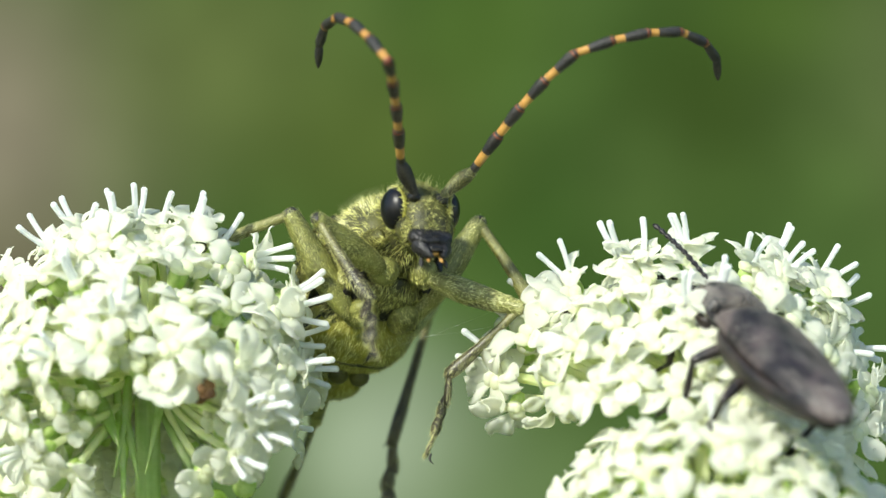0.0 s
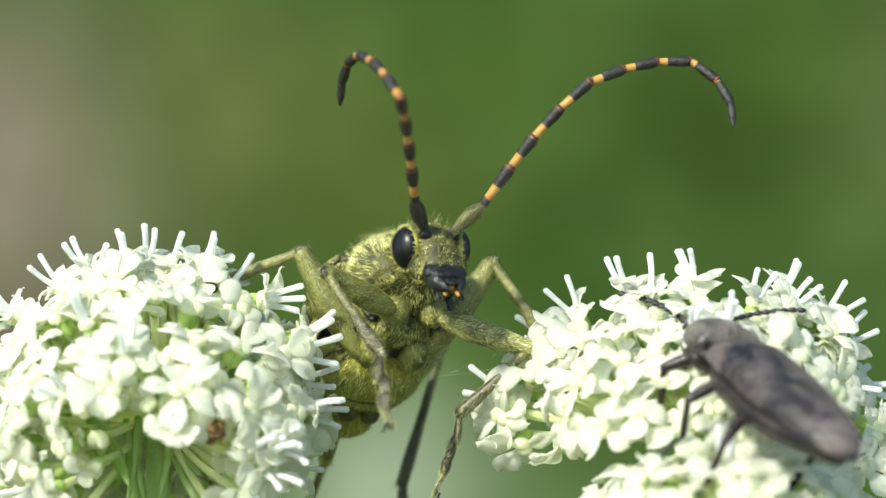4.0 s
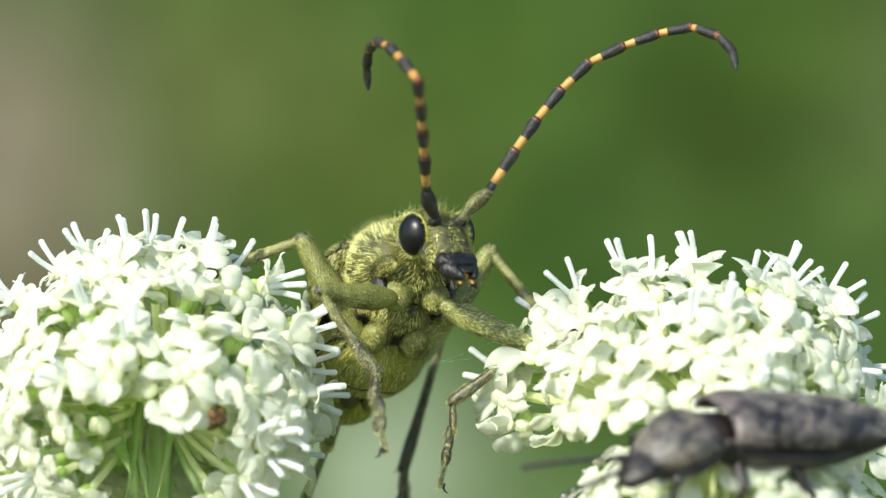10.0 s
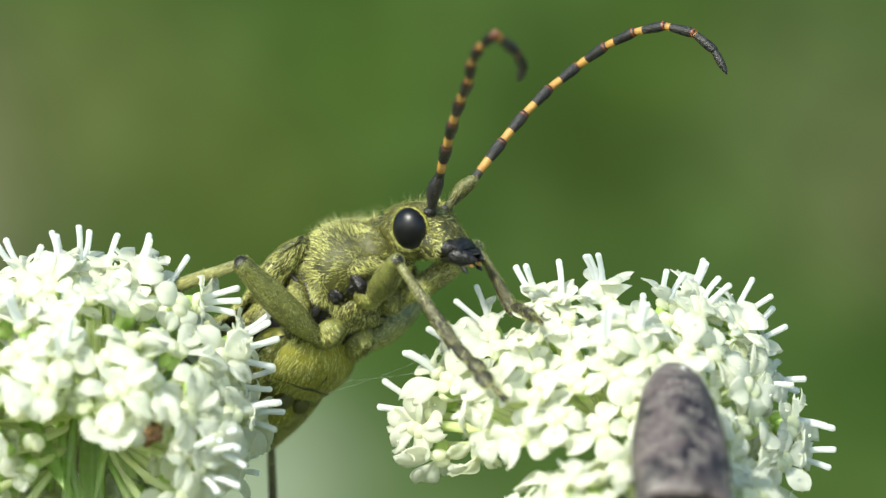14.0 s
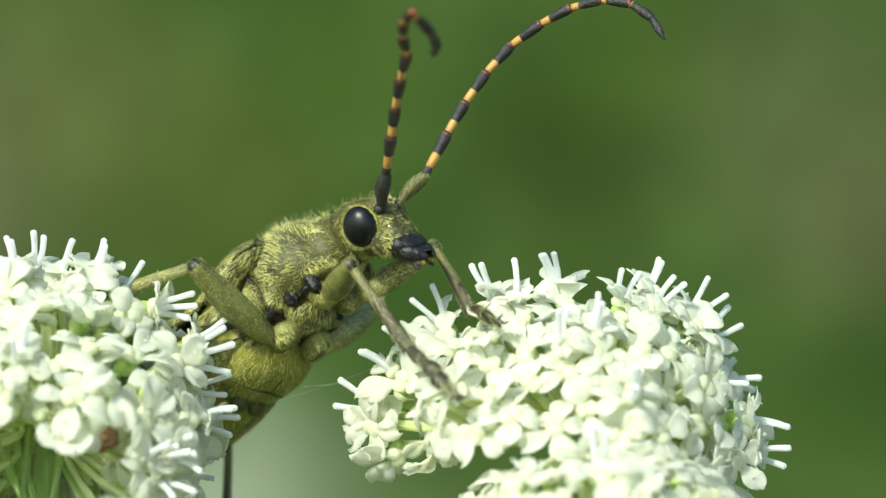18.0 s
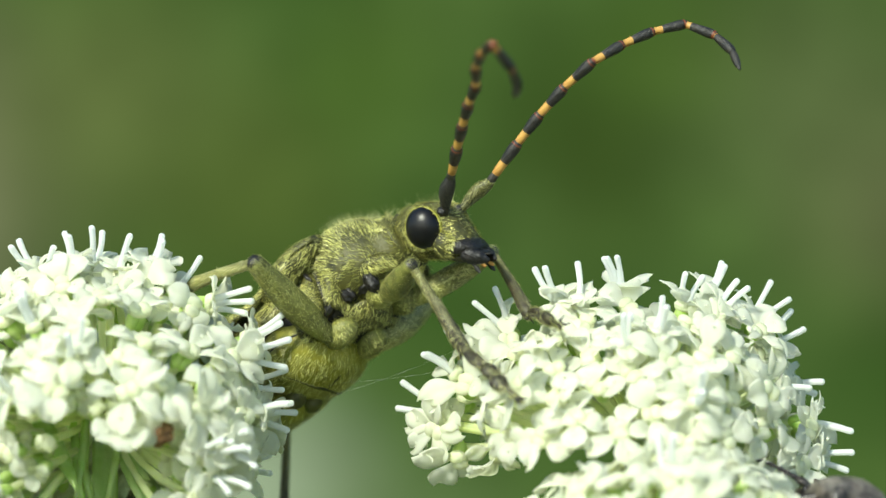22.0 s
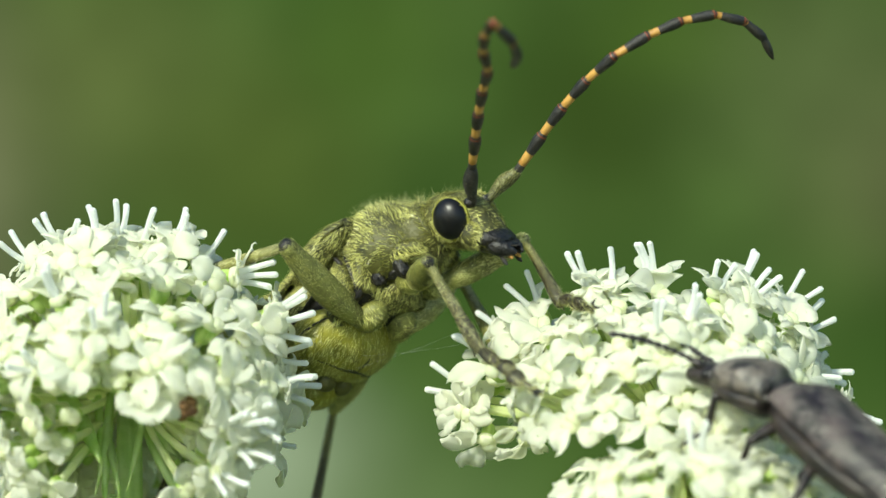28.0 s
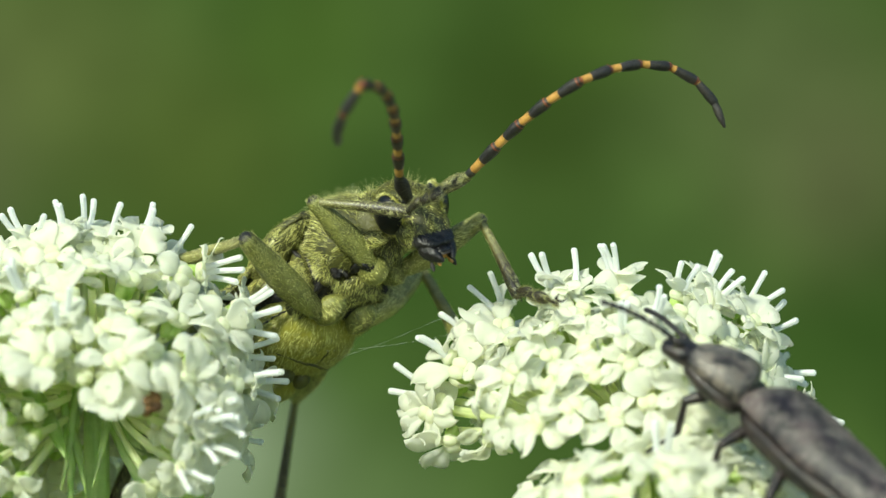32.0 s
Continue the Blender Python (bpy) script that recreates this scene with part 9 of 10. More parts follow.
    walk(limb["tibia_hind_left"], [
        (0, pose(-0.005105, -0.004246, 0.002647, -119.1, -31.3, -29.6)),
        (1, pose(-0.005101, -0.00427, 0.002642, -119.2, -31.3, -29.4)),
        (2, pose(-0.005115, -0.004296, 0.002619, -119.2, -31.3, -29.5)),
        (3, pose(-0.005122, -0.004323, 0.002601, -119.3, -31.4, -29.6)),
        (6, pose(-0.005123, -0.004345, 0.002591, -119.3, -31.3, -29.5)),
        (7, pose(-0.00512, -0.004339, 0.002597, -119.3, -31.3, -29.5)),
        (8, pose(-0.005124, -0.004331, 0.002596, -119.2, -31.4, -29.6)),
        (9, pose(-0.005118, -0.004331, 0.002601, -119.2, -31.3, -29.5)),
        (10, pose(-0.005105, -0.004282, 0.002634, -119.3, -31.3, -29.5)),
        (11, pose(-0.00515, -0.004173, 0.002634, -118.9, -31.7, -30.3)),
        (11.7, pose(-0.005209, -0.004317, 0.002521, -120.1, -32.0, -30.6)),
        (12, pose(-0.005257, -0.004586, 0.002349, -121.9, -32.1, -30.7)),
        (12.3, pose(-0.005263, -0.005075, 0.002055, -124.9, -31.6, -30.5)),
        (12.6, pose(-0.005219, -0.005557, 0.001732, -127.7, -30.7, -30.4)),
        (13, pose(-0.004024, -0.007550, 0.000277, -131.4, -30.8, -34.9)),
        (13.5, pose(-0.003654, -0.007864, -0.000093, -129.8, -27.4, -38.3)),
        (14, pose(-0.003257, -0.008124, -0.000479, -127.1, -19.5, -45.1)),
        (15, pose(-0.003619, -0.007899, -0.000162, -129.3, -26.2, -39.3)),
        (18, pose(-0.003418, -0.007979, -0.000134, -128.1, -22.8, -42.4)),
        (19, pose(-0.003416, -0.008046, -0.000403, -128.3, -23.5, -41.7)),
        (20, pose(-0.003335, -0.008054, -0.000296, -128.1, -22.9, -42.2)),
        (20.5, pose(-0.003373, -0.007951, 0.000027, -128.1, -22.9, -42.2)),
        (21, pose(-0.003406, -0.007830, 0.000344, -128.1, -22.9, -42.2)),
        (21.5, pose(-0.003752, -0.007715, 0.000223, -128.5, -24.0, -41.3)),
        (22, pose(-0.003617, -0.007749, 0.000309, -128.2, -23.1, -42.0)),
        (23, pose(-0.003784, -0.007715, 0.000177, -128.8, -24.8, -40.6)),
        (24, pose(-0.004255, -0.007566, -0.000182, -129.9, -27.7, -37.9)),
        (25, pose(-0.004119, -0.007605, -0.000042, -129.2, -25.8, -39.7)),
        (28, pose(-0.004391, -0.007376, 0.000135, -131.0, -29.9, -35.7)),
        (29, pose(-0.004441, -0.007313, 0.000212, -130.8, -29.5, -36.2)),
        (29.5, pose(-0.004465, -0.007281, 0.000251, -130.7, -29.3, -36.4)),
        (30, pose(-0.004490, -0.007248, 0.000289, -130.6, -29.0, -36.6)),
        (30.4, pose(-0.004509, -0.007235, 0.000287, -130.5, -28.9, -36.8)),
        (31, pose(-0.004538, -0.007216, 0.000285, -130.4, -28.6, -37.0)),
        (31.5, pose(-0.004562, -0.007199, 0.000283, -130.3, -28.4, -37.2)),
        (32, pose(-0.004585, -0.007183, 0.000281, -130.2, -28.2, -37.4)),
    ])
    walk(limb["tarsus_hind_left"], [
        (0, pose(-0.004097, -0.008451, -0.002205, -117.5, -20.6, -36.2)),
        (1, pose(-0.004096, -0.008482, -0.002206, -117.7, -20.5, -36.1)),
        (2, pose(-0.004113, -0.008511, -0.002226, -117.7, -20.6, -36.2)),
        (3, pose(-0.004122, -0.008542, -0.002241, -117.7, -20.6, -36.2)),
        (6, pose(-0.004122, -0.008563, -0.002252, -117.7, -20.6, -36.2)),
        (7, pose(-0.004119, -0.008557, -0.002247, -117.7, -20.6, -36.2)),
        (8, pose(-0.004124, -0.008549, -0.002247, -117.7, -20.6, -36.2)),
        (9, pose(-0.004116, -0.008545, -0.002245, -117.7, -20.6, -36.2)),
        (10, pose(-0.004102, -0.008496, -0.002213, -117.7, -20.6, -36.1)),
        (11, pose(-0.00415, -0.008397, -0.002204, -117.4, -21.0, -36.9)),
        (11.7, pose(-0.004298, -0.008638, -0.002249, -118.0, -21.3, -37.4)),
        (12, pose(-0.00449, -0.009036, -0.002326, -119.0, -21.3, -37.8)),
        (12.3, pose(-0.004747, -0.009698, -0.002485, -104.9, -18.9, -34.4)),
        (12.6, pose(-0.004967, -0.010314, -0.002691, -95.7, -20.7, -31.5)),
        (13, pose(-0.004434, -0.012428, -0.003846, -139.5, -41.6, -21.3)),
        (13.5, pose(-0.004416, -0.012480, -0.004460, -137.0, -39.0, -25.2)),
        (14, pose(-0.004787, -0.012055, -0.005292, -132.4, -32.5, -33.1)),
        (15, pose(-0.004494, -0.012425, -0.004602, -136.3, -38.1, -26.4)),
        (18, pose(-0.004636, -0.012208, -0.004780, -134.1, -35.3, -29.9)),
        (19, pose(-0.004560, -0.012341, -0.005007, -134.6, -35.9, -29.2)),
        (20, pose(-0.004537, -0.012297, -0.004933, -134.2, -35.4, -29.8)),
        (20.5, pose(-0.004578, -0.012192, -0.004612, -134.2, -35.4, -29.8)),
        (21, pose(-0.004612, -0.012070, -0.004296, -134.2, -35.4, -29.8)),
        (21.5, pose(-0.004847, -0.012054, -0.004353, -134.9, -36.3, -28.7)),
        (22, pose(-0.004799, -0.012011, -0.004316, -134.4, -35.6, -29.6)),
        (23, pose(-0.004803, -0.012120, -0.004352, -135.3, -36.9, -27.9)),
        (24, pose(-0.004983, -0.012208, -0.004527, -137.3, -39.3, -24.8)),
        (25, pose(-0.005037, -0.012095, -0.004509, -136.0, -37.8, -26.8)),
        (28, pose(-0.004888, -0.012192, -0.004051, -138.9, -41.0, -22.3)),
        (29, pose(-0.004985, -0.012095, -0.004007, -138.5, -40.7, -22.8)),
        (29.5, pose(-0.005033, -0.012046, -0.003984, -138.4, -40.5, -23.0)),
        (30, pose(-0.005080, -0.011997, -0.003961, -138.2, -40.3, -23.3)),
        (30.4, pose(-0.005116, -0.011971, -0.003975, -138.1, -40.2, -23.5)),
        (31, pose(-0.005170, -0.011932, -0.003994, -137.9, -40.0, -23.8)),
        (31.5, pose(-0.005214, -0.011901, -0.004011, -137.8, -39.8, -24.0)),
        (32, pose(-0.005257, -0.011869, -0.004026, -137.6, -39.7, -24.2)),
    ])
    walk(umbel_left, [
        (0, pose(-0.012300, -0.000500, 0.615100, 0, 0, -0.00)),
        (6, pose(-0.012300, -0.000500, 0.615100, 0, 0, -0.00)),
        (11, pose(-0.012300, -0.000500, 0.615100, 0, 0, -0.00)),
        (12, pose(-0.012173, -0.000427, 0.615100, 0, 0, -1.53)),
        (13, pose(-0.012096, -0.000385, 0.615100, 0, 0, -2.45)),
        (14, pose(-0.012224, -0.000456, 0.615100, 0, 0, -0.92)),
        (15, pose(-0.012250, -0.000470, 0.615100, 0, 0, -0.61)),
        (18, pose(-0.012300, -0.000500, 0.615100, 0, 0, -0.00)),
        (21, pose(-0.012300, -0.000500, 0.615100, 0, 0, -0.00)),
        (22, pose(-0.012148, -0.000413, 0.615100, 0, 0, -1.84)),
        (22.5, pose(-0.012045, -0.000357, 0.615100, 0, 0, -3.06)),
        (24, pose(-0.011941, -0.000304, 0.615100, 0, 0, -4.29)),
        (25, pose(-0.012096, -0.000385, 0.615100, 0, 0, -2.45)),
        (28, pose(-0.012096, -0.000385, 0.615100, 0, 0, -2.45)),
        (29, pose(-0.011993, -0.000330, 0.615100, 0, 0, -3.68)),
        (30, pose(-0.012096, -0.000385, 0.615100, 0, 0, -2.45)),
        (31, pose(-0.011993, -0.000330, 0.615100, 0, 0, -3.68)),
        (32, pose(-0.011941, -0.000304, 0.615100, 0, 0, -4.29)),
    ])
    walk(umbel_right, [
        (0, pose(0.010659, 0.0000, 0.614194, 0.0, -0.00, 0.0)),
        (1, pose(0.010590, 0.0000, 0.614314, 0.0, -0.00, 0.0)),
        (2, pose(0.010592, 0.0000, 0.614222, 0.0, -0.00, 0.0)),
        (3, pose(0.010500, 0.0000, 0.614367, 0.0, -0.00, 0.0)),
        (5.5, pose(0.010552, 0.0000, 0.614392, 0.0, -0.00, 0.0)),
        (6, pose(0.010530, 0.0000, 0.614455, 0.0, -0.00, 0.0)),
        (7, pose(0.010602, 0.0000, 0.614464, 0.0, -0.00, 0.0)),
        (8, pose(0.010510, 0.0000, 0.614560, 0.0, -0.00, 0.0)),
        (9, pose(0.010582, 0.0000, 0.614406, 0.0, -0.00, 0.0)),
        (10, pose(0.010491, 0.0000, 0.614530, 0.0, -0.00, 0.0)),
        (11, pose(0.010629, 0.0000, 0.614315, 0.0, -0.00, 0.0)),
        (11.5, pose(0.010771, 0.0000, 0.614180, 0.0, -0.00, 0.0)),
        (12, pose(0.010753, 0.0000, 0.614035, 0.0, -0.00, 0.0)),
        (12.5, pose(0.010796, 0.0000, 0.614038, 0.0, -0.19, 0.0)),
        (13, pose(0.009904, 0.0000, 0.614225, 0.0, -2.60, 0.0)),
        (13.5, pose(0.009865, 0.0000, 0.614339, 0.0, -2.60, 0.0)),
        (14, pose(0.009783, 0.0000, 0.614325, 0.0, -2.60, 0.0)),
        (15, pose(0.009834, 0.0000, 0.614427, 0.0, -2.60, 0.0)),
        (17.5, pose(0.009755, 0.0000, 0.614541, 0.0, -2.60, 0.0)),
        (18, pose(0.009705, 0.0000, 0.614606, 0.0, -2.60, 0.0)),
        (19, pose(0.009726, 0.0000, 0.614623, 0.0, -2.60, 0.0)),
        (20, pose(0.009654, 0.0000, 0.614707, 0.0, -2.58, 0.0)),
        (21, pose(0.009791, 0.0000, 0.614556, 0.0, -2.52, 0.0)),
        (22, pose(0.010097, 0.0000, 0.614257, 0.0, -2.40, 0.0)),
        (22.5, pose(0.010501, 0.0000, 0.614156, 0.0, -2.31, 0.0)),
        (23, pose(0.010482, 0.0000, 0.613953, 0.0, -2.20, 0.0)),
        (24, pose(0.010696, 0.0000, 0.613465, 0.0, -1.91, 0.0)),
        (25, pose(0.010216, 0.0000, 0.613810, 0.0, -1.60, 0.0)),
        (25.5, pose(0.010282, 0.0000, 0.613846, 0.0, -1.48, 0.0)),
        (27.5, pose(0.010540, 0.0000, 0.613634, 0.0, -1.21, 0.0)),
        (28, pose(0.010378, 0.0000, 0.613704, 0.0, -1.20, 0.0)),
        (29, pose(0.010683, 0.0000, 0.613471, 0.0, -1.20, 0.0)),
        (29.5, pose(0.010544, 0.0000, 0.613663, 0.0, -1.20, 0.0)),
        (30, pose(0.010404, 0.0000, 0.613718, 0.0, -1.20, 0.0)),
        (31, pose(0.010605, 0.0000, 0.613411, 0.0, -1.20, 0.0)),
        (32, pose(0.010394, 0.0000, 0.613443, 0.0, -1.20, 0.0)),
    ])
    walk(umbel_front, [
        (0, pose(0.010559, -0.0075, 0.609094, 0.0, -0.00, 0.0)),
        (1, pose(0.010490, -0.0075, 0.609214, 0.0, -0.00, 0.0)),
        (2, pose(0.010492, -0.0075, 0.609122, 0.0, -0.00, 0.0)),
        (3, pose(0.010400, -0.0075, 0.609267, 0.0, -0.00, 0.0)),
        (5.5, pose(0.010452, -0.0075, 0.609292, 0.0, -0.00, 0.0)),
        (6, pose(0.010430, -0.0075, 0.609355, 0.0, -0.00, 0.0)),
        (7, pose(0.010502, -0.0075, 0.609364, 0.0, -0.00, 0.0)),
        (8, pose(0.010410, -0.0075, 0.609460, 0.0, -0.00, 0.0)),
        (9, pose(0.010482, -0.0075, 0.609306, 0.0, -0.00, 0.0)),
        (10, pose(0.010391, -0.0075, 0.609430, 0.0, -0.00, 0.0)),
        (11, pose(0.010529, -0.0075, 0.609215, 0.0, -0.00, 0.0)),
        (11.5, pose(0.010671, -0.0075, 0.609080, 0.0, -0.00, 0.0)),
        (12, pose(0.010653, -0.0075, 0.608935, 0.0, -0.00, 0.0)),
        (12.5, pose(0.010713, -0.0075, 0.608939, 0.0, -0.19, 0.0)),
        (13, pose(0.010035, -0.0075, 0.609126, 0.0, -2.60, 0.0)),
        (13.5, pose(0.009996, -0.0075, 0.609240, 0.0, -2.60, 0.0)),
        (14, pose(0.009914, -0.0075, 0.609226, 0.0, -2.60, 0.0)),
        (15, pose(0.009966, -0.0075, 0.609327, 0.0, -2.60, 0.0)),
        (17.5, pose(0.009886, -0.0075, 0.609440, 0.0, -2.60, 0.0)),
        (18, pose(0.009836, -0.0075, 0.609506, 0.0, -2.60, 0.0)),
        (19, pose(0.009857, -0.0075, 0.609523, 0.0, -2.60, 0.0)),
        (20, pose(0.009781, -0.0075, 0.609607, 0.0, -2.58, 0.0)),
        (21, pose(0.009910, -0.0075, 0.609457, 0.0, -2.52, 0.0)),
        (22, pose(0.010211, -0.0075, 0.609158, 0.0, -2.40, 0.0)),
        (22.5, pose(0.010614, -0.0075, 0.609056, 0.0, -2.31, 0.0)),
        (23, pose(0.010578, -0.0075, 0.608853, 0.0, -2.20, 0.0)),
        (24, pose(0.010757, -0.0075, 0.608364, 0.0, -1.91, 0.0)),
        (25, pose(0.010258, -0.0075, 0.608709, 0.0, -1.60, 0.0)),
        (25.5, pose(0.010314, -0.0075, 0.608745, 0.0, -1.48, 0.0)),
        (27.5, pose(0.010549, -0.0075, 0.608533, 0.0, -1.21, 0.0)),
        (28, pose(0.010385, -0.0075, 0.608603, 0.0, -1.20, 0.0)),
        (29, pose(0.010689, -0.0075, 0.608370, 0.0, -1.20, 0.0)),
        (29.5, pose(0.010550, -0.0075, 0.608562, 0.0, -1.20, 0.0)),
        (30, pose(0.010410, -0.0075, 0.608617, 0.0, -1.20, 0.0)),
        (31, pose(0.010611, -0.0075, 0.608310, 0.0, -1.20, 0.0)),
        (32, pose(0.010401, -0.0075, 0.608342, 0.0, -1.20, 0.0)),
    ])
    walk(click, [
        (0, pose(0.012546, -0.007836, 0.616457, 23.5, 14.6, 23.8)),
        (1, pose(0.012295, -0.007747, 0.616749, 27.0, 13.3, 25.0)),
        (2, pose(0.011881, -0.007747, 0.616995, 26.0, 11.8, 26.2)),
        (3, pose(0.011621, -0.008273, 0.617172, 23.2, 10.0, 27.8)),
        (3.5, pose(0.011682, -0.008314, 0.617035, 21.9, 9.0, 23.9)),
        (5.5, pose(0.012505, -0.009194, 0.615821, 32.8, 0.2, 49.7)),
        (6, pose(0.012784, -0.009182, 0.615635, 30.1, -1.8, 50.8)),
        (7, pose(0.010844, -0.009197, 0.616196, 29.3, -8.8, 42.7)),
        (8, pose(0.010612, -0.009270, 0.616255, 26.7, -10.0, 40.5)),
        (9, pose(0.011697, -0.009257, 0.615037, 22.3, -22.8, 99.6)),
        (10, pose(0.011065, -0.010507, 0.614506, 3.6, -22.1, 114.3)),
        (10.5, pose(0.010312, -0.011141, 0.614481, -17.4, -21.0, 133.7)),
        (11, pose(0.010719, -0.011419, 0.614662, -27.9, -18.1, 147.9)),
        (11.5, pose(0.010579, -0.011847, 0.614134, -26.3, -18.8, 151.4)),
        (12, pose(0.011648, -0.012385, 0.613498, -39.1, -7.8, 174.1)),
        (13, pose(0.011256, -0.012462, 0.612559, -47.2, 1.0, 177.2)),
        (14, pose(0.010596, -0.012356, 0.612938, -37.4, -3.1, 177.6)),
        (14.5, pose(0.010519, -0.012131, 0.612815, -32.8, -5.2, 175.5)),
        (15, pose(0.011870, -0.011466, 0.613457, -25.9, 5.6, -144.0)),
        (15.5, pose(0.012792, -0.011619, 0.612903, -33.8, 0.4, -137.6)),
        (16.5, pose(0.013500, -0.013800, 0.611200, -16.0, 8.0, -151.0)),
        (17.5, pose(0.016000, -0.011900, 0.608900, -12.0, 2.0, -170.0)),
        (18.3, pose(0.018500, -0.011000, 0.607000, -8.0, 4.0, -100.0)),
        (19, pose(0.020500, -0.010500, 0.606500, 0.0, 6.0, -30.0)),
        (20.5, pose(0.020000, -0.010200, 0.608000, 14.0, 6.0, 20.0)),
        (22, pose(0.018514, -0.010666, 0.610760, 33.6, 19.1, 27.3)),
        (22.5, pose(0.018702, -0.010656, 0.611074, 33.7, 18.6, 28.2)),
        (23, pose(0.017413, -0.010375, 0.612980, 43.1, 14.3, 34.0)),
        (23.5, pose(0.016549, -0.010386, 0.613028, 42.2, 13.7, 34.7)),
        (24, pose(0.016226, -0.010314, 0.612659, 44.0, 12.2, 36.6)),
        (24.5, pose(0.015090, -0.010329, 0.613118, 41.6, 9.7, 35.3)),
        (25, pose(0.014690, -0.010344, 0.613958, 41.3, 10.0, 34.8)),
        (25.5, pose(0.014170, -0.010347, 0.614122, 40.1, 9.0, 36.3)),
        (27.5, pose(0.014499, -0.010389, 0.613868, 35.9, 5.7, 35.6)),
        (28, pose(0.014887, -0.010441, 0.614240, 32.6, 5.0, 36.5)),
        (29, pose(0.014993, -0.010381, 0.613524, 37.7, 7.0, 33.9)),
        (30, pose(0.014785, -0.010384, 0.613850, 36.1, 5.7, 35.6)),
        (30.5, pose(0.013573, -0.010361, 0.613997, 36.3, 5.0, 36.6)),
        (31, pose(0.015110, -0.010380, 0.613863, 34.5, 4.3, 37.5)),
        (32, pose(0.015098, -0.010441, 0.613866, 32.8, 5.1, 36.4)),
    ])
    walk(click_fore, [
        (0, pose(0.000158, 0.000008, 0.000015, -0.5, 0.5, 5.3)),
        (1, pose(0.000288, 0.000023, -0.000037, 1.2, 0.7, 9.7)),
        (2, pose(0.000257, 0.000023, 0.000042, -1.4, 0.8, 8.6)),
        (3, pose(0.000168, 0.000066, 0.000350, -12.0, 1.1, 5.6)),
        (3.5, pose(-0.000124, 0.000007, 0.000033, -1.1, -0.4, -4.2)),
        (5.5, pose(0.000073, 0.000231, 0.000758, -26.9, 0.8, 2.4)),
        (6, pose(0.000159, 0.000283, 0.000831, -29.8, 1.9, 5.2)),
        (7, pose(0.000054, 0.000422, 0.001024, -37.9, 0.8, 1.7)),
        (8, pose(0.000222, 0.000255, 0.000773, -27.5, 2.4, 7.3)),
        (9, pose(0.000745, 0.000360, 0.000641, -22.7, 7.5, 25.5)),
        (10, pose(0.000490, 0.000210, 0.000564, -19.7, 4.3, 16.4)),
        (10.5, pose(0.000409, 0.000055, 0.000068, -2.3, 1.4, 13.8)),
        (11, pose(0.000351, 0.000035, -0.000023, 0.8, 0.9, 11.9)),
        (11.5, pose(0.000429, 0.000052, -0.000141, 4.7, 0.6, 14.6)),
        (12, pose(0.000059, 0.000031, -0.000431, 14.6, -0.1, 2.0)),
        (13, pose(0.000000, 0.000000, 0.000000, 0.0, -0.0, 0.0)),
        (14, pose(0.000000, 0.000000, 0.000000, 0.0, -0.0, 0.0)),
        (14.5, pose(0.000000, 0.000000, 0.000000, 0.0, -0.0, 0.0)),
        (15, pose(0.000000, 0.000000, 0.000000, 0.0, -0.0, 0.0)),
        (15.5, pose(0.000000, 0.000000, 0.000000, 0.0, -0.0, 0.0)),
        (22, pose(0.000107, 0.000194, 0.000687, -24.2, 1.1, 3.5)),
        (22.5, pose(0.000055, 0.000074, 0.000404, -13.9, 0.4, 1.8)),
        (23, pose(-0.000419, 0.000300, 0.000773, -27.6, -4.7, -13.9)),
        (23.5, pose(-0.000160, 0.000141, 0.000565, -19.6, -1.4, -5.3)),
        (24, pose(-0.000490, 0.000257, 0.000661, -23.3, -4.8, -16.3)),
        (24.5, pose(0.000520, 0.000270, 0.000664, -23.4, 5.2, 17.4)),
        (25, pose(0.000384, 0.000244, 0.000696, -24.6, 3.9, 12.7)),
        (25.5, pose(0.000570, 0.000310, 0.000701, -24.9, 6.0, 19.1)),
        (27.5, pose(0.000499, 0.000198, 0.000529, -18.4, 4.2, 16.7)),
        (28, pose(0.000695, 0.000249, 0.000457, -15.8, 5.4, 23.7)),
        (29, pose(0.001013, 0.000376, 0.000249, -8.5, 5.9, 36.2)),
        (30, pose(0.001048, 0.000361, -0.000009, 0.3, 3.2, 37.9)),
        (30.5, pose(0.000746, 0.000193, 0.000169, -5.7, 3.5, 25.8)),
        (31, pose(0.000807, 0.000207, 0.000042, -1.4, 2.8, 28.2)),
        (32, pose(0.001038, 0.000352, -0.000166, 5.6, 1.3, 37.6)),
    ])
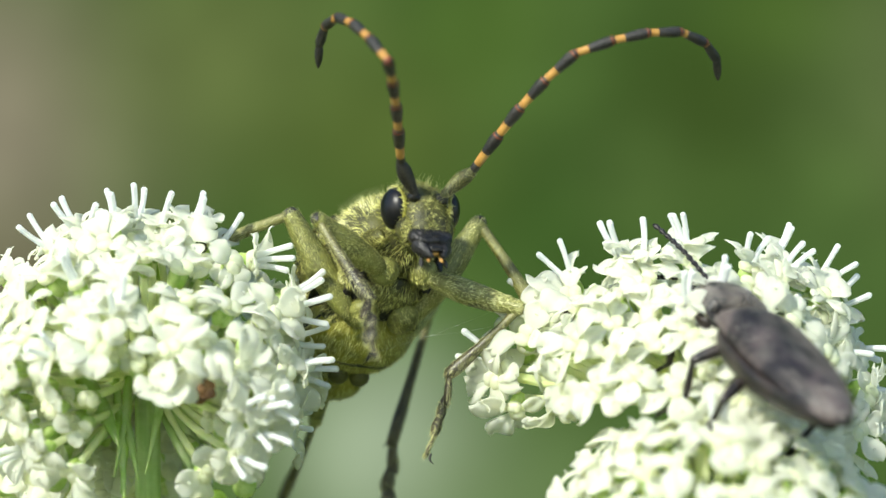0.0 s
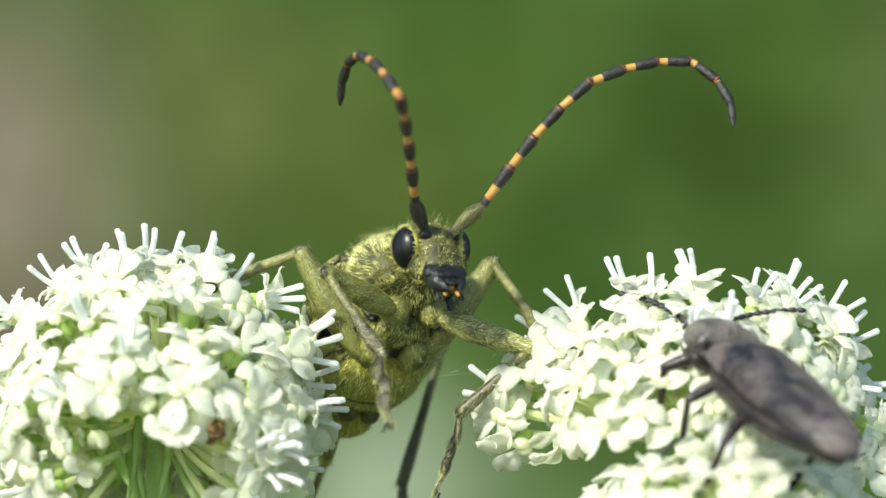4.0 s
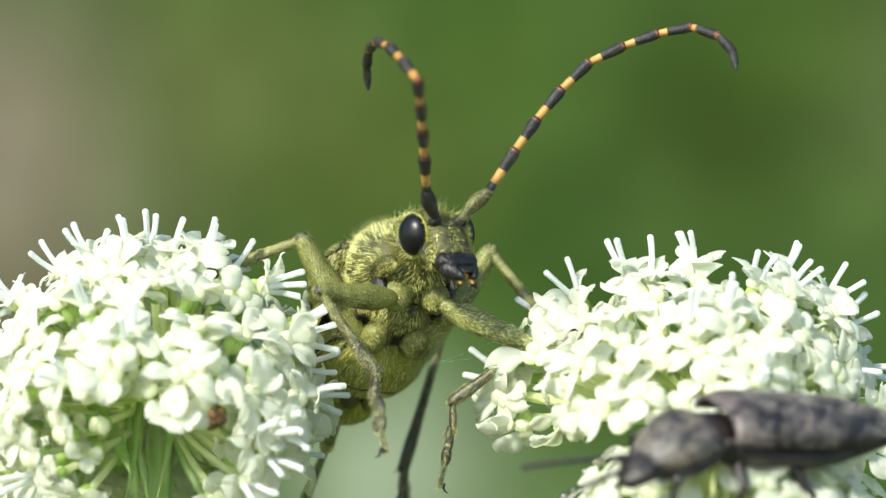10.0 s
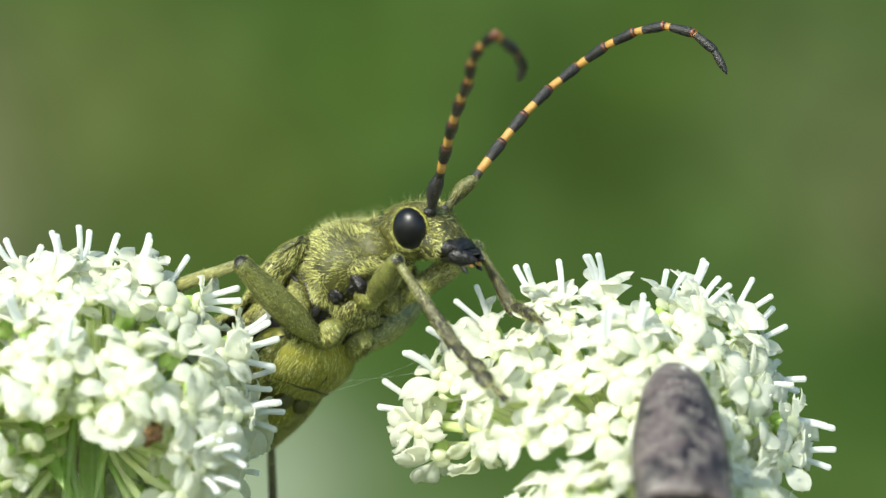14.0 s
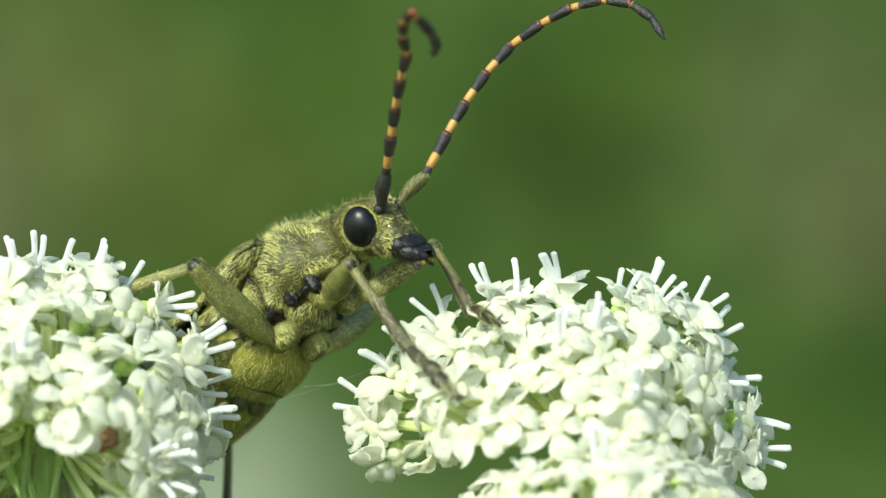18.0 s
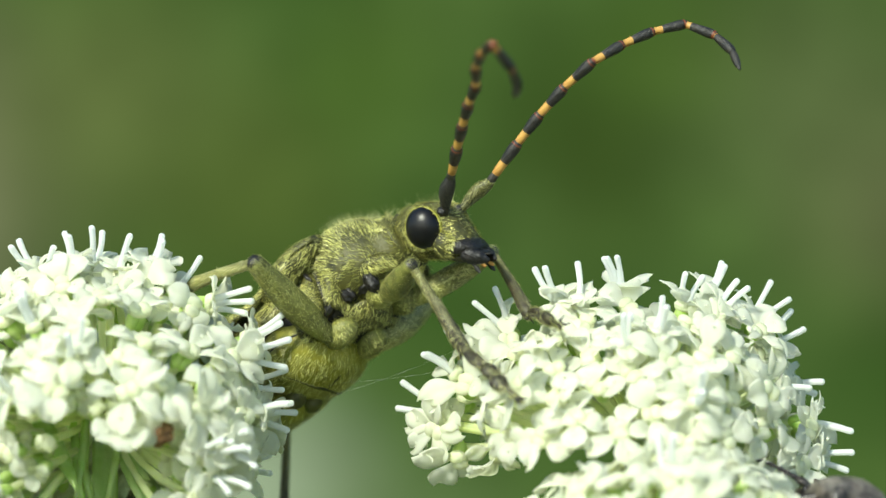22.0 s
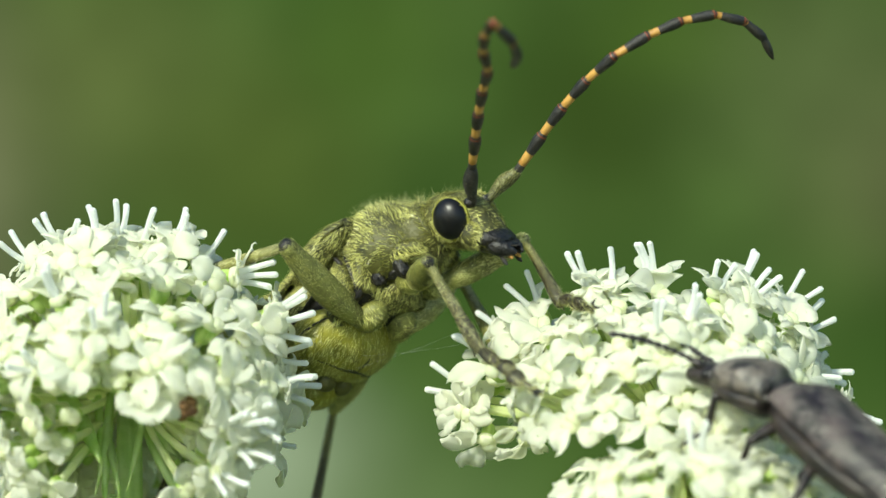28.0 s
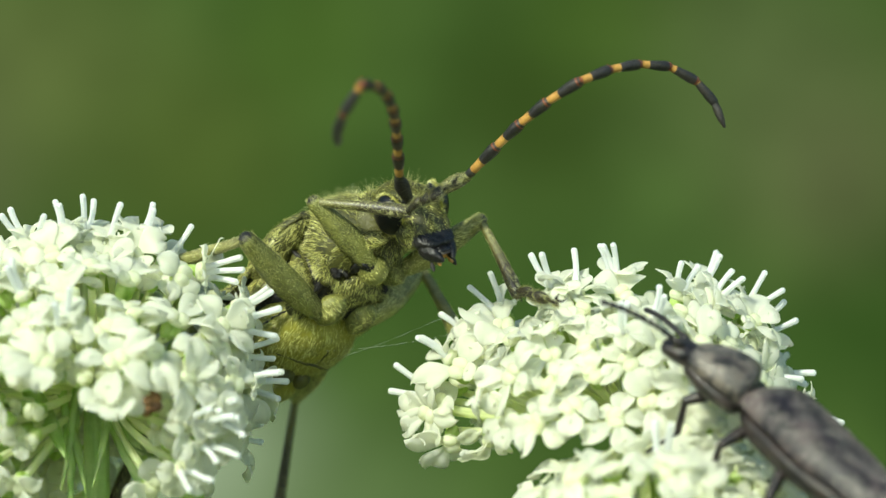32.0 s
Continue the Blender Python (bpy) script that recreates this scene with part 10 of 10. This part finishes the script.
    walk(click_head, [
        (0, pose(0.000158, 0.000008, 0.000015, -0.5, 0.5, 5.3)),
        (1, pose(0.000288, 0.000023, -0.000037, 1.2, 0.7, 9.7)),
        (2, pose(0.000257, 0.000023, 0.000042, -1.4, 0.8, 8.6)),
        (3, pose(0.000168, 0.000066, 0.000350, -12.0, 1.1, 5.6)),
        (3.5, pose(-0.000124, 0.000007, 0.000033, -1.1, -0.4, -4.2)),
        (5.5, pose(0.000073, 0.000231, 0.000758, -26.9, 0.8, 2.4)),
        (6, pose(0.000159, 0.000283, 0.000831, -29.8, 1.9, 5.2)),
        (7, pose(0.000054, 0.000422, 0.001024, -37.9, 0.8, 1.7)),
        (8, pose(0.000222, 0.000255, 0.000773, -27.5, 2.4, 7.3)),
        (9, pose(0.000745, 0.000360, 0.000641, -22.7, 7.5, 25.5)),
        (10, pose(0.000490, 0.000210, 0.000564, -19.7, 4.3, 16.4)),
        (10.5, pose(0.000409, 0.000055, 0.000068, -2.3, 1.4, 13.8)),
        (11, pose(0.000351, 0.000035, -0.000023, 0.8, 0.9, 11.9)),
        (11.5, pose(0.000429, 0.000052, -0.000141, 4.7, 0.6, 14.6)),
        (12, pose(0.000059, 0.000031, -0.000431, 14.6, -0.1, 2.0)),
        (13, pose(0.000000, 0.000000, 0.000000, 0.0, -0.0, 0.0)),
        (14, pose(0.000000, 0.000000, 0.000000, 0.0, -0.0, 0.0)),
        (14.5, pose(0.000000, 0.000000, 0.000000, 0.0, -0.0, 0.0)),
        (15, pose(0.000000, 0.000000, 0.000000, 0.0, -0.0, 0.0)),
        (15.5, pose(0.000000, 0.000000, 0.000000, 0.0, -0.0, 0.0)),
        (22, pose(0.000107, 0.000194, 0.000687, -24.2, 1.1, 3.5)),
        (22.5, pose(0.000055, 0.000074, 0.000404, -13.9, 0.4, 1.8)),
        (23, pose(-0.000419, 0.000300, 0.000773, -27.6, -4.7, -13.9)),
        (23.5, pose(-0.000160, 0.000141, 0.000565, -19.6, -1.4, -5.3)),
        (24, pose(-0.000490, 0.000257, 0.000661, -23.3, -4.8, -16.3)),
        (24.5, pose(0.000520, 0.000270, 0.000664, -23.4, 5.2, 17.4)),
        (25, pose(0.000384, 0.000244, 0.000696, -24.6, 3.9, 12.7)),
        (25.5, pose(0.000570, 0.000310, 0.000701, -24.9, 6.0, 19.1)),
        (27.5, pose(0.000499, 0.000198, 0.000529, -18.4, 4.2, 16.7)),
        (28, pose(0.000695, 0.000249, 0.000457, -15.8, 5.4, 23.7)),
        (29, pose(0.001013, 0.000376, 0.000249, -8.5, 5.9, 36.2)),
        (30, pose(0.001048, 0.000361, -0.000009, 0.3, 3.2, 37.9)),
        (30.5, pose(0.000746, 0.000193, 0.000169, -5.7, 3.5, 25.8)),
        (31, pose(0.000807, 0.000207, 0.000042, -1.4, 2.8, 28.2)),
        (32, pose(0.001038, 0.000352, -0.000166, 5.6, 1.3, 37.6)),
    ])
    walk(feeler_right, [
        (0, pose(0.000081, 0.005373, -0.000185, 23.9, 0.0, 40.0)),
        (1, pose(-0.000203, 0.005369, -0.000077, 10.4, 0.0, -5.8)),
        (2, pose(-0.000135, 0.005369, -0.000247, 3.3, 0.0, 32.8)),
        (3, pose(0.000057, 0.005283, -0.000912, 38.0, 0.0, -18.8)),
        (3.5, pose(0.000684, 0.005308, -0.000218, 54.6, 0.0, -102.4)),
        (5.5, pose(0.000261, 0.004947, -0.001800, -61.8, 0.0, -85.1)),
        (6, pose(0.000074, 0.004862, -0.001971, -59.2, 0.0, -49.0)),
        (7, pose(0.000303, 0.004558, -0.002389, -7.5, 0.0, -32.5)),
        (8, pose(-0.000065, 0.004932, -0.001846, 21.9, 0.0, -15.6)),
        (9, pose(-0.001234, 0.004821, -0.001596, -7.6, 0.0, 57.4)),
        (10, pose(-0.000655, 0.005073, -0.001403, -7.0, 0.0, -11.4)),
        (10.5, pose(-0.000468, 0.005339, -0.000306, 9.7, 0.0, -15.0)),
        (11, pose(-0.000339, 0.005359, -0.000108, 12.6, 0.0, -17.2)),
        (11.5, pose(-0.000509, 0.005331, 0.000148, 16.2, 0.0, -15.0)),
        (12, pose(0.000294, 0.005258, 0.000771, 25.0, 0.0, -29.2)),
        (13, pose(0.000420, 0.005350, -0.000150, 12.4, 0.0, -28.8)),
        (14, pose(0.000420, 0.005350, -0.000150, 12.4, 0.0, -28.8)),
        (14.5, pose(0.000420, 0.005350, -0.000150, 12.4, 0.0, -28.8)),
        (15, pose(0.000420, 0.005350, -0.000150, 12.4, 0.0, -28.8)),
        (15.5, pose(0.000420, 0.005350, -0.000150, 12.4, 0.0, -28.8)),
        (22, pose(0.000187, 0.005027, -0.001648, -9.4, 0.0, -24.8)),
        (22.5, pose(0.000302, 0.005243, -0.001025, -0.0, 0.0, -26.3)),
        (23, pose(0.001313, 0.004683, -0.001796, 6.0, 0.0, 3.5)),
        (23.5, pose(0.000764, 0.005065, -0.001363, -1.5, 0.0, -7.9)),
        (24, pose(0.001459, 0.004746, -0.001547, 3.3, 0.0, -8.4)),
        (24.5, pose(-0.000724, 0.004962, -0.001628, -4.3, 0.0, -11.8)),
        (25, pose(-0.000420, 0.004987, -0.001687, -24.6, 0.0, -14.0)),
        (25.5, pose(-0.000836, 0.004892, -0.001716, -0.4, 0.0, 11.3)),
        (27.5, pose(-0.000673, 0.005098, -0.001326, 8.9, 0.0, 13.9)),
        (28, pose(-0.001114, 0.005031, -0.001178, -5.9, 0.0, -4.8)),
        (29, pose(-0.001838, 0.004819, -0.000730, -3.7, 0.0, 11.1)),
        (30, pose(-0.001912, 0.004838, -0.000155, -2.4, 0.0, -4.8)),
        (30.5, pose(-0.001222, 0.005137, -0.000540, 6.3, 0.0, -1.4)),
        (31, pose(-0.001359, 0.005110, -0.000261, 5.1, 0.0, -9.9)),
        (32, pose(-0.001883, 0.004841, 0.000197, -3.1, 0.0, -9.5)),
    ])
    walk(feeler_left, [
        (0, pose(-0.000756, 0.005295, -0.000178, -12.5, 0.0, -0.2)),
        (1, pose(-0.001031, 0.005227, -0.000066, 3.2, 0.0, 3.0)),
        (2, pose(-0.000966, 0.005243, -0.000235, -44.4, 0.0, 5.5)),
        (3, pose(-0.000779, 0.005201, -0.000897, 12.7, 0.0, 49.7)),
        (3.5, pose(-0.000154, 0.005369, -0.000224, 12.3, 0.0, 3.8)),
        (5.5, pose(-0.000578, 0.004912, -0.001789, -67.1, 0.0, 138.3)),
        (6, pose(-0.000762, 0.004786, -0.001943, -52.4, 0.0, 127.6)),
        (7, pose(-0.000537, 0.004533, -0.002378, -72.1, 0.0, -170.8)),
        (8, pose(-0.000897, 0.004826, -0.001810, -9.5, 0.0, -1.2)),
        (9, pose(-0.001986, 0.004463, -0.001487, -37.9, 0.0, 51.9)),
        (10, pose(-0.001459, 0.004836, -0.001340, -24.0, 0.0, -19.4)),
        (10.5, pose(-0.001284, 0.005138, -0.000285, 11.0, 0.0, 42.2)),
        (11, pose(-0.001161, 0.005186, -0.000094, 13.5, 0.0, 40.6)),
        (11.5, pose(-0.001322, 0.005119, 0.000157, 16.8, 0.0, 43.9)),
        (12, pose(-0.000546, 0.005228, 0.000770, 24.9, 0.0, 33.3)),
        (13, pose(-0.000420, 0.005350, -0.000150, 12.4, 0.0, 28.8)),
        (14, pose(-0.000420, 0.005350, -0.000150, 12.4, 0.0, 28.8)),
        (14.5, pose(-0.000420, 0.005350, -0.000150, 12.4, 0.0, 28.8)),
        (15, pose(-0.000420, 0.005350, -0.000150, 12.4, 0.0, 28.8)),
        (15.5, pose(-0.000420, 0.005350, -0.000150, 12.4, 0.0, 28.8)),
        (22, pose(-0.000651, 0.004976, -0.001632, -8.4, 0.0, 32.1)),
        (22.5, pose(-0.000537, 0.005217, -0.001020, 9.8, 0.0, 3.4)),
        (23, pose(0.000501, 0.004884, -0.001864, -51.2, 0.0, 15.2)),
        (23.5, pose(-0.000072, 0.005142, -0.001383, -49.9, 0.0, 3.0)),
        (24, pose(0.000656, 0.004981, -0.001618, -56.9, 0.0, -33.4)),
        (24.5, pose(-0.001522, 0.004712, -0.001552, 13.6, 0.0, 102.9)),
        (25, pose(-0.001237, 0.004803, -0.001630, -67.4, 0.0, 16.4)),
        (25.5, pose(-0.001626, 0.004619, -0.001628, -17.5, 0.0, 85.7)),
        (27.5, pose(-0.001476, 0.004857, -0.001265, 13.2, 0.0, 73.1)),
        (28, pose(-0.001880, 0.004695, -0.001099, 3.5, 0.0, 41.5)),
        (29, pose(-0.002512, 0.004326, -0.000643, 1.8, 0.0, 65.0)),
        (30, pose(-0.002574, 0.004323, -0.000109, 17.8, 0.0, 70.5)),
        (30.5, pose(-0.001977, 0.004773, -0.000488, 31.1, 0.0, 60.9)),
        (31, pose(-0.002098, 0.004714, -0.000220, 36.4, 0.0, 62.4)),
        (32, pose(-0.002548, 0.004328, 0.000216, 17.6, 0.0, 53.4)),
    ])


motions()
